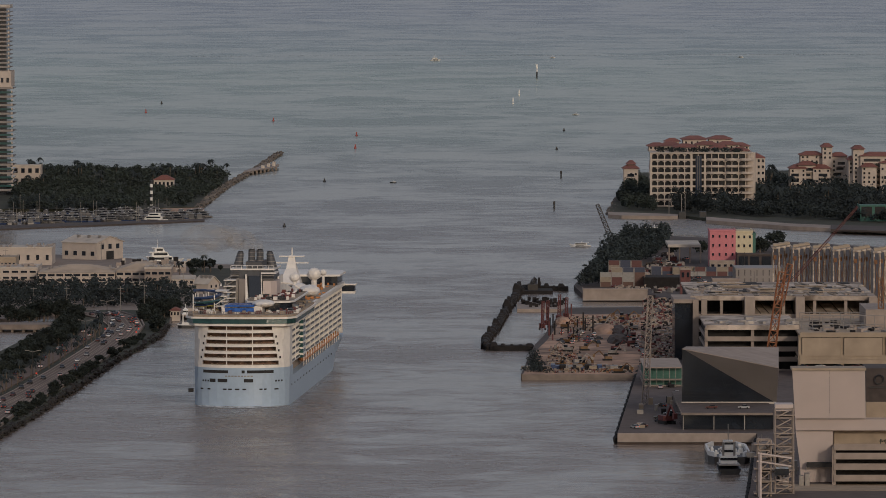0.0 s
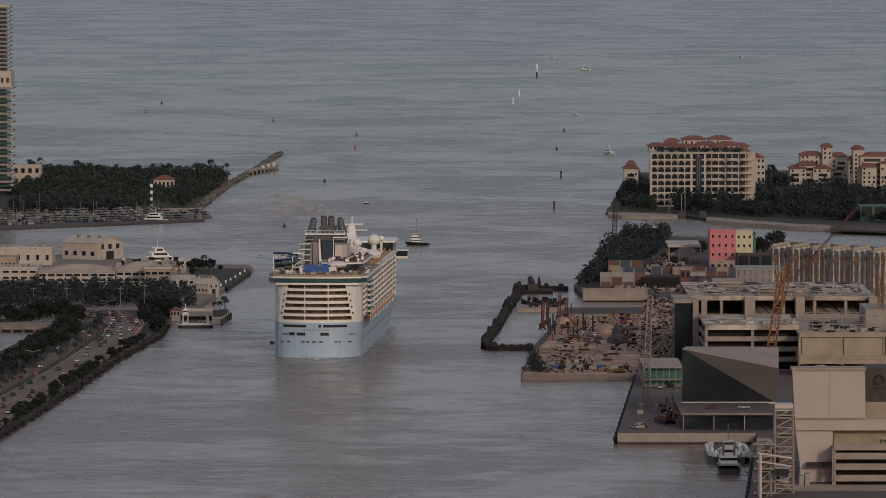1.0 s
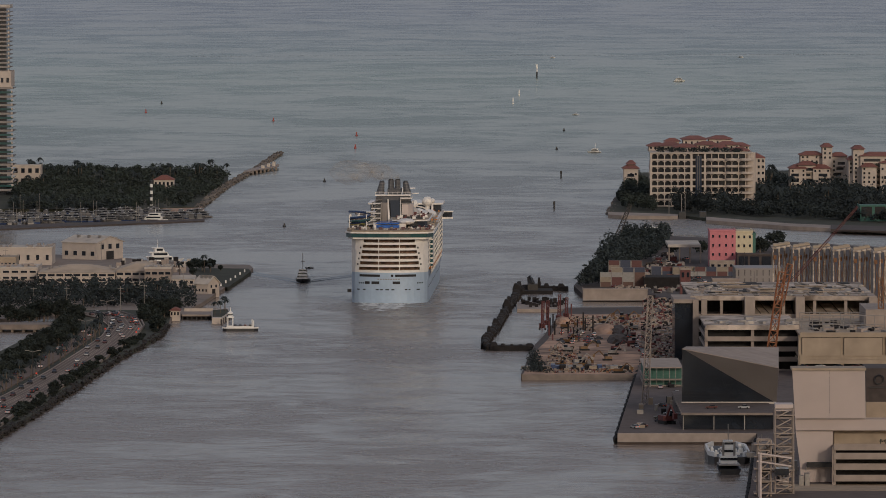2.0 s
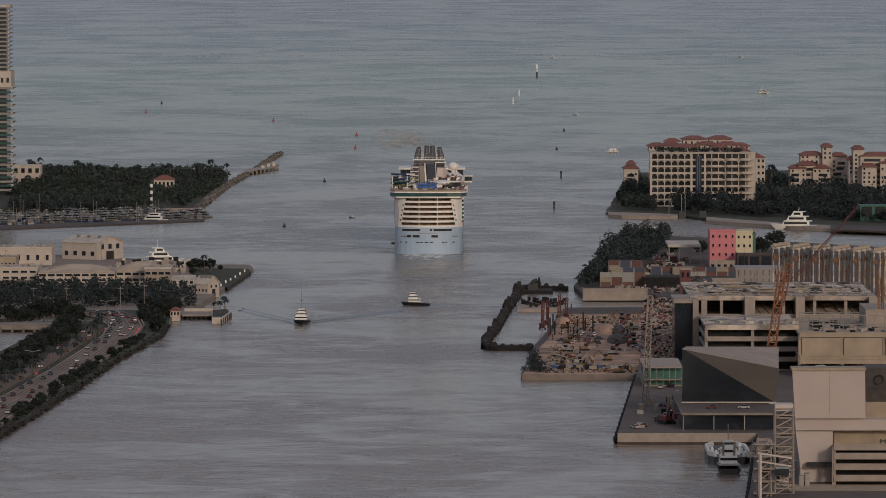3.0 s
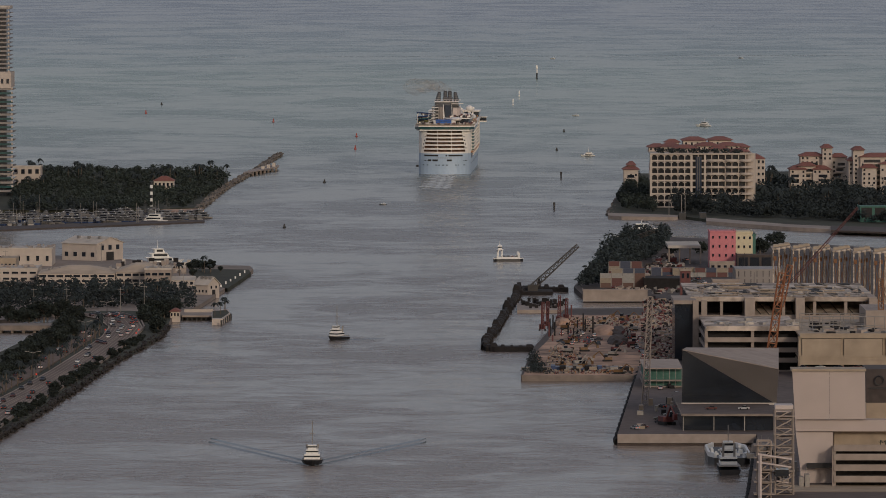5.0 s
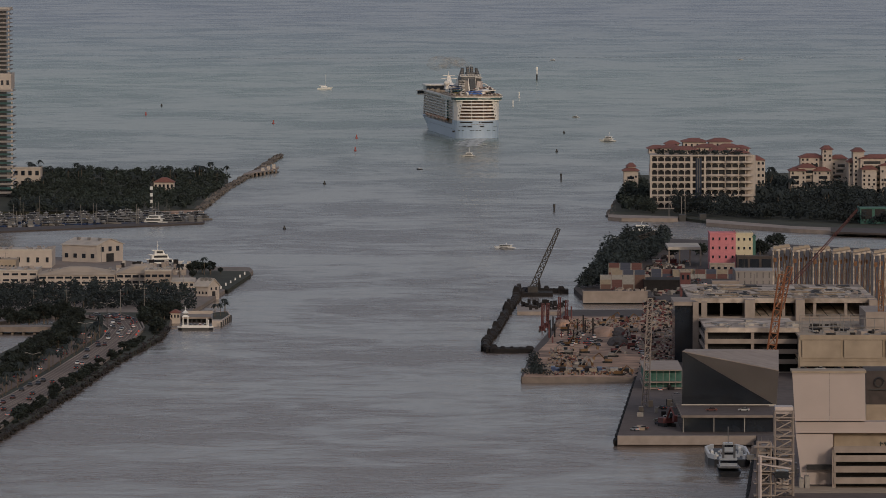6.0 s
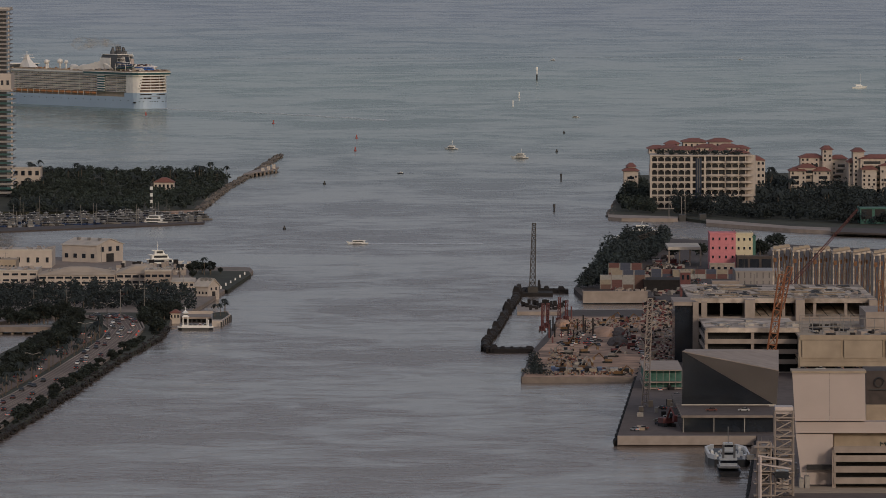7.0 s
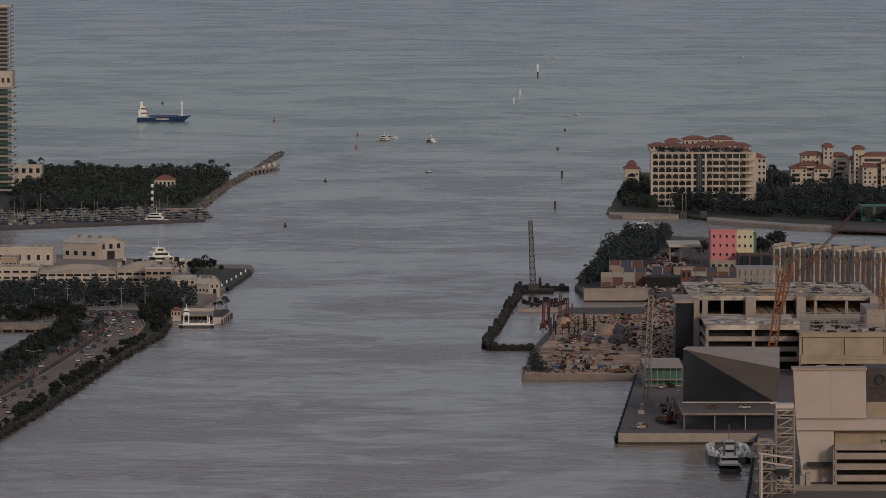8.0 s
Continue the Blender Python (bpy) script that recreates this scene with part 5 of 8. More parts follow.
CONTAINERS = [container(material("container_" + n, c, 0.6, vary=0.2), w) for n, c, w in (("red", (0.115, 0.04, 0.036), "dark red"), ("brown", (0.12, 0.06, 0.045), "rust brown"), ("beige", (0.27, 0.22, 0.165), "beige"), ("blue", (0.04, 0.05, 0.085), "dark blue"), ("white", (0.30, 0.285, 0.265), "white"))]
used = set()
def stack(x0, n, y, z, tiers, rng, wide=2.02):
    for c in range(n):
        for h in range(tiers - (1 if rng.random() < 0.3 else 0)):
            src = CONTAINERS[rng.choice((0, 0, 1, 1, 2, 2, 3, 4))]
            m = pose(x0 + c * wide, y, z + h * 0.85)
            if src.name not in used:
                used.add(src.name)
                src.matrix_basis = m
            else:
                copy_thing(src, m)
rng = random.Random(3)
stack(28.9, 4, 1254.0, 0.8, 4, rng)
stack(30.6, 3, 1262.0, 0.8, 5, rng)
stack((48.98, 1208.2, 3.57)[0], 8, 1201.9, 0.8, 2, rng)
stack((42.95, 1288.9, 1.94)[0], 6, 1288.9, 0.8, 2, rng)
stack((66.55, 1176.5, 5.78)[0], 6, 1160.7, 0.8, 3, rng)
stack(39.0, 4, 1290.0, 0.8, 2, rng)
building("pink_building", 49.86, 54.72, 1318.6, 6.76, 9, PINK, "pink four-storey building with small square windows", 0.8, rows=4, cols=4, win=(0.28, 0.3))
building("cream_building", 54.72, 57.89, 1318.6, 6.65, 9, CREAM, "cream four-storey building beside the pink one", 0.8, rows=4, cols=3, win=(0.35, 0.3))
building("teal_annex", 57.89, 58.42, 1318.6, 6.13, 8, GREEN_NET, "narrow teal annex of the cream building", 0.8, rows=0)
building("blue_store", 54.70, 61.11, 1310.6, 2.73, 7, ASPHALT, "low dark store with wide openings", 0.8, rows=1, cols=3, win=(0.8, 0.6))
building("yard_office", 49.26, 53.85, 1302.7, 1.88, 4, PALE_CONCRETE, "low pale yard office", 0.8, rows=1, cols=4)
building("storage_block", 52.01, 60.65, 1253.3, 3.01, 14, GREY_PANEL, "grey panelled storage block", 0.8, rows=2, cols=8, win=(0.1, 0.7))
building("white_hut", 47.62, 52.31, 1246.0, 1.60, 5, PALE_CONCRETE, "white site hut with a flat roof", 0.8, rows=1, cols=4, win=(0.3, 0.4))
building("dark_store", 35.64, 42.85, 1249.7, 1.60, 12, RUST, "dark low warehouse in the yard", 0.8, rows=0)
building("dark_tower", 40.64, 42.38, 1207.5, 5.42, 4, DARK_RED, "narrow dark red silo tower", 0.8, rows=3, cols=2, roof_mat=PALE_CONCRETE)
building("grey_wall_block", 24.27, 35.42, 1221.3, 1.17, 4, PALE_CONCRETE, "low pale wall beside the basin", 0.8, rows=0)
cv = thing("canopy", "white canopy roof on slender posts", "canopy")
bm = bmesh.new()
bar_box(bm, (42.53, 1334.0, 4.38), (48.72, 1334.0, 3.85), 16)
part("roof", bm, ROOF_WHITE, cv)
for k in range(4):
    bm = bmesh.new()
    x = (42.77, 1334.9, 1.98)[0] + k * 1.981
    rod(bm, (x, 1334.9, 0.7), (x, 1334.9, 3.85), 0.16, 6)
    part("post", bm, PALE_CONCRETE, cv)


def portal(seed):
    """A rubber-tyred yard gantry seen end on."""
    random.seed(seed)
    t = thing("yard_gantry", "pale yard gantry with rust-stained legs", "gantry crane", group="yard gantries")
    for sx in (-0.8, 0.8):
        bm = bmesh.new()
        box(bm, sx * 0.62 - 0.11, sx * 0.62 + 0.11, -0.3, 0.3, 0, 10.4)
        part("leg", bm, GANTRY_PAINT, t)
        bm = bmesh.new()
        rod(bm, (sx * 0.6, -0.5, 9.8), (sx * 0.1, -0.5, 6.4), 0.05, 4)
        rod(bm, (sx * 0.1, -0.5, 6.4), (sx * 0.6, -0.5, 3.0), 0.05, 4)
        part("brace", bm, RUST_STREAK, t)
        bm = bmesh.new()
        rod(bm, (sx - 0.3, 0, 0.35), (sx + 0.3, 0, 0.35), 0.4, 8)
        part("wheel", bm, TYRE, t)
    bm = bmesh.new()
    box(bm, -0.66, 0.66, -0.6, 7, 10.4, 10.7)
    part("girder", bm, GANTRY_PAINT, t)
    bm = bmesh.new()
    loft(bm, [[(-0.5, 0.5, 10.75), (0.5, 0.5, 10.75), (0.5, 3, 10.75), (-0.5, 3, 10.75)], [(-0.5, 0.6, 11.05), (0.5, 0.6, 11.05), (0.5, 2.9, 11.05), (-0.5, 2.9, 11.05)], [(-0.35, 0.8, 11.2), (0.35, 0.8, 11.2), (0.35, 2.6, 11.2), (-0.35, 2.6, 11.2)]])
    part("trolley", bm, TAN_ROOF, t)
    bm = bmesh.new()
    box(bm, -0.5, 0.0, -0.8, -0.35, 8.6, 9.3)
    part("cab", bm, RUST_STREAK, t)
    return t


p0 = portal(1)
n = 0
for k in range(18):
    x = (55.80, 1184.4, 4.88)[0] + k * 1.064
    y = 1181.2 + 4.0 * (k % 3) - (k * 1.0)
    if k == 0:
        p0.matrix_basis = pose(x, y, 0.8)
    else:
        copy_thing(p0, pose(x, y, 0.8))
random.seed(36)
for k in range(26):
    park_car(random.uniform(*sorted(((37.55, 1280.7, 2.17)[0], (47.81, 1280.7, 2.17)[0]))), random.uniform(1248.3, 1354.8), 0.81, random.choice((0, 90, 20)))
for x, y in ((61.7, 1373.4), (62.7, 1377.8), (65.0, 1380.0), (61.0, 1375.6), (44.4, 1364.7), (50.2, 1373.4)):
    plant(TREES, x, y, 0.8, 1.1)

# light poles of the yard and steel frames on the unfinished deck
random.seed(95)
for k in range(16):
    x, y = random.uniform(*sorted(((39.65, 1250.0, 4.79)[0], (77.70, 1250.0, 4.79)[0]))), random.uniform(1215, 1330)
    bm = bmesh.new()
    rod(bm, (0, 0, 0), (0, 0, random.uniform(3.5, 5.5)), 0.06, 5, 0.04)
    solid("light_pole", bm, CRANE_DARK, "slender dark light pole in the yard", "pole", (x, y, 0.8), group="light poles of the yard")
fr = thing("steel_frame", "open steel frame rising from the tan deck", "steel frame")
z0 = 6.69
for k in range(9):
    for j in range(2):
        bm = bmesh.new()
        x = (52.09, 1022.0, 6.81)[0] + k * 1.5
        rod(bm, (x, 1023 + j * 8, z0), (x, 1023 + j * 8, z0 + 2.6), 0.06, 4)
        part("frame_post", bm, STEEL, fr)
for j in range(2):
    for h in (1.3, 2.6):
        bm = bmesh.new()
        x = (52.09, 1022.0, 6.81)[0]
        rod(bm, (x, 1023 + j * 8, z0 + h), (x + 12, 1023 + j * 8, z0 + h), 0.06, 4)
        part("frame_beam", bm, STEEL, fr)


# ---- park, marina and jetty ----
PARK = [(-95.9, 1567.5), (-67.1, 1570.3), (-56.3, 1584.7), (-53.7, 1680.3), (-53.0, 1769.8), (-57.6, 1780.8), (-110.3, 1803.1)]
woods("park_trees", PARK, 950, 1.3, 2.7, "dense green park trees at the point", 0.6, LEAF, 0.24, 41, 40)
woods("park_trees", [(-95.9, 1567.5), (-68.4, 1570.3), (-69.5, 1596.4), (-97.7, 1596.4)], 150, 1.5, 3.0, "dark trees behind the marina", 0.6, LEAF2, 0.24, 42, 40)
random.seed(43)
for k in range(40):
    while True:
        p = (random.uniform(-105, -45), random.uniform(1690, 1800))
        if inside(p, PARK):
            break
    plant(PALMS, p[0], p[1], 0.6, random.uniform(0.75, 1.1))
# rubble jetty
random.seed(44)
bm = bmesh.new()
line = [(-54.9, 1586.8), (-54.1, 1625.3), (-52.6, 1701.5), (-49.9, 1770.7), (-47.7, 1811.2), (-46.7, 1857.5), (-44.4, 1927.3)]
for i in range(len(line) - 1):
    a, b = Vector(line[i]), Vector(line[i + 1])
    n = int((b - a).length * 5)
    for k in range(n):
        p = a.lerp(b, random.random())
        w = 0.9
        ball(bm, (p.x + random.uniform(-w, w), p.y + random.uniform(-4, 4), random.uniform(-0.1, 0.7)), random.uniform(0.18, 0.42), random.uniform(0.3, 0.8), random.uniform(0.18, 0.36), 0.25)
tagged(solid("rubble_jetty", bm, ROCK, "long jetty of piled brown boulders", "jetty"), kind="stuff")
pr = thing("fishing_pier", "pale concrete pier beside the rubble jetty", "pier")
pa, pb = Vector((*(-50.3, 1774.3), 1.0)), Vector((*(-42.4, 1814.9), 1.0))
bm = bmesh.new()
prism(bm, [(pa.x, pa.y), (pb.x, pb.y), (pb.x, pb.y + 14), (pb.x - 3, pb.y + 14), (pa.x, pa.y + 9)], 0.75, 1.0)
part("deck", bm, PALE_CONCRETE, pr)
for k in range(9):
    p = pa.lerp(pb, (k + 0.5) / 9)
    bm = bmesh.new()
    box(bm, p.x - 0.25, p.x + 0.25, p.y + 0.2, p.y + 2, -1, 0.75)
    part("pier_leg", bm, CONCRETE, pr)
for k in range(3):
    bm = bmesh.new()
    p = pa.lerp(pb, 0.55 + 0.16 * k)
    box(bm, p.x - 0.4, p.x + 0.4, p.y + 4, p.y + 8, 1.0, 1.7 + 0.2 * k)
    part("shelter", bm, ROOF_WHITE, pr)
# lighthouse-like striped range marker
lm = thing("striped_marker", "tall channel marker in black and white bands", "marker", (*(-65.7, 1589.7), 0.0))
for k in range(9):
    bm = bmesh.new()
    rod(bm, (0, 0, -0.5 + k * 0.75), (0, 0, 0.25 + k * 0.75), 0.34, 8)
    part("band", bm, BOAT_WHITE if k % 2 else BLACK, lm)
building("park_pavilion", -69.0, -64.2, 1683.6, 2.05, 6, STUCCO, "cream pavilion with red tiled roofs in the park", 0.6, rows=1, cols=5, roof="hip", roof_mat=TERRACOTTA)
building("shore_house", -103.52, -96.73, 1696.8, 4.89, 8, STUCCO, "pale house among the park trees", 0.6, rows=2, cols=4, roof_mat=ROOF_WHITE)


def tower():
    x0, x1, y, h = -123.26, -100.96, 1648.2, 43.68
    t = thing("apartment_tower", "tall cream apartment tower with glazed balconies", "tower", ((x0 + x1) / 2, y, 0.6))
    w = (x1 - x0) / 2
    bm = bmesh.new()
    box(bm, -w + 0.5, w - 0.9, 0.8, 14, -0.5, h)
    part("core", bm, DARK_GLASS, t)
    n = 44
    for k in range(n):
        z = h * (k + 1) / n
        bm = bmesh.new()
        low = k < 25
        e = w + (0.55 if low else -0.15)
        box(bm, -w, e, 0, 14, z - 0.16, z)
        box(bm, -w, e, 0, 0.08, z, z + (0.34 if low else 0.22))
        s = part("balcony", bm, GREEN_GLASS if low and k % 2 else GREY_PANEL, t)
        bm = bmesh.new()
        box(bm, e - 0.35, e - 0.05, -0.05, 0.1, z, z + 0.5)
        part("balcony_end", bm, STUCCO, s)
    bm = bmesh.new()
    box(bm, -w, w + 0.2, -0.2, 13, h * 0.575, h * 0.66)
    part("penthouse_wall", bm, STUCCO, t)
    for k in range(3):
        bm = bmesh.new()
        box(bm, w - 0.9 - k * 1.3, w - 0.3 - k * 1.3, -0.25, 0.1, h * 0.60, h * 0.625)
        part("arched_window", bm, DARK_GLASS, t)
    bm = bmesh.new()
    box(bm, -w, w - 0.2, 1, 13, h, h + 0.6)
    part("roof", bm, ROOF_WHITE, t)
    return t


tower()


# ---- boats at rest in the marina ----
def hull_mesh(length, beam, high, name, mat):
    bm = bmesh.new()
    st = []
    for f, wl, wh in ((0, 0.85, 0.95), (0.1, 0.95, 1.0), (0.5, 0.95, 1.0), (0.75, 0.6, 0.8), (0.92, 0.18, 0.35), (1.0, 0.02, 0.05)):
        y = (f - 0.5) * length
        sh = high * (0.75 + 0.6 * f * f)
        back = 0.14 * length * f ** 4
        st.append([(-beam / 2 * wl * 0.8, y - back, -0.15), (-beam / 2 * wh, y, sh), (beam / 2 * wh, y, sh), (beam / 2 * wl * 0.8, y - back, -0.15)])
    loft(bm, st)
    return bm, mat


# cabin grey of the moored boats, far darker than the white gelcoat
GREY_CABIN = material("dark_grey_cabin", (0.14, 0.14, 0.145), 0.5, vary=0.3)


def yacht(name, label, length=6.0, beam=1.6, tiers=2, hullmat=None, group="", mast=1.0, category="yacht", cabin=None):
    """A motor yacht, bow along +y: hull, stacked cabins with dark windows, mast."""
    t = thing(name, label, category, group=group)
    bm, mat = hull_mesh(length, beam, length * 0.10, "hull", hullmat or BOAT_WHITE)
    hull = part("hull", bm, mat, t)
    bm = bmesh.new()
    box(bm, -beam * 0.475, beam * 0.475, -length * 0.49, length * 0.2, -0.1, length * 0.022)
    part("boot_stripe", bm, BLACK, hull)
    bm = bmesh.new()
    box(bm, -beam * 0.49, beam * 0.49, -length * 0.2, length * 0.16, length * 0.045, length * 0.065)
    part("hull_window", bm, DARK_GLASS, hull)
    z = length * 0.085
    y0, y1 = -length * 0.34, length * 0.20
    w = beam * 0.42
    for k in range(tiers):
        h = length * 0.085
        bm = bmesh.new()
        loft(bm, [[(-w, y0, z), (w, y0, z), (w * 0.8, y1 + 0.1 * length * 0.5, z), (-w * 0.8, y1 + 0.1 * length * 0.5, z)], [(-w, y0, z + h), (w, y0, z + h), (w * 0.75, y1, z + h), (-w * 0.75, y1, z + h)]])
        c = part("cabin", bm, cabin or BOAT_WHITE, t)
        bm = bmesh.new()
        box(bm, -w - 0.015, w + 0.015, y0 + 0.05 * length, y1 - 0.01 * length, z + h * 0.3, z + h * 0.84)
        part("window_band", bm, DARK_GLASS, c)
        bm = bmesh.new()
        box(bm, -w * 1.08, w * 1.08, y0 - 0.06 * length, y1, z + h, z + h * 1.16)
        part("deck", bm, cabin or BOAT_WHITE, c)
        z += h * 1.16
        y0 += 0.07 * length
        y1 -= 0.10 * length
        w *= 0.85
    bm = bmesh.new()
    ym = (y0 + y1) / 2
    rod(bm, (0, ym, z - 0.02), (0, ym - 0.1, z + mast), 0.05)
    box(bm, -0.3, 0.3, ym - 0.1, ym + 0.1, z + mast * 0.5, z + mast * 0.56)
    part("mast", bm, BOAT_WHITE, t)
    return t


random.seed(51)
berth = [yacht("yacht", "white motor yacht moored in the marina", 5.0, 1.4, 2, group="yachts of the marina", cabin=GREY_CABIN, mast=0.2, hullmat=STEEL),
         yacht("yacht", "white motor yacht moored in the marina", 3.6, 1.1, 1, group="yachts of the marina", mast=0.25, hullmat=STEEL, cabin=GREY_CABIN),
         yacht("yacht", "dark-hulled motor yacht moored in the marina", 4.4, 1.3, 2, hullmat=NAVY, group="yachts of the marina", cabin=GREY_CABIN, mast=0.2)]
used = set()
for row in range(4):
    for k in range(32):
        px = k / 31
        x = (-97.0, 1525.6)[0] + px * ((-53.2, 1536.4)[0] - (-97.0, 1525.6)[0])
        y = (-73.0, 1509.8)[1] + row * 13 + random.uniform(-2, 2) + px * 22
        if row == 3 and px > 0.75:
            continue
        src = random.choice(berth)
        m = pose(x + random.uniform(-0.4, 0.4), y, 0, 0, 0, random.choice((0, 180, 90, 75)) + random.uniform(-8, 8))
        if src.name not in used:
            used.add(src.name)
            src.matrix_basis = m
        else:
            copy_thing(src, m)
big = yacht("large_yacht", "large white motor yacht berthed at the marina's end", 6.5, 1.6, 2)
big.matrix_basis = pose(*(-62.8, 1525.6), 0, 0, 0, 80)
random.seed(52)
for k in range(30):
    bm = bmesh.new()
    rod(bm, (0, 0, -0.5), (0, 0, random.uniform(2.0, 5.5)), 0.04)
    solid("mast", bm, STEEL, "bare sailing mast in the marina", "mast", (random.uniform(-94, -58), random.uniform(1512.0, 1545.0), 0), group="bare masts of the marina")
ps = yacht("patrol_ship", "white patrol ship behind the base buildings", 8.5, 2.0, 3, mast=1.6, category="ship")
ps.matrix_basis = pose(*(-53.5, 1346.3), 0.0, 0, 0, -75)
for x, y in ((-37.7, 1165.9), (-36.9, 1169.0), (-36.2, 1175.3), (-36.6, 1180.1)):
    plant(PALMS[:1], x, y, 1.02, 0.72)

# ---- private island ----
woods("island_front_trees", [(50.4, 1550.6), (63.5, 1536.8), (102.6, 1496.8), (106.7, 1556.2), (51.4, 1581.8)], 620, 2.6, 4.7, "dark trees along the island shore", 0.6, LEAF2, 0.24, 61, 40)
woods("island_trees", [(68.8, 1567.5), (105.9, 1545.0), (116.7, 1703.5), (75.0, 1703.5)], 900, 2.4, 5.0, "dense trees over the island", 0.6, LEAF2, 0.25, 62, 40)
woods("island_trees", [(40.1, 1617.4), (40.2, 1567.5), (46.9, 1556.2), (50.1, 1664.1), (46.1, 1723.9)], 200, 1.6, 4.2, "trees at the island's tip", 0.6, LEAF, 0.24, 63, 40)
random.seed(64)
for k in range(30):
    x, y = random.uniform(*sorted(((70.13, 1604.1, 3.10)[0], (100.69, 1604.1, 3.10)[0]))), random.uniform(1542.4, 1694.2)
    plant(PALMS, x, y, 0.6, random.uniform(1.1, 1.5))


BLUE_GLASS = material("dark_blue_glass", (0.02, 0.032, 0.06), 0.15, vary=0.3, spec=0.8)


def apartments():
    x0, x1, y, h = 46.70, 69.41, 1584.7, 11.93
    t = thing("apartment_block", "cream apartment block with arcaded balconies and terracotta roofs", "apartment building", ((x0 + x1) / 2, y, 0.6))
    w = (x1 - x0) / 2
    bm = bmesh.new()
    box(bm, -w + 0.1, w - 0.1, 0.9, 20, -0.5, h)
    part("core_wall", bm, DARK_GLASS, t)
    floors, bays = 8, 15
    fh = h / floors
    for k in range(floors + 1):
        bm = bmesh.new()
        z = k * fh
        box(bm, -w, w, 0, 1.0, z - 0.1, z + 0.06)
        if k < floors:
            box(bm, -w, w, 0.0, 0.1, z + 0.06, z + 0.3)
        part("balcony_floor", bm, STUCCO, t)
    for k in range(bays + 1):
        bm = bmesh.new()
        x = -w + 2 * w * k / bays
        e = 0.24 if k in (0, 6, 8, 15) else 0.09
        box(bm, x - e, x + e, -0.06, 1.0, -0.5, h)
        part("pier", bm, STUCCO, t)
    # the blue glazed stair between the wings
    bm = bmesh.new()
    box(bm, -w + 2 * w * 6.6 / bays, -w + 2 * w * 7.5 / bays, -0.2, 0.9, 0.5, h * 0.96)
    g = part("stair_glass", bm, BLUE_GLASS, t, "dark blue glazed stair shaft")
    for k in range(1, 3):
        bm = bmesh.new()
        x = -w + 2 * w * (6.6 + 0.9 * k / 3) / bays
        box(bm, x - 0.07, x + 0.07, -0.26, -0.19, 0.5, h * 0.96)
        part("mullion", bm, BALCONY_GLASS, g)
    # rounded white balconies that swell out from the right wing
    for k in range(1, floors):
        for c0, c1 in ((8.3, 10.6), (11.0, 12.9), (13.2, 15.1)):
            bm = bmesh.new()
            xa, xb = -w + 2 * w * c0 / bays, -w + 2 * w * c1 / bays
            front = [(xa + (xb - xa) * i / 8, -0.25 - 0.95 * math.sin(math.pi * i / 8) ** 0.6) for i in range(9)]
            prism(bm, front + [(xb, 0.05), (xa, 0.05)], k * fh - 0.08, k * fh + 0.42)
            part("round_balcony", bm, STUCCO, t)
    bm = bmesh.new()
    rod(bm, (w - 0.3, 1.2, 0), (w - 0.3, 1.2, h + 0.2), 1.1, 12)
    part("corner_drum", bm, STUCCO, t)
    # arches: small spandrels in the corners of each bay
    for k in range(floors):
        for c in range(bays):
            if c in (6, 7):
                continue
            if c > 6 and k % 2:
                continue
            bm = bmesh.new()
            xa, xb = -w + 2 * w * c / bays + 0.16, -w + 2 * w * (c + 1) / bays - 0.16
            z = (k + 1) * fh - 0.2
            for x, d in ((xa, 1), (xb, -1)):
                v = [bm.verts.new(q) for q in ((x, 0.02, z), (x + d * 0.35, 0.02, z), (x, 0.02, z - 0.3), (x, 0.2, z), (x + d * 0.35, 0.2, z), (x, 0.2, z - 0.3))]
                for f in ((0, 1, 2), (3, 5, 4), (0, 3, 4, 1), (1, 4, 5, 2), (0, 2, 5, 3)):
                    bm.faces.new([v[i] for i in f])
            part("arch", bm, STUCCO, t)
    for side, n in ((1, 6),):
        bm = bmesh.new()
        box(bm, w - 0.1, w + 0.1, 0.2, 20, 0, h)
        part("flank_wall", bm, STUCCO, t)
    bm = bmesh.new()
    box(bm, -w - 0.2, w + 0.2, -0.2, 21, h, h + 0.25)
    part("cornice", bm, STUCCO, t)
    # stepped upper storeys under hipped tile roofs
    for x, y0, ww, dd, hh in ((-9.6, 12, 1.9, 8, 1.0), (-6.6, 10, 2.3, 8, 1.2), (-3.4, 5, 2.6, 7, 1.0), (-1.0, 16, 2.6, 9, 2.4), (1.6, 9, 2.4, 7, 1.4), (4.9, 18, 2.5, 8, 2.4), (4.2, 6, 2.0, 6, 0.8), (6.6, 12, 2.4, 8, 1.3), (9.2, 15, 2.1, 8, 0.9), (8.8, 4, 1.8, 6, 0.3), (-6.0, 17, 1.5, 5, 1.9)):
        bm = bmesh.new()
        box(bm, x - ww, x + ww, y0, y0 + dd, h + 0.25, h + 0.25 + hh)
        u = part("upper_storey", bm, STUCCO, t)
        for c in range(4):
            bm = bmesh.new()
            xx = x - ww + (c + 0.5) * ww / 2
            box(bm, xx - 0.2, xx + 0.2, y0 - 0.03, y0 + 0.1, h + 0.3 + hh * 0.3, h + 0.25 + hh * 0.8)
            part("window", bm, DARK_GLASS, u)
        bm = bmesh.new()
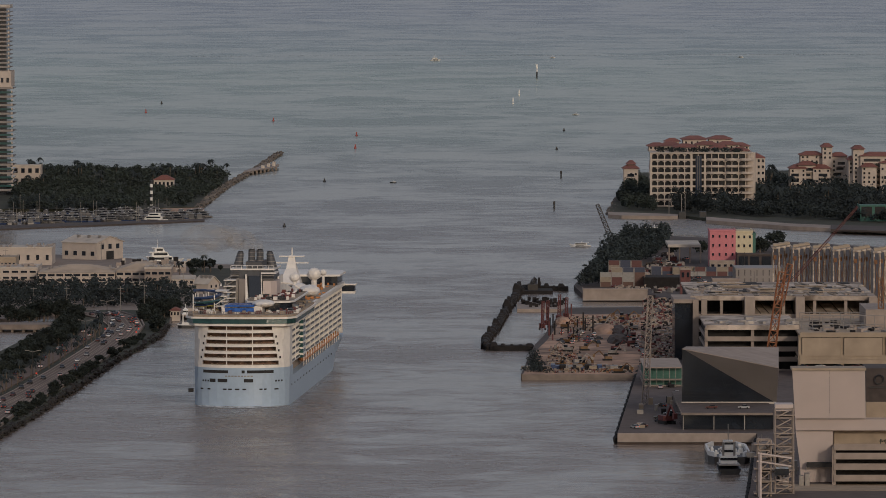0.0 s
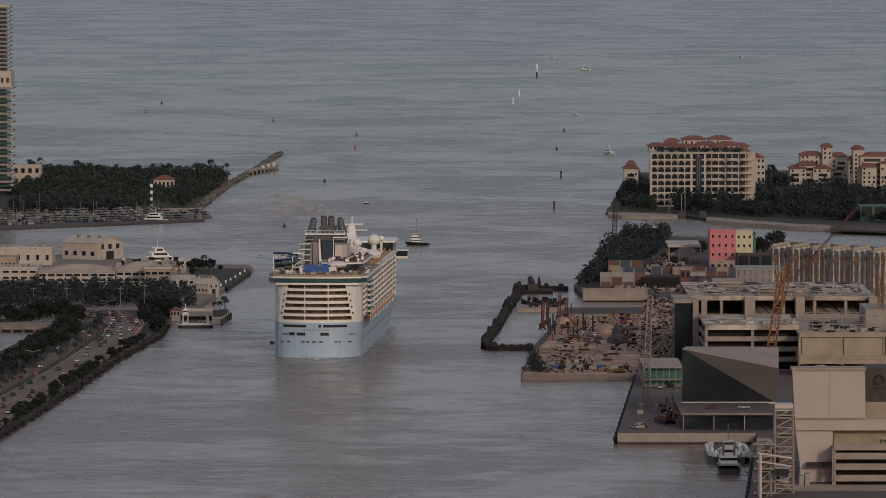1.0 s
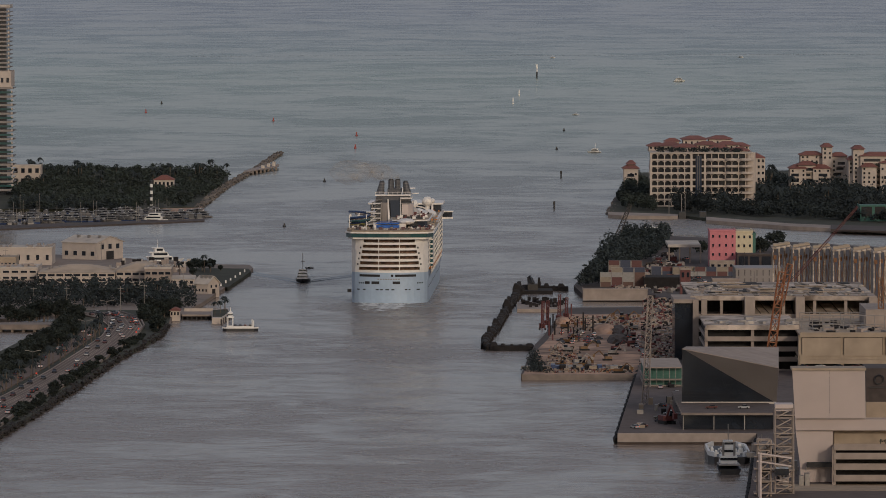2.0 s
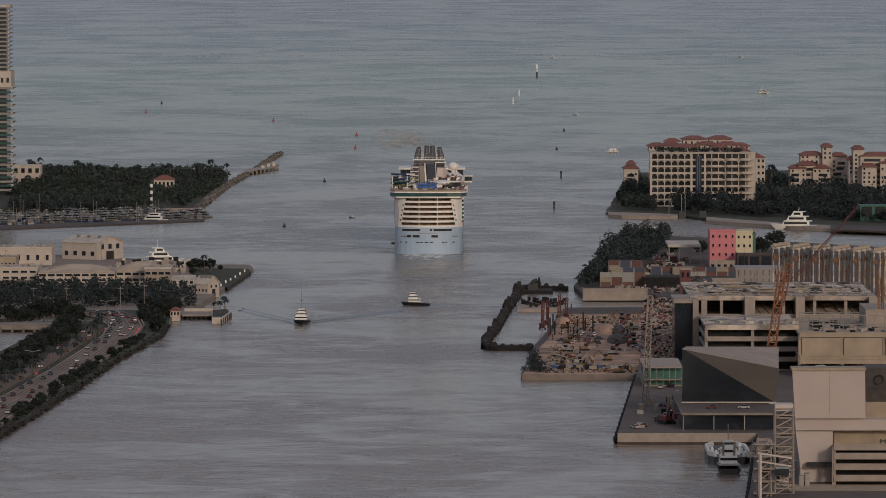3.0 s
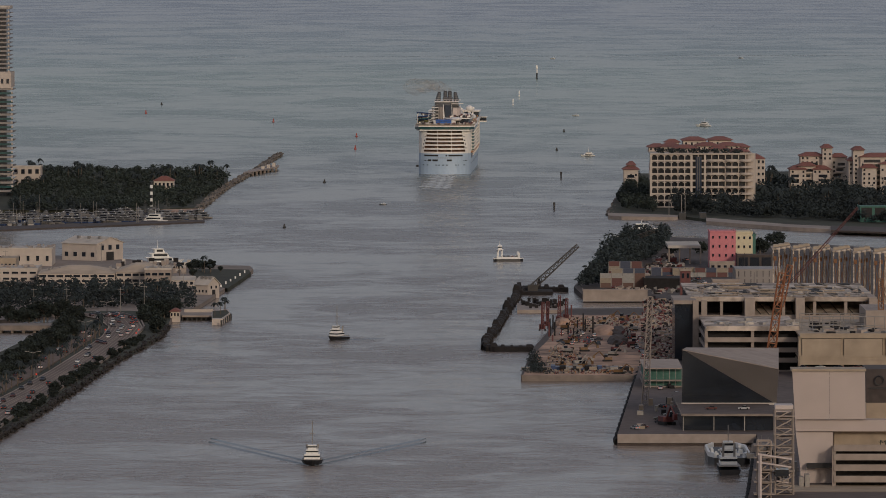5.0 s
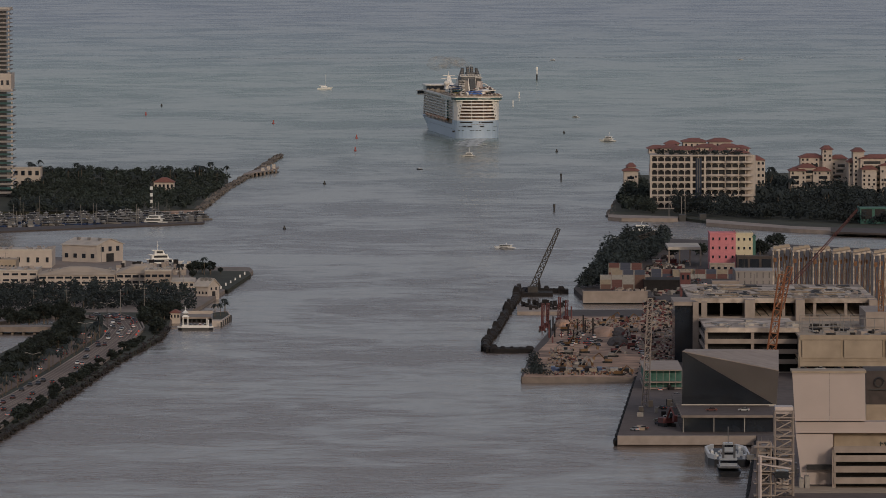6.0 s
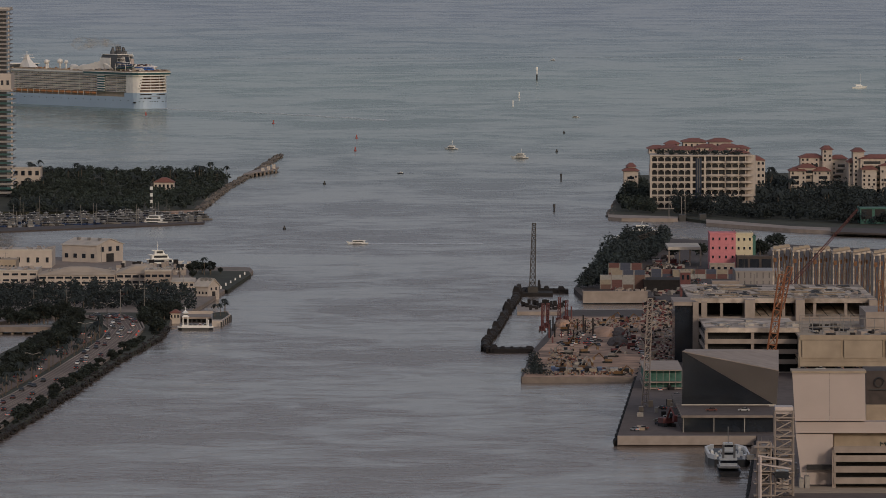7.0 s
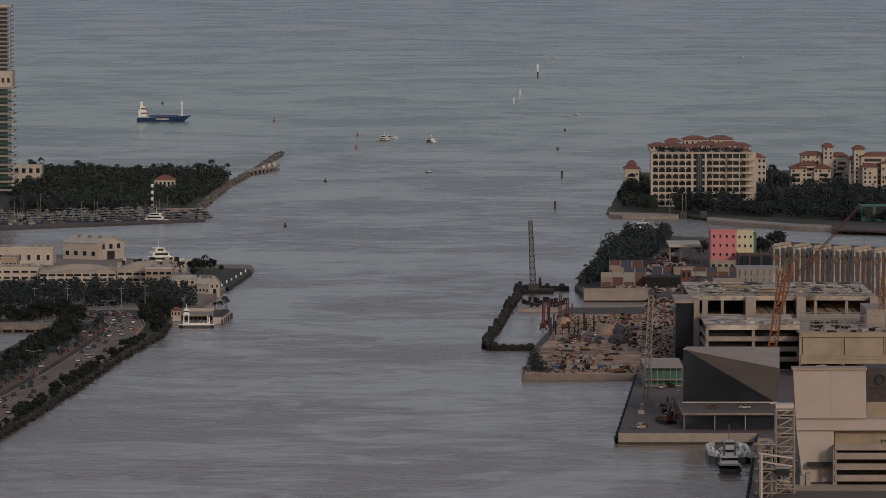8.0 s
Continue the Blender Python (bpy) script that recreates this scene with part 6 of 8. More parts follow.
        loft(bm, [[(x - ww - 0.5, y0 - 0.6, h + 0.2 + hh), (x + ww + 0.5, y0 - 0.6, h + 0.2 + hh), (x + ww + 0.5, y0 + dd + 0.6, h + 0.2 + hh), (x - ww - 0.5, y0 + dd + 0.6, h + 0.2 + hh)], [(x - ww * 0.4, y0 + dd * 0.4, h + 0.95 + hh), (x + ww * 0.4, y0 + dd * 0.4, h + 0.95 + hh), (x + ww * 0.4, y0 + dd * 0.6, h + 0.95 + hh), (x - ww * 0.4, y0 + dd * 0.6, h + 0.95 + hh)]])
        part("tiled_roof", bm, TERRACOTTA, u)
    for x in (-9.0, -6.6, -4.4, -1.6, 0.6, 3.0, 5.4, 8.0):
        bm = bmesh.new()
        leaf_cloud(bm, (x, 2.0, h + 0.75), 1.35, 110, 0.2, 0.4)
        part("roof_garden", bm, LEAF2, t)
    return t


apartments()
building("villa_block", 71.2, 75.2, 1648.2, 8.6, 12, STUCCO, "cream apartment wing with a terracotta roof", 0.6, rows=6, cols=4, roof="hip", roof_mat=TERRACOTTA)


def villa(name, label, px, rows_, seed):
    x0, x1, y, h = px
    t = thing(name, label, "apartment building", ((x0 + x1) / 2, y, 0.6), group="island villas")
    w = (x1 - x0) / 2
    rng = random.Random(seed)
    for fx, fw, fh, y0 in rows_:
        x = -w + 2 * w * fx
        ww = 2 * w * fw / 2
        hh = h * fh
        bm = bmesh.new()
        box(bm, x - ww, x + ww, y0, y0 + 7, -0.5, hh)
        u = part("wing", bm, STUCCO, t)
        n = max(2, int(ww * 2 / 1.0))
        for r in range(int(hh / 1.0)):
            for c in range(n):
                if rng.random() < 0.35:
                    continue
                bm = bmesh.new()
                xx = x - ww + (c + 0.5) * 2 * ww / n
                box(bm, xx - 0.22, xx + 0.22, y0 - 0.03, y0 + 0.1, r * 1.0 + 0.35, r * 1.0 + 0.85)
                part("window", bm, DARK_GLASS, u)
        if fw > 0.2:
            for r in range(1, int(hh / 1.3)):
                bm = bmesh.new()
                xx = x + rng.uniform(-0.4, 0.4) * ww
                box(bm, xx - ww * 0.5, xx + ww * 0.5, y0 - 0.55, y0, r * 1.3, r * 1.3 + 0.38)
                part("balcony", bm, STUCCO, u)
                bm = bmesh.new()
                box(bm, xx - ww * 0.46, xx + ww * 0.46, y0 - 0.06, y0 + 0.05, r * 1.3 + 0.38, r * 1.3 + 1.05)
                part("balcony_door", bm, DARK_GLASS, u)
        bm = bmesh.new()
        loft(bm, [[(x - ww - 0.4, y0 - 0.5, hh), (x + ww + 0.4, y0 - 0.5, hh), (x + ww + 0.4, y0 + 7.5, hh), (x - ww - 0.4, y0 + 7.5, hh)], [(x - ww * 0.45, y0 + 2.5, hh + 0.85), (x + ww * 0.45, y0 + 2.5, hh + 0.85), (x + ww * 0.45, y0 + 4.5, hh + 0.85), (x - ww * 0.45, y0 + 4.5, hh + 0.85)]])
        part("tiled_roof", bm, TERRACOTTA, u)
    return t


villa("villa", "cream stepped villa with a tower and terracotta roofs", (81.03, 94.49, 1648.2, 12.27), ((0.14, 0.28, 0.50, 0), (0.30, 0.30, 0.56, 1), (0.40, 0.40, 0.74, 5), (0.66, 0.17, 0.90, 3), (0.87, 0.27, 0.72, 4), (0.55, 0.3, 0.5, 0)), 1)
villa("villa", "large cream villa with a tower and terracotta roofs", (94.91, 111.90, 1632.7, 12.81), ((0.09, 0.15, 0.86, 5), (0.02, 0.12, 0.66, 7), (0.36, 0.50, 0.74, 4), (0.22, 0.2, 0.55, 1), (0.62, 0.5, 0.62, 1), (0.85, 0.3, 0.7, 3)), 2)
villa("villa", "small pale villa among the trees at the tip", (42.97, 46.46, 1677.1, 6.18), ((0.5, 1.0, 0.8, 2), (0.55, 0.5, 0.95, 4)), 3)
# island seawalls and ferry slip
bm = bmesh.new()
prism(bm, [(36.1, 1543.2), (38.9, 1537.8), (51.1, 1535.1), (51.5, 1544.6), (36.4, 1555.6)], -1, 0.72)
solid("seawall", bm, PALE_CONCRETE, "pale concrete seawall of the island", "seawall", kind="structure")
bm = bmesh.new()
prism(bm, [(56.5, 1515.0), (73.3, 1486.6), (92.1, 1466.5), (106.7, 1454.3), (107.8, 1469.0), (74.0, 1499.4), (57.1, 1531.0)], -1, 0.75)
solid("seawall", bm, PALE_CONCRETE, "long pale breakwater before the island", "seawall", kind="structure")
bm = bmesh.new()
prism(bm, [(80.7, 1469.0), (106.3, 1449.4), (108.1, 1474.0), (81.8, 1489.1)], 0.6, 0.95)
solid("ferry_apron", bm, ASPHALT, "dark apron of the ferry landing", "quay", kind="structure")
for x0, x1, y, h in ((51.52, 53.00, 1539.1, 1.36), (55.76, 57.24, 1533.7, 1.72)):
    bm = bmesh.new()
    box(bm, x0, x1, y, y + 3, -1, h)
    solid("ferry_dolphin", bm, BLACK, "dark fendered dolphin of the ferry slip", "dolphin", group="ferry dolphins")
building("ferry_shed", 89.39, 103.69, 1512.5, 3.15, 10, GREEN_NET, "dark green open ferry shed", 0.6, rows=1, cols=5, win=(0.8, 0.75), glass=DARK)
for px in range(3):
    bm = bmesh.new()
    x, y = ((49.3, 1539.5), (52.2, 1545.0), (53.0, 1545.0))[px]
    rod(bm, (0, 0, 0), (0, 0, 4.5), 0.07, 6)
    solid("flag_pole", bm, STEEL, "slender pale pole on the island shore", "pole", (x, y, 0.6), group="poles of the island shore")
random.seed(66)
bm = bmesh.new()
for k in range(150):
    p = Vector((36.7, 1558.4)).lerp(Vector((41.1, 1646.8)), random.random())
    ball(bm, (p.x + random.uniform(-0.8, 1.2), p.y, 0.2), 0.4, 0.8, random.uniform(0.3, 0.6), 0.25)
tagged(solid("shore_rocks", bm, ROCK, "pale rocks at the island's tip", "rocks"), kind="stuff")

# ---- buoys and channel marks ----
def buoy(mat, words, h):
    t = thing("channel_buoy", words + " channel buoy riding on the water", "buoy", group="channel buoys")
    bm = bmesh.new()
    rod(bm, (0, 0, -0.3), (0, 0, 0.3), 0.36, 10)
    part("float", bm, mat, t)
    bm = bmesh.new()
    lattice(bm, (0, 0, 0.3), (0, 0, h), 0.4, 0.05, 0.5, 4, 0.5)
    box(bm, -0.17, 0.17, -0.17, 0.17, h * 0.4, h)
    part("tower", bm, mat, t)
    return t


for mat, words, h, spots in ((RED, "red", 1.1, ((-96.7, 2298.3), (-53.1, 2210.8), (-25.4, 2074.1), (-24.5, 1970.9))), (BLACK, "dark", 0.8, ((-29.2, 1738.9), (-33.7, 1499.4), (-95.6, 2399.4), (31.6, 1962.0), (36.3, 2119.5))), (BOAT_WHITE, "white and red", 2.0, ((23.8, 2399.4), (27.0, 2502.7)))):
    src = buoy(mat, words, h)
    for k, (x, y) in enumerate(spots):
        if k == 0:
            src.matrix_basis = pose(x, y, 0)
        else:
            copy_thing(src, pose(x, y, 0))
mk = thing("range_tower", "tall slender white and dark range tower at sea", "beacon", (*(36.5, 2747.0), 0))
bm = bmesh.new()
rod(bm, (0, 0, -0.5), (0, 0, 2.3), 0.3, 6)
part("base", bm, BLACK, mk)
bm = bmesh.new()
rod(bm, (0, 0, 2.3), (0, 0, 4.6), 0.32, 6)
box(bm, -0.4, 0.4, -0.4, 0.4, 4.0, 5.2)
part("head", bm, BOAT_WHITE, mk)
for x, y in ((29.5, 1763.5), (25.0, 1586.8)):
    bm = bmesh.new()
    rod(bm, (0, 0, -0.5), (0, 0, 1.6), 0.2, 6)
    box(bm, -0.26, 0.26, -0.1, 0.1, 1.0, 1.7)
    solid("channel_marker", bm, BLACK, "dark channel marker post in the water", "marker", (x, y, 0), group="channel marker posts")

# a long thin line of foam left by a passing boat, far out
bm = bmesh.new()
prism(bm, [(-113.1, 3114.7), (231.5, 3159.8), (232.4, 3171.3), (-113.5, 3125.9)], 0.0, 0.02)
tagged(solid("foam_streak", bm, FOAM, "thin line of foam far out on the sea", "foam"), kind="stuff")


# ---- cruise ship ----
def half_beam(y, low):
    """Half the hull's breadth at y metres from the stern, at the waterline or at the rail."""
    if y < 3:
        return 6.3 * math.sqrt(max(0.0, 1 - ((3 - y) / 4.2) ** 2))
    start, end = (66.0, 113.0) if low else (84.0, 113.0)
    if y < start:
        return 6.3
    k = min(1.0, (y - start) / (end - start))
    return max(0.06, 6.3 * (1 - k ** (1.7 if low else 2.2)))


def loft(bm, stations):
    """Skins closed rings of equal count."""
    rings = [[bm.verts.new(p) for p in r] for r in stations]
    for a, b in zip(rings, rings[1:]):
        for i in range(len(a)):
            j = (i + 1) % len(a)
            bm.faces.new((a[i], a[j], b[j], b[i]))
    bm.faces.new(rings[0][::-1])
    bm.faces.new(rings[-1])


def stern_y(x, w=6.3):
    """Where the rounded stern lies at x."""
    return 3 - 4.2 * math.sqrt(max(0.0, 1 - min(1.0, abs(x) / w) ** 2))


def stern_band(bm, x0, x1, z0, z1, back, out=0.0, w=6.3):
    """A band that follows the rounded stern from x0 to x1."""
    n = max(2, int(abs(x1 - x0) / 0.6))
    xs = [x0 + (x1 - x0) * k / n for k in range(n + 1)]
    prism(bm, [(x, stern_y(x, w) - out) for x in xs] + [(x, max(back, stern_y(x, w) - out + 0.1)) for x in xs[::-1]], z0, z1)


def plate(bm, y0, y1, w, z0, z1, round_end=2.5, front=1.5):
    """A deck plate with rounded ends."""
    out = []
    for k in range(7):
        a = math.pi * k / 6
        out.append((-w * math.cos(a) if 0 < k < 6 else (-w if k == 0 else w), y0 + round_end * (1 - math.sin(a) ** 0.5)))
    for k in range(7):
        a = math.pi * k / 6
        out.append(((w * math.cos(a)) if 0 < k < 6 else (w if k == 0 else -w), y1 - front * (1 - math.sin(a) ** 0.5)))
    prism(bm, out, z0, z1)


YELLOW_SLIDE = material("yellow_slide_plastic", (0.50, 0.42, 0.10), 0.4, vary=0.1)


def cruise_ship():
    s = thing("cruise_ship", "large pale blue and white cruise ship under way, seen from astern", "ship")
    # hull
    bm = bmesh.new()
    st = []
    for y in (-1.19, -1.12, -1.0, -0.7, -0.2, 0.5, 1.3, 2.2, 3.2, 8, 20, 40, 60, 70, 78, 86, 92, 97, 101, 105, 109, 113.0):
        lo, hi = half_beam(y, True), half_beam(y, False)
        top = 4.0 + (1.0 if y > 96 else 0.0) + max(0, y - 88) * 0.035
        rake = max(0.0, y - 84) * 0.24
        st.append([(-lo, y - rake, -1.0), (-lo, y - rake, 0.2), (-(lo + hi) / 2, y - rake * 0.55, 2.2), (-hi, y, top), (hi, y, top), ((lo + hi) / 2, y - rake * 0.55, 2.2), (lo, y - rake, 0.2), (lo, y - rake, -1.0)])
    loft(bm, st)
    hull = part("hull", bm, HULL_BLUE, s, "pale blue steel hull")
    bm = bmesh.new()
    stern_band(bm, -6.28, 6.28, 3.9, 5.5, 7.5)
    part("stern_bulwark", bm, HULL_BLUE, s)
    # lower stern ports and the dark slots of the mooring deck
    for z, h, spans in ((4.75, 0.42, ((-4.9, -1.5), (0.3, 0.7), (1.0, 4.4))), (3.45, 0.48, ((-4.0, -3.2), (-2.9, -1.6), (0.6, 1.8))), (2.35, 0.2, ((-5.3, -4.9), (-4.3, -3.9), (-2.2, -1.7), (-1.5, -1.0), (-0.6, 0.0), (0.4, 0.9), (2.6, 3.0), (3.2, 3.5), (4.5, 5.0)))):
        for a, b in spans:
            bm = bmesh.new()
            stern_band(bm, a, b, z, z + h, -9, 0.03)
            part("stern_port", bm, DARK, hull)
    for k in range(9):
        bm = bmesh.new()
        a = -1.9 + k * 0.42
        stern_band(bm, a, a + 0.3, 4.25, 4.42, -9, 0.03)
        part("name_bar", bm, STEEL, hull)
    for k in range(2):
        bm = bmesh.new()
        x = -5.0 + k * 9.6
        for j in range(3):
            stern_band(bm, x + 0.35 * j, x + 0.35 * j + 0.18, 3.5, 3.75, -9, 0.03)
        part("fairlead", bm, DARK, hull)
    bm = bmesh.new()
    for i in range(20):
        y = 5 + i * 4.4
        for sx in (-1, 1):
            if half_beam(y, True) > 6.2:
                box(bm, sx * 6.31 - 0.03, sx * 6.31 + 0.03, y, y + 0.5, 2.6, 2.85)
    part("portholes", bm, DARK, hull)
    # promenade recess and lifeboats
    bm = bmesh.new()
    box(bm, -5.3, 5.3, 3.2, 86, 3.9, 5.8)
    part("promenade_wall", bm, TAN_ROOF, s, "tan promenade wall behind the lifeboats")
    boat = None
    for side in (-1, 1):
        for k in range(15):
            y = 26 + k * 3.75
            if boat is None:
                bm = bmesh.new()
                st = []
                for yy, r in ((-1.5, 0.1), (-1.2, 0.38), (-0.6, 0.5), (0.6, 0.5), (1.2, 0.38), (1.5, 0.1)):
                    st.append([(r * math.cos(a), yy, 0.62 * r * 1.5 * math.sin(a)) for a in [6.2832 * i / 8 for i in range(8)]])
                loft(bm, st)
                boat = mesh_of("lifeboat", bm, ORANGE)
            ob = new("lifeboat", boat)
            ob.parent, ob.location = s, (side * 5.9, y, 5.0)
            tagged(ob, "orange enclosed lifeboat")
        bm = bmesh.new()
        for k in range(16):
            y = 24.1 + k * 3.75
            rod(bm, (side * 5.3, y, 5.7), (side * 6.25, y, 5.75), 0.09)
            rod(bm, (side * 6.25, y, 5.75), (side * 6.2, y, 3.95), 0.06)
        part("davits", bm, SHIP_WHITE, s)
    # cabins: a dark core with white balcony decks
    bm = bmesh.new()
    box(bm, -5.2, 5.2, 3.5, 88, 5.6, 12.1)
    part("cabin_block", bm, DARK_GLASS, s, "dark glazed cabin walls")
    for i in range(8):
        z = 5.75 + i * 0.86
        for side in (-1, 1):
            bm = bmesh.new()
            x0, x1 = sorted((side * 5.15, side * 6.2))
            box(bm, x0, x1, 5.5, 87 - i * 0.35, z, z + 0.13)
            d = part("balcony_deck", bm, SHIP_WHITE, s)
            bm = bmesh.new()
            x0, x1 = sorted((side * 6.12, side * 6.18))
            box(bm, x0, x1, 5.5, 87 - i * 0.35, z + 0.13, z + 0.42)
            part("balcony_glass", bm, BALCONY_GLASS, d)
    for side in (-1, 1):
        bm = bmesh.new()
        for k in range(66):
            y = 6 + k * 1.22
            x0, x1 = sorted((side * 5.2, side * 6.1))
            box(bm, x0, x1, y, y + 0.1, 5.8, 11.9)
        tagged(part("balcony_dividing", bm, SHIP_WHITE, s), kind="stuff")
        random.seed(81 + side)
        for mat in (TAN_ROOF, STUCCO, SALON):
            bm = bmesh.new()
            for k in range(190):
                y, i = 6.15 + random.randrange(66) * 1.22, random.randrange(8)
                x0, x1 = sorted((side * 5.15, side * random.choice((5.26, 5.6, 5.85))))
                box(bm, x0, x1, y, y + random.uniform(0.4, 1.0), 5.9 + i * 0.86, 5.9 + i * 0.86 + random.uniform(0.35, 0.66))
            tagged(part("balcony_furnishing", bm, mat, s), kind="stuff")
        for k in range(11):
            bm = bmesh.new()
            y = 12 + k * 7.32
            x0, x1 = sorted((side * 5.2, side * 6.24))
            box(bm, x0, x1, y, y + 0.16, 5.8, 12.0)
            part("balcony_pier", bm, SHIP_WHITE, s)
        # glazed lift bay that stands out from the side
        bay = bmesh.new()
        box(bay, min(side * 6.0, side * 6.55), max(side * 6.0, side * 6.55), 19, 23, 5.6, 11.9)
        b = part("glazed_bay", bay, GREEN_GLASS, s)
        for i in range(7):
            bm = bmesh.new()
            box(bm, min(side * 6.0, side * 6.62), max(side * 6.0, side * 6.62), 18.9, 23.1, 6.0 + i * 0.86, 6.3 + i * 0.86)
            part("bay_band", bm, SHIP_WHITE, b)
    # rounded front
    bm = bmesh.new()
    st = []
    for y, w in ((86, 6.2), (89, 6.0), (91.5, 5.0), (93, 3.4)):
        st.append([(-w, y + 1.2, 4.6), (-w, y - 2.2, 12.1), (w, y - 2.2, 12.1), (w, y + 1.2, 4.6)])
    loft(bm, st)
    part("front_wall", bm, SHIP_WHITE, s)
    # stern terraces: solid shoulders, six open galleries between them
    for side in (-1, 1):
        for i in range(6):
            bm = bmesh.new()
            z, w = 5.5 + i * 1.0, 5.0 - 0.16 * i
            stern_band(bm, side * w, side * 6.28, z, z + 1.02, 6.4)
            sh = part("stern_shoulder", bm, SHIP_WHITE, s)
            if 0 < i < 5:
                bm = bmesh.new()
                stern_band(bm, side * (w + 0.25), side * (w + 0.45), z + 0.3, z + 0.62, -9, 0.03)
                part("shoulder_window", bm, DARK, sh)
    random.seed(40)
    for i in range(7):
        z, w = 5.5 + i * 1.0, 5.0 - 0.16 * min(i, 5)
        bm = bmesh.new()
        stern_band(bm, -w - 0.1, w + 0.1, z, z + (0.40 if i < 6 else 0.5), 5.5, -0.04)
        t = part("stern_gallery", bm, SHIP_WHITE, s)
        if i < 6:
            bm = bmesh.new()
            stern_band(bm, -w, w, z + 0.3, z + 1.0, 5.0, -1.5)
            part("gallery_back_wall", bm, SALON, t)
            bm = bmesh.new()
            for k in range(13):
                x = -w + 0.4 + k * (2 * w - 0.8) / 12
                yy = stern_y(x) + random.uniform(0.3, 0.9)
                box(bm, x, x + random.uniform(0.06, 0.22), yy, yy + 0.3, z + 0.34, z + random.uniform(0.42, 0.62))
            tagged(part("gallery_furniture", bm, TAN_ROOF, t), kind="stuff")
            for x in (-1.7, 1.7):
                bm = bmesh.new()
                stern_band(bm, x - 0.06, x + 0.06, z + 0.3, z + 1.0, -9, -0.1)
                part("gallery_post", bm, SHIP_WHITE, t)
    # overhanging sun deck with its green glass band
    bm = bmesh.new()
    plate(bm, -1.2, 32, 6.9, 11.5, 11.85, 3.0)
    part("overhang", bm, SHIP_WHITE, s)
    bm = bmesh.new()
    plate(bm, -1.3, 31.8, 7.15, 11.85, 12.55, 3.0)
    g = part("glass_band", bm, GREEN_GLASS, s, "dark green glazed band round the overhanging deck")
    bm = bmesh.new()
    plate(bm, -1.5, 32, 7.35, 12.55, 12.8, 3.0)
    part("overhang_rim", bm, SHIP_WHITE, s)
    bm = bmesh.new()
    plate(bm, -1.2, 31.6, 7.1, 12.8, 13.1, 3.0)
    part("sports_deck", bm, DECK, s)
    bm = bmesh.new()
    plate(bm, 30, 92, 6.5, 12.05, 12.6, 1.0, 4)
    part("pool_deck", bm, SHIP_WHITE, s)
    bm = bmesh.new()
    plate(bm, 31, 90, 6.1, 12.6, 12.65, 1.0, 4)
    part("pool_deck_floor", bm, DECK, s)
    # surf pool
    bm = bmesh.new()
    box(bm, -2.6, 2.4, 2.2, 3.2, 13.1, 13.9)
    box(bm, -2.8, 2.6, 3.2, 8.0, 13.1, 14.1)
    f = part("surf_pool", bm, SHIP_WHITE, s)
    bm = bmesh.new()
    box(bm, -2.2, 1.6, 2.1, 2.3, 13.3, 13.9)
    v = box(bm, -2.2, 1.6, 2.4, 7.5, 14.05, 14.3)
    part("surf_water", bm, material("bright_blue_pool", (0.03, 0.12, 0.42), 0.25, vary=0.5, grain=2.0), f, "bright blue surf pool")
    bm = bmesh.new()
    ball(bm, (2.6, 5.0, 14.4), 1.5, 2.4, 0.6, 0.0, 2)
    part("bar_roof", bm, SHIP_WHITE, s)
    # slides on the port side
    random.seed(3)
    for k, (mat, z0, r) in enumerate(((NAVY, 16.0, 1.7), (GREY_PANEL, 15.5, 1.5), (GREEN_GLASS, 15.0, 1.9), (NAVY, 14.5, 1.6), (YELLOW_SLIDE, 14.2, 1.5))):
        bm = bmesh.new()
        pts = [Vector((-5.2 - r * math.cos(a * 0.55 + k), 9 + r * 2.2 * math.sin(a * 0.55 + k), z0 - a * 0.1)) for a in range(13)]
        tube = []
        for i, p in enumerate(pts):
            d = (pts[min(i + 1, 12)] - pts[max(i - 1, 0)]).to_track_quat('Z', 'Y')
            tube.append([p + d @ Vector((0.22 * math.cos(q * 1.0472), 0.22 * math.sin(q * 1.0472), 0)) for q in range(6)])
        loft(bm, tube)
        part("water_slide", bm, mat, s)
    bm = bmesh.new()
    for k in range(9):
        x, y = -6.8 + (k % 3) * 1.4, 6 + (k // 3) * 3
        rod(bm, (x, y, 13.1), (x, y, 15.6), 0.09)
        rod(bm, (x, y, 14.0), (x + 1.2, y, 14.9), 0.06)
    for k in range(4):
        box(bm, -4.2, -2.6, 9, 12, 13.6 + k * 0.75, 13.72 + k * 0.75)
    part("slide_tower", bm, SHIP_WHITE, s)
    # casing and funnel
    bm = bmesh.new()
    loft(bm, [[(-3.1, 16.0, 13.0), (3.1, 16.0, 13.0), (3.0, 27, 13.0), (-3.0, 27, 13.0)], [(-2.95, 16.6, 16.8), (2.95, 16.6, 16.8), (2.8, 27, 16.8), (-2.8, 27, 16.8)], [(-2.75, 17.0, 18.5), (2.75, 17.0, 18.5), (2.5, 26, 18.5), (-2.5, 26, 18.5)]])
    c = part("funnel_casing", bm, FUNNEL_DARK, s, "dark grey funnel casing")
    bm = bmesh.new()
    loft(bm, [[(-0.25, 15.4, 14.2), (1.35, 15.4, 14.2), (1.35, 16.8, 14.2), (-0.25, 16.8, 14.2)], [(-0.45, 16.2, 17.7), (1.1, 16.2, 17.7), (1.1, 17.2, 17.7), (-0.45, 17.2, 17.7)]])
    part("funnel_glass", bm, DARK_GLASS, c, "tall dark glazed strip")
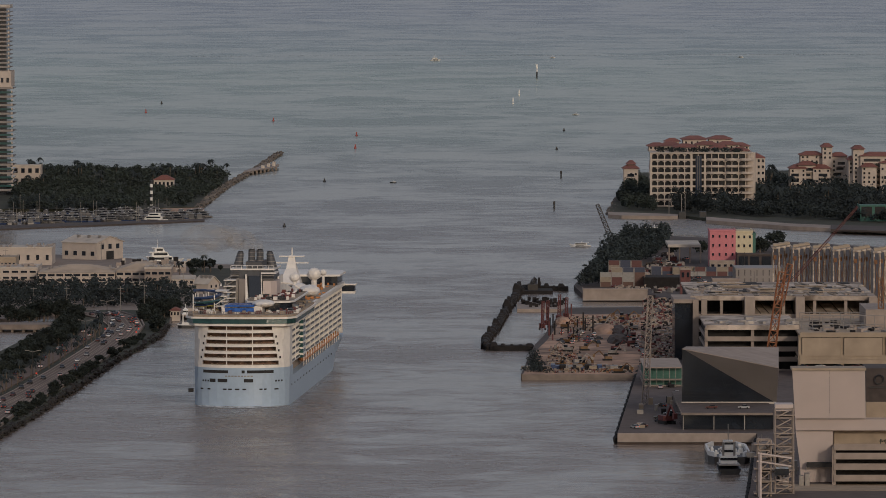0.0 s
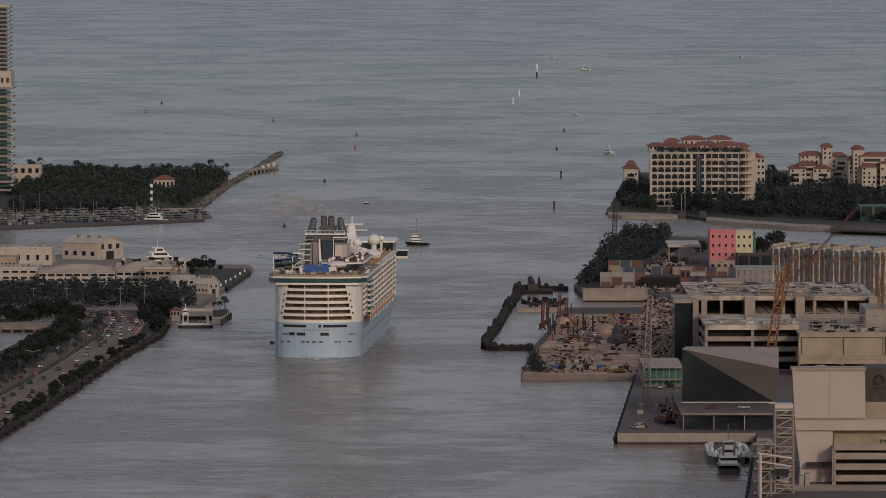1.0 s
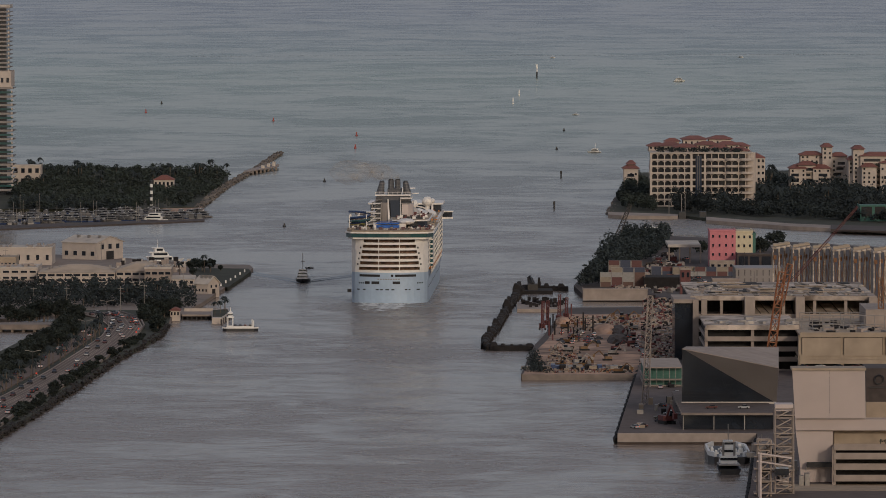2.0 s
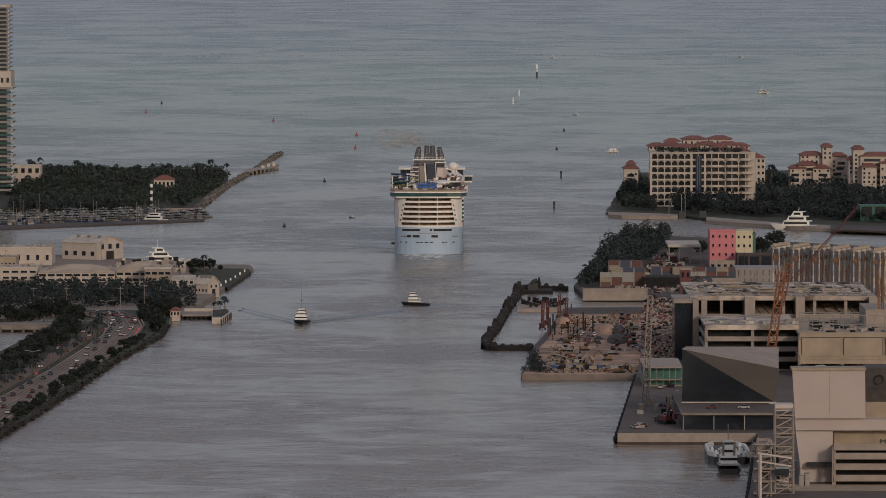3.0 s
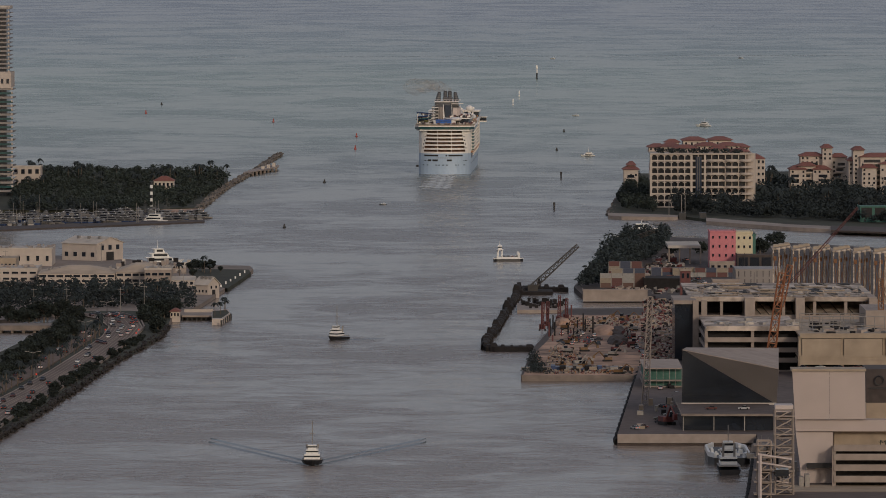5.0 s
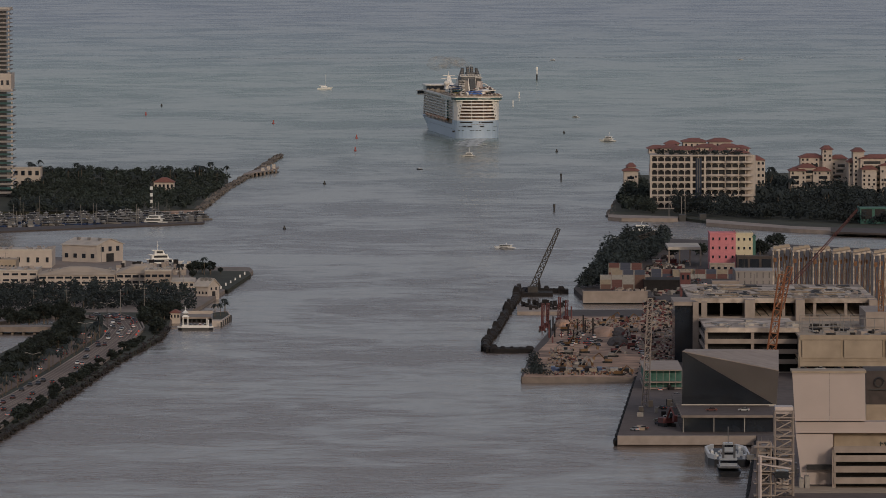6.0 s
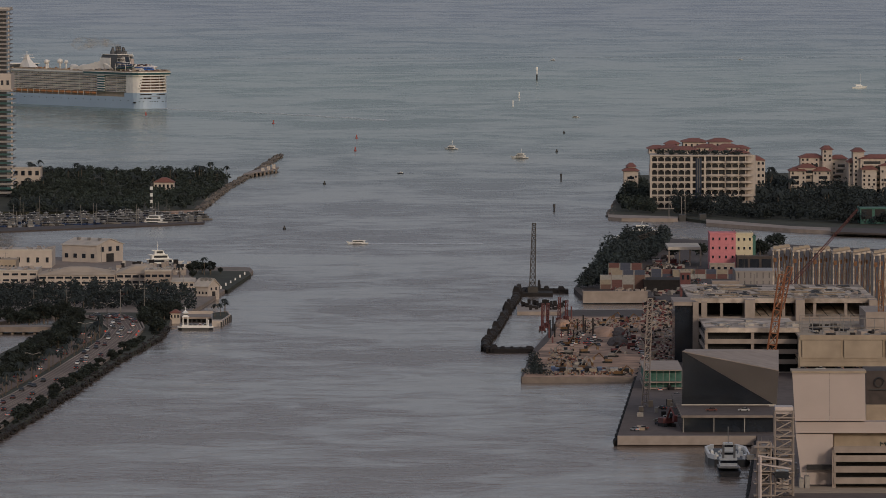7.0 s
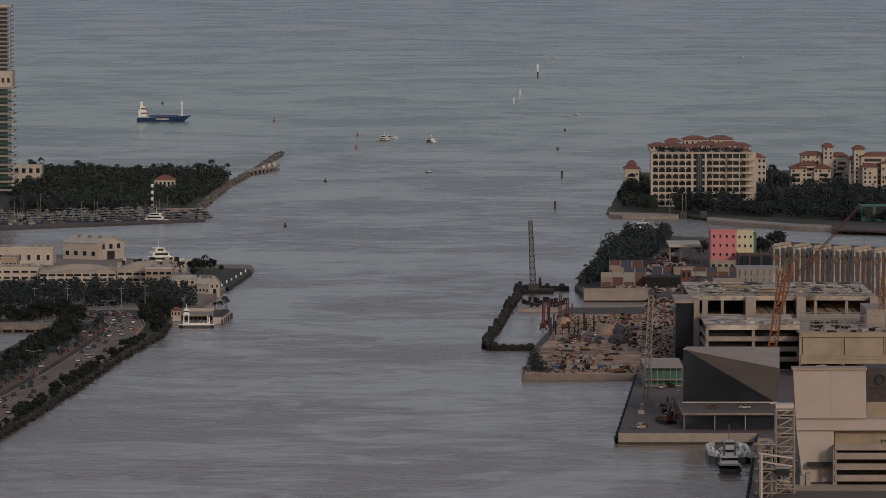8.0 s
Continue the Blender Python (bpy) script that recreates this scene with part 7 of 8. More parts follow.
    for x, w in ((-0.62, 0.16), (1.42, 0.08)):
        bm = bmesh.new()
        loft(bm, [[(x - w, 15.1, 13.6), (x + w * 1.6, 15.1, 13.6), (x + w * 1.6, 16.6, 13.6), (x - w, 16.6, 13.6)], [(x - 0.18 - w * 0.5, 16.0, 17.9), (x - 0.18 + w * 0.5, 16.0, 17.9), (x - 0.18 + w * 0.5, 17.0, 17.9), (x - 0.18 - w * 0.5, 17.0, 17.9)]])
        part("casing_rib", bm, SHIP_WHITE, c)
    bm = bmesh.new()
    loft(bm, [[(-0.75 + 0.12 * k, 14.6 + 0.2 * k, 13.4 + 0.22 * k), (2.5 - 0.3 * k * k * 0.3, 14.6 + 0.2 * k, 13.4 + 0.22 * k), (2.5 - 0.3 * k * k * 0.3, 16.6, 13.4 + 0.22 * k), (-0.75 + 0.12 * k, 16.6, 13.4 + 0.22 * k)] for k in range(5)])
    part("casing_foot", bm, WHITE_PANEL, c)
    bm = bmesh.new()
    loft(bm, [[(1.55, 15.3, z), (2.6, 15.5, z), (3.3, 16.4, z), (3.25, 22.0, z), (1.55, 22.0, z)] for z in (13.6, 17.0)])
    part("casing_panel", bm, WHITE_PANEL, c)
    for x0, x1 in ((1.35, 2.95), (-2.9, -1.75)):
        for k in range(6):
            bm = bmesh.new()
            box(bm, x0, x1, 16.1 + 0.06 * k, 17.0, 17.05 + k * 0.22, 17.18 + k * 0.22)
            part("louvre", bm, STEEL if k % 3 == 0 else FUNNEL_DARK, c)
    bm = bmesh.new()
    box(bm, -1.75, -0.85, 15.7, 16.4, 13.6, 17.3)
    part("casing_panel", bm, GREY_PANEL, c)
    # open white stair tower on the port side
    for x in (-3.5, -2.0):
        for y in (13.8, 15.6):
            bm = bmesh.new()
            rod(bm, (x, y, 13.0), (x + 0.15, y + 0.5, 17.4), 0.11, 5)
            part("stair_post", bm, STEEL, c)
    for k in range(5):
        bm = bmesh.new()
        box(bm, -3.55, -1.95, 13.7, 15.8, 13.6 + k * 0.88, 13.74 + k * 0.88)
        landing_deck = part("stair_landing", bm, SHIP_WHITE, c)
        bm = bmesh.new()
        rod(bm, (-3.45, 13.9, 13.7 + k * 0.88), (-2.1, 13.9, 14.5 + k * 0.88), 0.08, 4)
        part("stair_flight", bm, STEEL, landing_deck)
    for side in (-1, 1):
        bm = bmesh.new()
        box(bm, min(side * 3.02, side * 3.2), max(side * 3.02, side * 3.2), 20.5, 26.5, 13.4, 17.4)
        part("flank_panel", bm, SHIP_WHITE, c)
    bm = bmesh.new()
    box(bm, -2.95, 2.95, 16.7, 26.2, 18.5, 18.72)
    box(bm, 1.2, 3.2, 16.2, 20.0, 18.0, 18.2)
    part("funnel_platform", bm, SHIP_WHITE, c)
    bm = bmesh.new()
    box(bm, -0.95, 1.25, 17.4, 24, 18.72, 19.7)
    part("stack_base", bm, FUNNEL_DARK, c)
    for x, lean, h in ((-2.3, 0.35, 20.9), (-0.45, 0.0, 21.2), (0.65, 0.0, 21.2), (2.3, -0.35, 20.9)):
        bm = bmesh.new()
        r0, r1 = (0.72, 0.42) if lean else (0.5, 0.46)
        rod(bm, (x, 20.5, 18.6), (x + lean, 20.8, h), r0, 10, r1)
        pipe = part("exhaust_pipe", bm, FUNNEL_DARK, c, "dark grey exhaust stack")
        for k in range(4):
            f = 0.2 + 0.22 * k
            p = Vector((x, 20.5, 18.6)).lerp(Vector((x + lean, 20.8, h)), f)
            bm = bmesh.new()
            rod(bm, p, p + Vector((0, 0, 0.07)), r0 + (r1 - r0) * f + 0.05, 10)
            part("stack_ring", bm, STEEL, pipe)
        bm = bmesh.new()
        rod(bm, (x + lean, 20.8, h), (x + lean, 20.8, h + 0.2), r1 * 0.8, 10)
        part("stack_cap", bm, BLACK, pipe)
    bm = bmesh.new()
    for k in range(9):
        rod(bm, (-2.9 + k * 0.72, 16.8, 18.7), (-2.9 + k * 0.72, 16.8, 19.15), 0.04, 4)
    rod(bm, (-2.9, 16.8, 19.15), (2.9, 16.8, 19.15), 0.04, 4)
    part("platform_rail", bm, SHIP_WHITE, c)
    # canopy sloping forward from the casing
    bm = bmesh.new()
    loft(bm, [[(-3.2, 26.5, 13), (-3.2, 26.5, 16.2), (3.2, 26.5, 16.2), (3.2, 26.5, 13)], [(-4.2, 34, 13), (-4.2, 34, 14.6), (4.2, 34, 14.6), (4.2, 34, 13)], [(-4.6, 42, 12.6), (-4.6, 42, 13.7), (4.6, 42, 13.7), (4.6, 42, 12.6)]])
    part("pool_canopy", bm, SHIP_WHITE, s)
    for side in (-1, 1):
        bm = bmesh.new()
        pts = [Vector((side * (3.6 + 2.0 * math.sin(a)), 20 + 2.2 * math.cos(a), 13 + 2.4 * math.sin(a))) for a in [k * math.pi / 8 for k in range(9)]]
        for a, b in zip(pts, pts[1:]):
            rod(bm, a, b, 0.16)
        part("arch", bm, SHIP_WHITE, s)
    bm = bmesh.new()
    box(bm, 2.6, 6.9, 8, 20, 13.1, 13.4)
    part("deck_house", bm, DARK_GLASS, s)
    for k, (x, y, r) in enumerate(((4.3, 62, 1.0), (-2.2, 60, 0.9), (2.2, 55, 0.75), (4.9, 70, 0.5))):
        bm = bmesh.new()
        ball(bm, (x, y, 14.9 + r * 0.4), r, r, r, 0, 2)
        rod(bm, (x, y, 12.6), (x, y, 14.6), r * 0.4, 8)
        part("radar_dome", bm, SHIP_WHITE, s)
    bm = bmesh.new()
    loft(bm, [[(-1.6, 71, 13), (1.6, 71, 13), (1.2, 79, 13), (-1.2, 79, 13)], [(-0.7, 74, 15.5), (0.7, 74, 15.5), (0.6, 77, 15.5), (-0.6, 77, 15.5)], [(-0.4, 75, 17.4), (0.4, 75, 17.4), (0.3, 76, 17.4), (-0.3, 76, 17.4)]])
    for z, w in ((16.2, 2.4), (17.2, 1.8)):
        box(bm, -w, w, 74.6, 76.2, z, z + 0.16)
    rod(bm, (0, 75.4, 17.3), (0, 75.4, 18.6), 0.1)
    part("radar_mast", bm, SHIP_WHITE, s)
    bm = bmesh.new()
    plate(bm, 78, 91, 6.2, 12.65, 14.0, 0.5, 4)
    lounge = part("forward_lounge", bm, DARK_GLASS, s)
    bm = bmesh.new()
    plate(bm, 77.5, 91.6, 6.6, 14.0, 14.3, 0.5, 4)
    part("lounge_roof", bm, SHIP_WHITE, lounge)
    for side in (-1, 1):
        bm = bmesh.new()
        box(bm, min(side * 6, side * 7.9), max(side * 6, side * 7.9), 87, 89.2, 11.1, 12.1)
        w = part("bridge_wing", bm, DARK_GLASS, s)
        bm = bmesh.new()
        box(bm, min(side * 6, side * 8.1), max(side * 6, side * 8.1), 86.8, 89.4, 12.1, 12.3)
        box(bm, min(side * 6, side * 8.0), max(side * 6, side * 8.0), 86.9, 89.3, 10.8, 11.15)
        part("wing_roof", bm, SHIP_WHITE, w)
    random.seed(9)
    for name, mat, x0, x1, y0, y1, n in (("deck_furnishing", ORANGE, 3.6, 6.0, 40, 82, 26), ("deck_furnishing", TAN_ROOF, -6.0, -3.4, 36, 84, 90), ("deck_clutter", SHIP_WHITE, -7, 7, 1.2, 12, 46), ("deck_clutter", GREY_PANEL, -6.8, 6.8, 2, 28, 40), ("deck_furnishing", DARK_RED, -6.6, 6.6, 0.4, 14, 90), ("deck_furnishing", DECK, -6.6, 6.6, 0.4, 28, 110), ("deck_furnishing", BLACK, -6.6, 6.6, 0.8, 28, 60)):
        bm = bmesh.new()
        for k in range(n):
            x, y = random.uniform(x0, x1), random.uniform(y0, y1)
            z = 13.12 if y < 31 else 12.65
            box(bm, x, x + random.uniform(0.2, 0.7), y, y + random.uniform(0.3, 1.2), z, z + random.uniform(0.12, 0.5))
        tagged(part(name, bm, mat, s), kind="stuff")
    bm = bmesh.new()
    for k in range(60):
        a = k / 59
        x = -7.2 + 14.4 * a
        rod(bm, (x, -1.3 + 2.8 * abs(2 * a - 1) ** 5, 13.1), (x, -1.3 + 2.8 * abs(2 * a - 1) ** 5, 13.55), 0.03, 4)
    rod(bm, (-5.0, -1.2, 13.55), (5.0, -1.2, 13.55), 0.04, 4)
    part("stern_rail", bm, STEEL, s)
    bm = bmesh.new()
    box(bm, -6.9, -6.3, 0.6, 1.6, 1.9, 2.4)
    part("pilot_platform", bm, DARK, s)
    # raised terrace with a curved white edge beside the casing
    bm = bmesh.new()
    plate(bm, 6.0, 31, 3.3, 14.4, 14.62, 3.0)
    for v in bm.verts:
        v.co.x += 3.1
    part("terrace_rim", bm, SHIP_WHITE, s)
    bm = bmesh.new()
    plate(bm, 6.25, 30.8, 3.1, 14.62, 14.66, 3.0)
    for v in bm.verts:
        v.co.x += 3.1
    part("terrace_deck", bm, DECK, s)
    random.seed(17)
    for mat in (DARK_RED, BLACK, SHIP_WHITE):
        bm = bmesh.new()
        for k in range(34):
            x, y = random.uniform(0.6, 5.4), random.uniform(8.5, 29)
            box(bm, x, x + random.uniform(0.15, 0.6), y, y + random.uniform(0.3, 1.0), 14.66, 14.66 + random.uniform(0.15, 0.6))
        tagged(part("terrace_furniture", bm, mat, s), kind="stuff")
    bm = bmesh.new()
    for k in range(5):
        a = 0.5 + k * 0.5
        rod(bm, (3.4 + 2.6 * math.cos(a), 24, 14.6 + 1.7 * math.sin(a)), (3.4 + 2.6 * math.cos(a + 0.5), 24, 14.6 + 1.7 * math.sin(a + 0.5)), 0.13)
    part("terrace_arch", bm, SHIP_WHITE, s)
    bm = bmesh.new()
    plate(bm, 6.6, 30.5, 2.9, 13.1, 14.4, 3.0)
    for v in bm.verts:
        v.co.x += 3.1
    part("terrace_glass", bm, DARK_GLASS, s)
    for x, y, rx in ((4.9, 48, 1.5), (3.2, 52, 1.2)):
        bm = bmesh.new()
        ball(bm, (x, y, 13.6), rx, rx * 1.6, 0.95, 0, 2)
        part("solarium_dome", bm, SHIP_WHITE, s)
    # churned water along the hull and astern, lying flat on the sea
    bm = bmesh.new()
    rows = [(-1.3, -5.6, 5.6), (-4, -4.4, 4.4), (-8, -2.6, 2.6), (-14, -1.2, 1.2)]
    vs = [(bm.verts.new((a, y, 0.03)), bm.verts.new((b, y, 0.03))) for y, a, b in rows]
    for p, q in zip(vs, vs[1:]):
        bm.faces.new((p[0], p[1], q[1], q[0]))
    part("wash", bm, FOAM, s, "white churned water astern")
    bm = bmesh.new()
    vs = [(bm.verts.new((a, y, 0.045)), bm.verts.new((b, y, 0.045))) for y, a, b in ((0.4, -5.8, 5.8), (-1.6, -5.0, 5.0), (-3.4, -3.0, 3.0), (-5, -1.2, 1.2))]
    for p, q in zip(vs, vs[1:]):
        bm.faces.new((p[0], p[1], q[1], q[0]))
    part("propeller_wash", bm, WASH, s, "white boiling water at the stern")
    for side in (-1, 1):
        bm = bmesh.new()
        vs = []
        for y, a, b in ((104, 0.3, 0.5), (92, 3.6, 4.3), (70, 6.2, 7.1), (30, 6.2, 6.9), (0, 6.0, 6.7), (-20, 9.0, 10.2)):
            vs.append((bm.verts.new((side * a, y, 0.035)), bm.verts.new((side * b, y, 0.035))))
        for p, q in zip(vs, vs[1:]):
            bm.faces.new((p[0], p[1], q[1], q[0]))
        part("bow_wave", bm, FOAM, s, "thin white wave along the hull")
    random.seed(71)
    for k, (x, y, z, r) in enumerate(((0.0, 21.3, 21.6, 0.9), (-0.7, 21.9, 22.1, 1.3), (-1.8, 23.2, 22.5, 1.8), (-3.2, 25.0, 22.6, 2.2), (-5.0, 27.0, 22.5, 2.6), (-7.6, 30.0, 22.2, 3.0))):
        bm = bmesh.new()
        ball(bm, (x, y, z), r * 1.2, r * 1.2, r * 0.75, 0.1, 3)
        part("smoke_puff", bm, SMOKE, s, "thin brown exhaust smoke")
    return s


SHIP = cruise_ship()
# her true breadth, length and height
grown = set()
for piece in SHIP.children_recursive:
    piece.location = (piece.location.x * 1.05, piece.location.y * 1.06, piece.location.z * 0.96)
    if piece.data.name not in grown:
        grown.add(piece.data.name)
        piece.data.transform(Matrix.Diagonal((1.05, 1.06, 0.96, 1.0)))


# ---- boats under way ----
def tug(name, label, length=5.0, mast=2.6, category="tug", tall=1.0):
    t = thing(name, label, category)
    bm, mat = hull_mesh(length, length * 0.42, length * 0.13 * tall, "hull", BLACK)
    part("hull", bm, mat, t)
    bm = bmesh.new()
    prism(bm, [(-length * 0.19, -length * 0.44), (length * 0.19, -length * 0.44), (length * 0.19, length * 0.2), (0, length * 0.42), (-length * 0.19, length * 0.2)], length * 0.15 * tall, length * 0.17 * tall)
    part("deck", bm, STEEL, t)
    z = length * 0.16 * tall
    for w, y0, y1, h in ((0.3, -0.2, 0.22, 0.15 * tall), (0.24, -0.1, 0.2, 0.13 * tall), (0.17, -0.02, 0.17, 0.13 * tall)):
        bm = bmesh.new()
        box(bm, -w * length / 2, w * length / 2, y0 * length, y1 * length, z, z + h * length)
        c = part("deck_house", bm, BOAT_WHITE, t)
        bm = bmesh.new()
        box(bm, -w * length / 2 - 0.02, w * length / 2 + 0.02, y0 * length - 0.02, y1 * length + 0.02, z + h * length * 0.45, z + h * length * 0.75)
        part("window_band", bm, DARK_GLASS, c)
        z += h * length
    bm = bmesh.new()
    rod(bm, (0, 0, z - 0.1), (0, 0, z + mast), 0.06)
    rod(bm, (-0.35, 0, z + mast * 0.45), (0.35, 0, z + mast * 0.45), 0.05)
    part("mast", bm, STEEL, t)
    for sx in (-1, 1):
        bm = bmesh.new()
        rod(bm, (sx * length * 0.1, -length * 0.16, length * 0.3 * tall), (sx * length * 0.1, -length * 0.18, length * 0.55 * tall), 0.14, 8)
        part("funnel", bm, STEEL, t)
    return t


def car_ferry():
    """A double-ended open car ferry, its length along x."""
    t = thing("car_ferry", "open white car ferry with dark hull and bridge tower", "ferry")
    plan = [(-2.9, -0.45), (-2.3, -0.9), (2.3, -0.9), (2.95, -0.4), (2.95, 0.4), (2.3, 0.9), (-2.3, 0.9), (-2.9, 0.45)]
    bm = bmesh.new()
    prism(bm, [(x * 0.97, y * 0.95) for x, y in plan], -0.4, 0.3)
    part("hull", bm, BLACK, t)
    bm = bmesh.new()
    prism(bm, plan, 0.3, 0.52)
    part("rubbing_band", bm, BOAT_WHITE, t)
    bm = bmesh.new()
    prism(bm, [(x * 0.94, y * 0.9) for x, y in plan], 0.52, 0.53)
    part("vehicle_deck", bm, ASPHALT, t)
    for sy in (-0.84, 0.84):
        bm = bmesh.new()
        box(bm, -2.2, 2.2, sy - 0.04, sy + 0.04, 0.52, 0.70)
        part("bulwark", bm, BOAT_WHITE, t)
    for x, h in ((-2.0, 1.5), (-1.2, 1.5), (1.9, 1.2), (2.15, 1.0)):
        for sy in (-0.78, 0.78):
            bm = bmesh.new()
            box(bm, x - 0.07, x + 0.07, sy - 0.06, sy + 0.06, 0.53, 0.53 + h)
            part("gantry_post", bm, BOAT_WHITE, t)
    bm = bmesh.new()
    box(bm, -2.2, -1.0, -0.9, 0.9, 2.03, 2.16)
    part("bridge_deck", bm, BOAT_WHITE, t)
    bm = bmesh.new()
    box(bm, -1.95, -1.25, -0.4, 0.4, 2.16, 2.75)
    b = part("wheelhouse", bm, BOAT_WHITE, t)
    bm = bmesh.new()
    box(bm, -1.97, -1.23, -0.42, 0.42, 2.4, 2.6)
    part("window_band", bm, DARK_GLASS, b)
    bm = bmesh.new()
    loft(bm, [[(-2.1, -0.5, 2.75), (-1.1, -0.5, 2.75), (-1.1, 0.5, 2.75), (-2.1, 0.5, 2.75)], [(-1.7, -0.08, 3.1), (-1.5, -0.08, 3.1), (-1.5, 0.08, 3.1), (-1.7, 0.08, 3.1)]])
    rod(bm, (-1.6, 0, 3.0), (-1.6, 0, 3.7), 0.06)
    part("roof", bm, BOAT_WHITE, b)
    random.seed(95)
    for k in range(4):
        for sy in (-0.4, 0.35):
            bm = bmesh.new()
            x = -0.8 + k * 0.8
            box(bm, x - 0.36, x + 0.36, sy - 0.22, sy + 0.22, 0.56, 0.76)
            box(bm, x - 0.2, x + 0.18, sy - 0.19, sy + 0.19, 0.76, 0.94)
            part("loaded_car", bm, random.choice(CAR_PAINTS), t)
    return t


CAR_FERRY = car_ferry()


PONTOON = thing("pontoon", "dark pontoon with white bulwarks moored at the quay", "pontoon", (*(35.4, 869.4), 0))
bm = bmesh.new()
prism(bm, [(-1.9, 0), (1.9, 0), (2.6, 3), (2.6, 14), (1.6, 18), (-1.6, 18), (-2.6, 14), (-2.6, 3)], -0.4, 0.9)
part("float", bm, BLACK, PONTOON)
for sx in (-1, 1):
    bm = bmesh.new()
    prism(bm, [(sx * 1.9, 0.3), (sx * 2.6, 3), (sx * 2.6, 14), (sx * 1.6, 18), (sx * 1.3, 17.6), (sx * 2.3, 13.6), (sx * 2.3, 3.4), (sx * 1.6, 0.8)], 0.9, 1.45)
    part("bulwark", bm, BOAT_WHITE, PONTOON)
bm = bmesh.new()
random.seed(88)
for k in range(26):
    x, y = random.uniform(-2.1, 1.7), random.uniform(3, 15)
    box(bm, x, x + random.uniform(0.2, 0.6), y, y + random.uniform(0.4, 1.5), 0.9, random.uniform(1.05, 1.5))
tagged(part("deck_gear", bm, BOAT_WHITE, PONTOON), kind="stuff")
MOORED = tug("tug", "white and black tug moored beside the pontoon", 6.8, 2.0, tall=1.0)
MOORED.matrix_basis = pose(*(34.7, 857.4), 0, 0, 0, 2)
TUG = tug("tug", "black-hulled tug with a white wheelhouse under way", 6.4, 2.9, tall=0.68)
PILOT = tug("pilot_boat", "small white and black work boat with a tall mast", 5.0, 3.0, "work boat", 0.8)
WHITE_YACHT = yacht("yacht", "white motor yacht with dark windows under way", 8.0, 1.9, 3, mast=0.8)
CROSS_YACHT = yacht("yacht", "long white motor yacht crossing the channel", 9.0, 2.0, 2, mast=0.5)
LAUNCH = yacht("ferry", "dark-hulled passenger launch with white cabins crossing the channel", 7.0, 1.8, 2, mast=0.2, hullmat=NAVY)
EAST_YACHT = yacht("yacht", "large white yacht lying off the island", 10.0, 2.2, 3, mast=0.8)
FISHER = yacht("fishing_boat", "white sport fishing boat with a tuna tower", 4.0, 1.6, 2, mast=1.4)
FAR_BOAT = yacht("yacht", "white motor boat far out at sea", 5.0, 1.6, 2, mast=1.2)
SKIFF = yacht("skiff", "small dark open boat under way", 1.8, 0.7, 1, BLACK, mast=0.3)
RUNNER = yacht("speedboat", "fast white boat in the channel", 4.5, 1.4, 1, mast=0.4)
SAIL = thing("sailing_yacht", "white sailing yacht with a bare mast at sea", "sailing yacht")
bm, mt = hull_mesh(6.0, 1.5, 0.7, "hull", BOAT_WHITE)
part("hull", bm, mt, SAIL)
bm = bmesh.new()
rod(bm, (0, 0.3, 0.5), (0, 0.3, 5.5), 0.06)
rod(bm, (0, 0.3, 1.4), (0, -2.2, 1.5), 0.08)
part("mast", bm, BOAT_WHITE, SAIL)
bm = bmesh.new()
box(bm, -0.45, 0.45, -1.6, 0.8, 0.7, 1.2)
part("cabin", bm, BOAT_WHITE, SAIL)
STILL = yacht("yacht", "white motor boat lying at anchor far out", 2.6, 1.1, 1, mast=0.5, group="anchored boats")
STILL.matrix_basis = pose(*(47.9, 3087.2), 0, 0, 0, 80)
copy_thing(STILL, pose(*(130.4, 3098.1), 0, 0, 0, 70))
copy_thing(STILL, pose(*(42.6, 2274.3), 0, 0, 0, 75))
def add_wake(t, length, half, label="white churned wake"):
    """A thin broken sheet of foam that lies behind a boat."""
    bm = bmesh.new()
    vs = []
    for y, w in ((length * 0.4, half * 0.15), (-length * 0.4, half * 0.5), (-length * 1.5, half * 0.9), (-length * 4, half * 1.3)):
        vs.append((bm.verts.new((-w, y, 0.03)), bm.verts.new((w, y, 0.03))))
    for p, q in zip(vs, vs[1:]):
        bm.faces.new((p[0], p[1], q[1], q[0]))
    part("wake", bm, FOAM, t, label)


for boat, length, half in ((TUG, 6.6, 2.2), (PILOT, 4.8, 1.4), (CROSS_YACHT, 9, 1.4), (WHITE_YACHT, 8, 1.2), (EAST_YACHT, 10, 1.2), (LAUNCH, 8, 1.2), (FAR_BOAT, 5, 1.2), (SKIFF, 1.8, 1.2), (FISHER, 4, 0.8)):
    add_wake(boat, length, half)
for boat, reach in ((TUG, 13.0), (PILOT, 7.0)):
    for sx in (-1, 1):
        bm = bmesh.new()
        rows = [(0.4, 2.6, 0.25), (0.3 * reach, -0.35 * reach, 0.35), (0.65 * reach, -0.9 * reach, 0.4), (reach, -1.6 * reach, 0.3)]
        vs = [(bm.verts.new((sx * (x - w), y, 0.04)), bm.verts.new((sx * (x + w), y, 0.04))) for x, y, w in rows]
        for p, q in zip(vs, vs[1:]):
            bm.faces.new((p[0], p[1], q[1], q[0]))
        part("bow_wave", bm, FOAM, boat, "thin white bow wave")
bm = bmesh.new()
vs = [(bm.verts.new((-w, y, 0.04)), bm.verts.new((w, y, 0.04))) for y, w in ((3.0, 0.4), (-3.0, 2.4), (-12.0, 3.2), (-26.0, 2.0))]
for p, q in zip(vs, vs[1:]):
    bm.faces.new((p[0], p[1], q[1], q[0]))
part("spray", bm, WASH, RUNNER, "broad white spray")
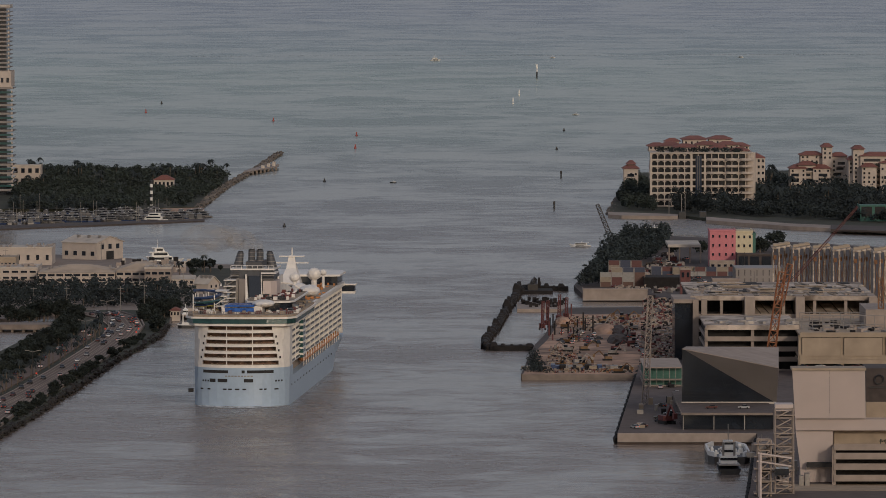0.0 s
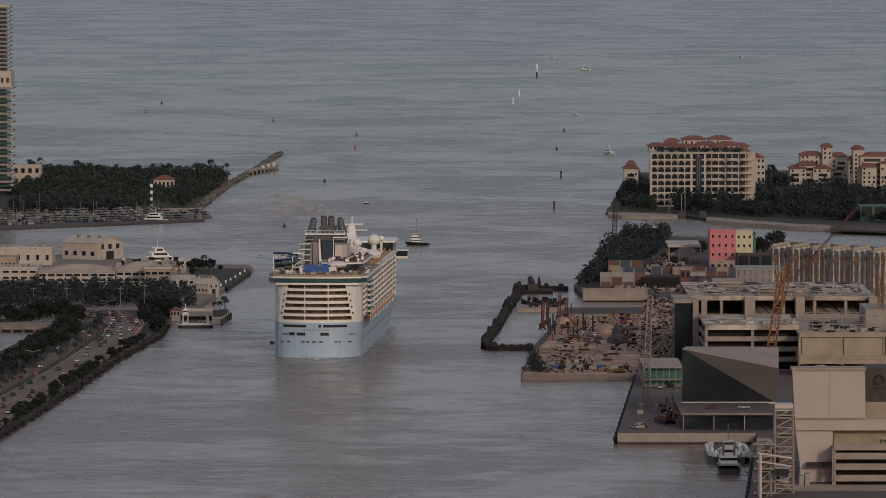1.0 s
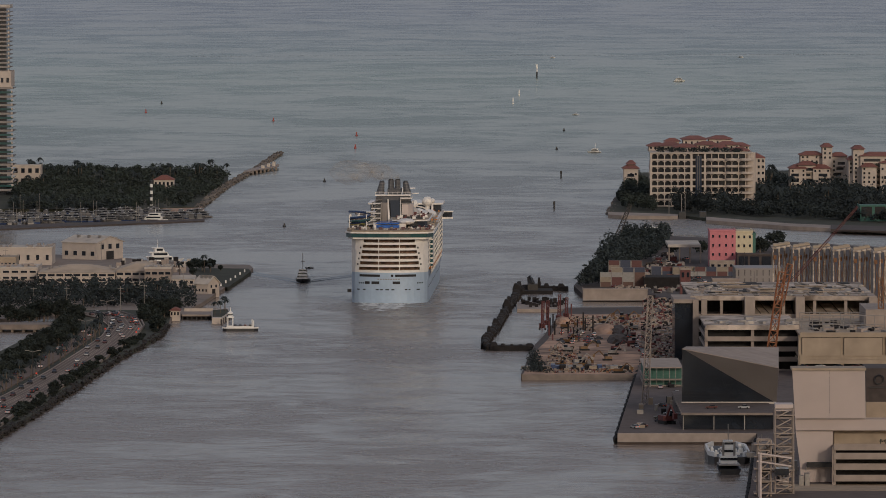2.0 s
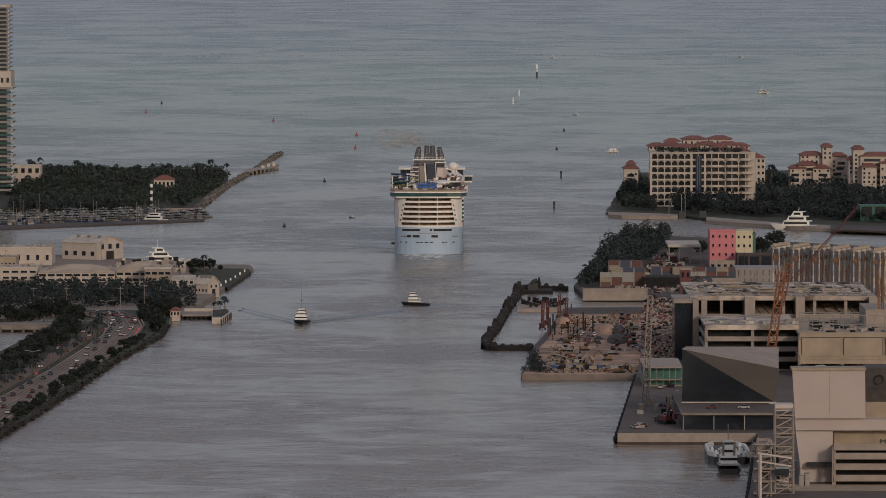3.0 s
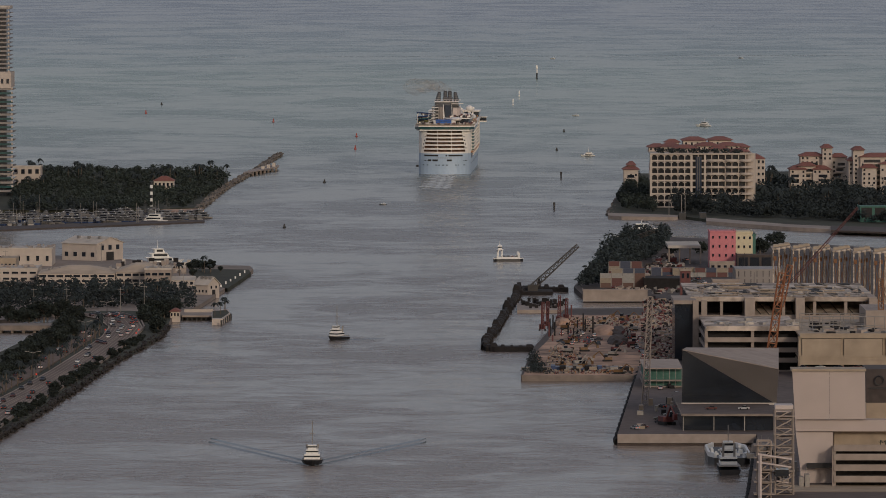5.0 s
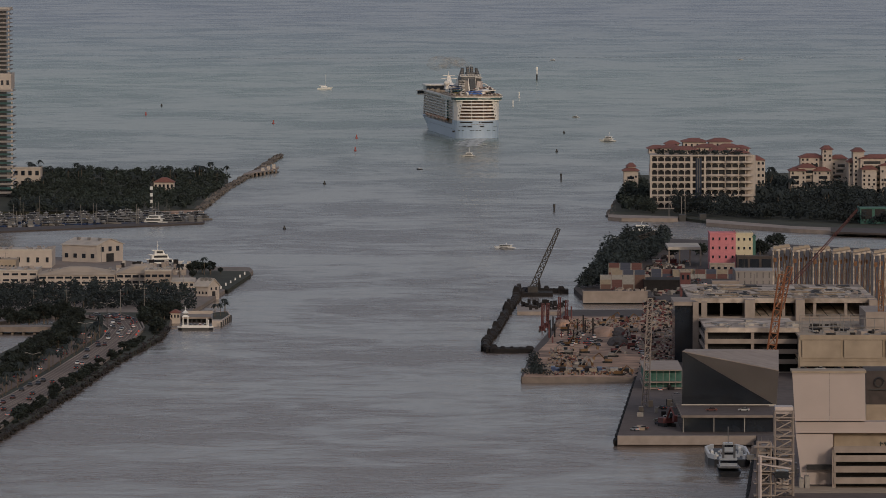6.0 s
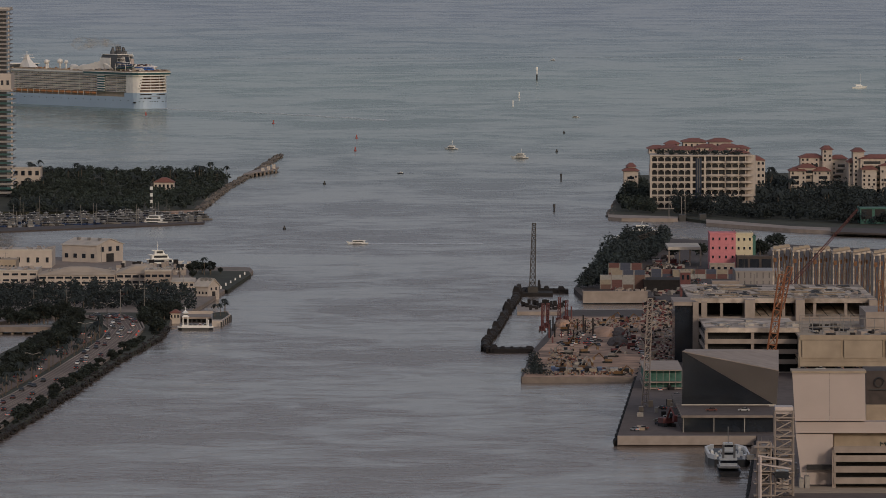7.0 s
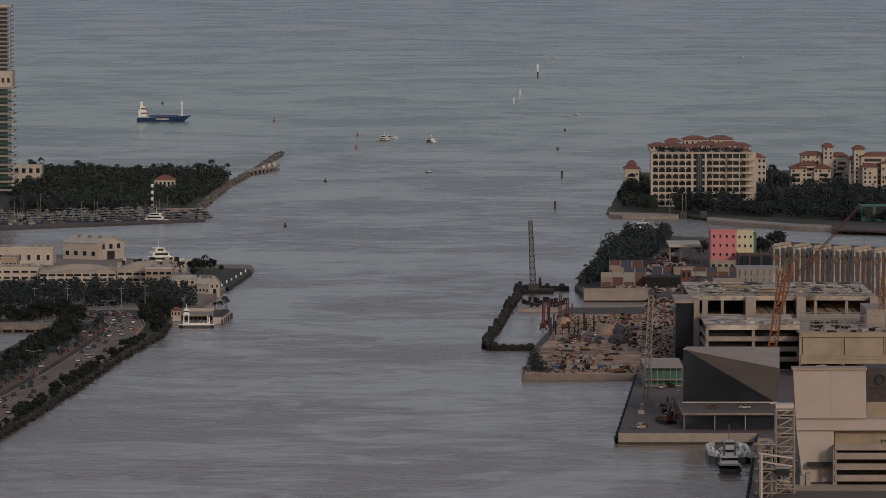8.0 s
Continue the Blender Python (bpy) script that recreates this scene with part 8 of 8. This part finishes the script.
# coaster that comes in at the end
COASTER = thing("coaster", "dark blue coaster with a white deckhouse and crane", "ship")
bm, mt = hull_mesh(17.0, 3.6, 1.4, "hull", NAVY)
part("hull", bm, mt, COASTER)
bm = bmesh.new()
box(bm, -1.4, 1.4, -8.0, -5.4, 1.5, 3.4)
box(bm, -1.2, 1.2, -7.6, -5.6, 3.4, 4.6)
box(bm, -0.5, 0.5, -7.4, -6.6, 4.6, 6.2)
h = part("deck_house", bm, BOAT_WHITE, COASTER)
for z in (2.4, 3.8):
    bm = bmesh.new()
    box(bm, -1.42, 1.42, -7.2, -5.35, z, z + 0.35)
    part("window_band", bm, DARK_GLASS, h)
bm = bmesh.new()
rod(bm, (0, 5.6, 1.4), (0, 5.6, 6.2), 0.3, 8)
box(bm, -0.5, 0.5, 5.2, 6.0, 5.4, 5.9)
part("deck_crane", bm, BOAT_WHITE, COASTER)
bm = bmesh.new()
box(bm, -1.3, 1.3, -4.6, 4.6, 1.3, 2.0)
part("hatch", bm, NAVY, COASTER)
for k in range(8):
    bm = bmesh.new()
    box(bm, 1.76, 1.86, -2.4 + k * 0.5, -2.1 + k * 0.5, 0.55, 0.95)
    part("name_bar", bm, BOAT_WHITE, COASTER)
# floating crane whose boom swings over the cofferdam
CRANE = thing("floating_crane", "dark lattice crane on a pontoon by the cofferdam", "crane", (*(15.8, 1247.8), 0))
bm = bmesh.new()
box(bm, -2.2, 3.6, -3, 5, -0.4, 0.6)
part("pontoon", bm, RUST, CRANE)
bm = bmesh.new()
box(bm, -0.8, 1.0, -1, 2, 0.6, 1.6)
part("cab", bm, CRANE_DARK, CRANE)
bm = bmesh.new()
lattice(bm, (0, 0, 0), (0, 0, 11.6), 1.0, 0.11, 1.0, 4, 0.6)
BOOM = part("boom", bm, CRANE_DARK, CRANE, "dark lattice boom")
CRANE2 = thing("crawler_crane", "dark lattice crane behind the trees at the point", "crane", (*(33.7, 1393.7), 0.6))
bm = bmesh.new()
box(bm, -0.8, 0.8, -1, 2, 0, 1.2)
part("cab", bm, CRANE_DARK, CRANE2)
bm = bmesh.new()
lattice(bm, (0, 0, 0), (0, 0, 8.6), 0.9, 0.09, 0.9, 3, 0.7)
BOOM2 = part("boom", bm, CRANE_DARK, CRANE2, "dark lattice boom")


WAKE_WATER = material("stirred_wake_water", (0.10, 0.115, 0.115), 0.22, vary=0.2, grain=0.4)


def ridge(bm, rows, h):
    """A low swell with a pointed crest along rows of (x, y, half width)."""
    sets = [(bm.verts.new((x - w, y, 0.0)), bm.verts.new((x, y, h)), bm.verts.new((x + w, y, 0.0))) for x, y, w in rows]
    for p, q in zip(sets, sets[1:]):
        bm.faces.new((p[0], p[1], q[1], q[0]))
        bm.faces.new((p[1], p[2], q[2], q[1]))


def swells(boat, reach, count, start, h, spread):
    """Diverging swells on both sides of a boat's track."""
    for sx in (-1, 1):
        for k in range(count):
            bm = bmesh.new()
            y0 = start - k * reach * 0.16
            rows = [(sx * (0.3 + spread * reach * f), y0 - reach * f, 0.12 + 0.5 * f * (1 - 0.4 * f) * (1 + 0.2 * k)) for f in (0.0, 0.2, 0.45, 0.7, 0.9, 1.0)]
            rows[-1] = (rows[-1][0], rows[-1][1], 0.05)
            ridge(bm, rows, h / (1 + 0.25 * k))
            part("wake_swell", bm, WAKE_WATER, boat, "low dark swell of the wake")


swells(TUG, 38.0, 2, 2.4, 0.15, 0.36)
swells(PILOT, 8.0, 2, 1.8, 0.05, 0.5)

# pieces of foam that lie on the ship's own track behind her
TRACK_FOAM = []
for k in range(6):
    bm = bmesh.new()
    a, b = 3.0 + 0.25 * k, 3.2 + 0.25 * k
    vs = [(bm.verts.new((-w, y, 0.05 + 0.004 * k)), bm.verts.new((w, y, 0.05 + 0.004 * k))) for y, w in ((17, a * 0.25), (10, a * 0.8), (3, a), (-6, b * 0.8), (-12, b * 0.45), (-17, b * 0.1))]
    for p, q in zip(vs, vs[1:]):
        bm.faces.new((p[0], p[1], q[1], q[0]))
    TRACK_FOAM.append(solid("track_foam", bm, TRACK, "pale foam lying on the cruise ship's track", "foam", group="foam of the ship's track"))


SHIP_ROWS = (
        (0.0, (-27.9, 970.0), -3.9), (0.5, (-25.3, 1013.6), -3.6), (1.0, (-19.2, 1073.7), -3.1), (1.5, (-14.6, 1144.4), -2.3), (1.7, (-12.2, 1172.1), -2.1), (2.3, (-7.3, 1267.8), -1.2), (2.8, (-4.3, 1354.7), -0.7), (3.0, (-2.9, 1384.9), -0.4), (3.5, (-2.7, 1471.5), 0.0),
        (4.0, (-5.4, 1566.8), -1.2), (4.5, (-2.9, 1668.9), -2.0), (4.7, (-1.6, 1718.3), -2.0), (5.3, (2.4, 1877.5), -1.2), (5.8, (7.5, 2030.6), 2.0), (6.0, (10.1, 2074.1), 6.0), (6.2, (4.8, 2145.6), 13.5), (6.4, (-5.5, 2199.7), 19.2), (6.6, (-26.1, 2262.5), 26.0),
        (6.8, (-58.9, 2322.7), 30.5), (7.0, (-97.2, 2373.3), 35.5), (7.2, (-144.4, 2426.1), 40.0), (7.5, (-223.7, 2509.9), 46.0), (8.0, (-365.0, 2631.0), 50.0))


def track(t):
    """Where the ship's stern was at time t, and her heading; before the start she came straight on."""
    rows = SHIP_ROWS
    if t <= 0:
        (x0, y0), (x1, y1) = rows[0][1], rows[1][1]
        f = t / rows[1][0]
        return x0 + (x1 - x0) * f, y0 + (y1 - y0) * f, rows[0][2]
    for (ta, pa, ha), (tb, pb, hb) in zip(rows, rows[1:]):
        if ta <= t <= tb:
            f = (t - ta) / (tb - ta)
            return pa[0] + (pb[0] - pa[0]) * f, pa[1] + (pb[1] - pa[1]) * f, ha + (hb - ha) * f


def glide(ob, rows, z=0.0):
    walk(ob, [(t, pose(x, y, z, 0, 0, turn)) for t, (x, y), turn in rows])


def motions():
    glide(SHIP, SHIP_ROWS)
    for k, foam in enumerate(TRACK_FOAM):
        late = 0.06 + 0.075 * k
        rows = []
        for i in range(33):
            xa, ya, _ = track(i * 0.25)
            xb, yb, _ = track(i * 0.25 - 0.2)
            lag = late * min(1.0, math.hypot(xa - xb, ya - yb) / 64)  # the faster she goes the longer the wake
            x, y, turn = track(i * 0.25 - lag)
            xb, yb, _ = track(i * 0.25 - lag - 0.05)
            far = math.hypot(x - xb, y - yb)
            slow = 42 * (1 - lag / late)
            x, y, xb, yb = x + (x - xb) / far * slow, y + (y - yb) / far * slow, xb + (x - xb) / far * slow, yb + (y - yb) / far * slow
            rows.append((i * 0.25, (x, y), math.degrees(math.atan2(xb - x, y - yb))))
        glide(foam, rows)
    glide(TUG, ((0.0, (-33.5, 1190.0), 180), (0.5, (-27.0, 1240.0), 180), (0.9, (-23.5, 1305.0), 178), (1.15, (-25.6, 1368.0), 176), (1.35, (-26.7, 1376.1), 175), (1.5, (-26.3, 1346.3), 175), (2.0, (-25.5, 1282.8), 178), (2.8, (-23.9, 1181.7), 178), (3.0, (-23.2, 1158.1), 176), (3.5, (-23.1, 1080.4), 172), (4.0, (-22.9, 1008.9), 170), (4.5, (-17.5, 931.0), 180), (4.7, (-16.9, 907.6), 180), (5.8, (-12.5, 763.8), 180), (8.0, (-6.4, 550.1), 180)))
    glide(CAR_FERRY, z=0.12, rows=((0.0, (-40.3, 1147.4), 3), (1.7, (-40.3, 1147.4), 3), (1.85, (-37.6, 1138.4), 2), (2.3, (-11.4, 1147.4), 0), (2.55, (12.5, 1286.6), 8), (2.66, (25.2, 1389.3), 8), (2.76, (38.4, 1435.1), 4), (4.7, (38.4, 1435.1), 4), (4.85, (25.4, 1402.7), 6), (5.3, (-8.5, 1260.5), 8), (5.65, (-32.6, 1150.4), 4), (5.8, (-40.0, 1142.9), 2), (6.0, (-40.3, 1147.4), 3), (8.0, (-40.3, 1147.4), 3)))
    glide(PILOT, ((0.0, (-34.8, 1302.0), 80), (0.5, (-25.6, 1338.0), 80), (0.8, (-16.0, 1384.9), 80), (1.0, (-5.3, 1421.0), 82), (1.2, (-6.3, 1407.3), 82), (1.5, (-15.5, 1342.2), 80), (2.8, (-3.6, 1162.7), 82), (3.0, (-4.8, 1209.6), 84), (3.5, (10.1, 1307.9), 86), (3.8, (11.3, 1348.4), 86), (4.0, (-9.5, 1363.2), 88), (4.5, (-13.5, 1256.8), 92), (4.7, (-16.9, 1225.0), 105), (5.0, (-16.8, 1117.9), 150), (5.4, (-13.2, 917.2), 176), (5.75, (-9.9, 719.4), 178), (8.0, (-6.0, 517.2), 180)))
    glide(WHITE_YACHT, ((0.0, (-167.3, 1407.3), 90), (2.8, (-92.7, 1371.8), 90), (3.2, (-44.1, 1363.2), 90), (3.5, (-25.3, 1358.9), 90), (4.0, (-19.9, 1398.2), 90), (4.5, (-48.8, 1371.8), 90), (4.8, (-94.6, 1367.5), 90), (8.0, (-181.1, 1342.2), 90)))
    glide(CROSS_YACHT, ((0.0, (42.3, 1444.6), 90), (3.0, (41.2, 1444.6), 90), (3.5, (-3.2, 1430.4), 88), (4.0, (13.1, 1378.3), 84), (4.5, (40.5, 1439.9), 84), (5.0, (41.8, 1444.6), 84), (8.0, (41.9, 1444.6), 84)))
    glide(LAUNCH, ((0.0, (-144.7, 1407.3), -88), (3.0, (-97.4, 1407.3), -88), (3.5, (2.9, 1416.4), -88), (4.0, (38.5, 1430.4), -88), (4.6, (39.8, 1435.1), -88), (6.9, (39.8, 1435.1), -88), (7.2, (24.4, 1411.8), -88), (7.5, (-5.3, 1400.5), -88), (8.0, (-106.4, 1407.3), -88)))
    glide(EAST_YACHT, ((0.0, (217.3, 1494.2), 88), (2.6, (112.0, 1494.2), 88), (3.0, (73.9, 1489.1), 88), (3.5, (32.1, 1469.0), 86), (4.0, (29.1, 1435.1), 84), (4.5, (38.7, 1437.5), 84), (5.0, (39.3, 1437.5), 84), (8.0, (39.4, 1437.5), 84)))
    glide(FISHER, ((0.0, (62.8, 1931.6), 60), (0.5, (53.7, 1923.1), 62), (1.0, (45.0, 1927.3), 70), (1.5, (39.7, 1935.9), 75), (3.0, (46.3, 1940.2), 100), (3.5, (41.8, 1927.3), 100), (4.0, (40.6, 1927.3), 105), (4.5, (42.5, 1923.1), 110), (5.8, (16.2, 1914.6), 95), (6.0, (6.8, 1927.3), 90), (6.5, (-7.5, 1948.9), 60), (7.0, (2.2, 1984.4), 75), (7.5, (12.3, 1993.5), 70), (8.0, (-3.9, 2021.2), 40)))
    glide(FAR_BOAT, ((0.0, (-3.2, 3033.5), -75), (0.5, (26.1, 2941.5), -72), (1.0, (58.0, 2864.2), -70), (1.5, (73.4, 2773.2), -70), (3.0, (114.5, 2524.4), -70), (3.5, (113.3, 2432.9), -80), (3.67, (110.8, 2412.7), -20), (3.83, (106.9, 2386.3), 40), (4.0, (102.8, 2360.5), 80), (4.5, (92.5, 2262.5), 80), (5.8, (54.0, 2069.2), 80), (6.0, (47.7, 2049.7), 82), (6.5, (41.7, 1975.4), 85), (7.0, (20.7, 1914.6), 85), (7.5, (3.6, 1849.6), 85), (8.0, (-17.6, 2035.4), 80)))
    glide(SAIL, ((0.0, (-679.0, 2584.3), -80), (5.4, (-179.7, 2599.7), -80), (6.0, (-43.7, 2615.3), -80), (6.5, (56.9, 2615.3), -80), (7.0, (155.3, 2631.0), -80), (7.5, (246.9, 2647.0), -80), (8.0, (342.2, 2647.0), -80)))
    glide(SKIFF, ((0.0, (-12.3, 1732.0), 70), (0.5, (-13.3, 1678.6), 100), (1.0, (-17.6, 1613.3), 150), (1.5, (-25.6, 1246.0), 165), (2.2, (-24.8, 1384.9), 100), (3.0, (-20.0, 1541.9), 40), (3.5, (-20.8, 1604.4), 30), (4.0, (-25.2, 1564.0), 100), (4.5, (-19.9, 1550.1), 120), (5.8, (-7.1, 1803.7), 60), (6.0, (-6.2, 1834.0), 60), (6.5, (-14.0, 1857.5), 100), (7.0, (-11.0, 1807.4), 120), (7.5, (-14.0, 1578.2), 170), (8.0, (-3.9, 1796.2), 100)))
    glide(RUNNER, ((0.0, (27.4, 1414.1), 88), (0.4, (36.3, 1435.1), 88), (1.5, (37.5, 1435.1), 88), (5.2, (39.6, 1430.4), 88), (6.0, (12.3, 1416.4), 80), (6.5, (19.7, 2030.6), 70), (7.0, (-17.5, 1435.1), 95), (7.2, (-5.3, 1504.6), 20), (7.5, (13.5, 1752.9), -10), (8.0, (-15.4, 2049.7), 60)))
    glide(COASTER, ((0.0, (-294.2, 2183.2), -88), (6.5, (-188.4, 2172.3), -88), (7.5, (-142.9, 2194.2), -88), (7.7, (-119.8, 2205.3), -88), (8.0, (-87.6, 2210.8), -88)))
    for auto, at, lane in TRAFFIC:
        rows = []
        for t in (0.0, 2.0, 4.0, 6.0, 8.0):
            x, y, w, turn = along(min(0.97, max(0.02, at + (0.03 if lane > -0.1 else -0.03) * (t - 4) / 2)))
            rows.append((t, pose(x + lane * w, y, 0.91, 0, 0, turn + (180 if lane < -0.1 else 0))))
        walk(auto, rows)
    walk(BOOM, [(t, pose(0, 0, 1.2, rx, ry, 0)) for t, rx, ry in ((0.0, -86, 40), (3.0, -86, 60), (4.5, -60, 72), (5.2, -10, 40), (5.8, 0, 28), (6.2, 0, 18), (6.5, 0, 9), (7.0, 0, 1.5), (7.5, 0, -1.5), (8.0, 0, -2.5))])
    walk(BOOM2, [(t, pose(0, 0, 0.8, 0, ry, 0)) for t, ry in ((0.0, -22), (0.5, -12), (1.0, 3), (1.5, 10), (2.8, 50), (4.0, 70), (8.0, 70))])


motions()
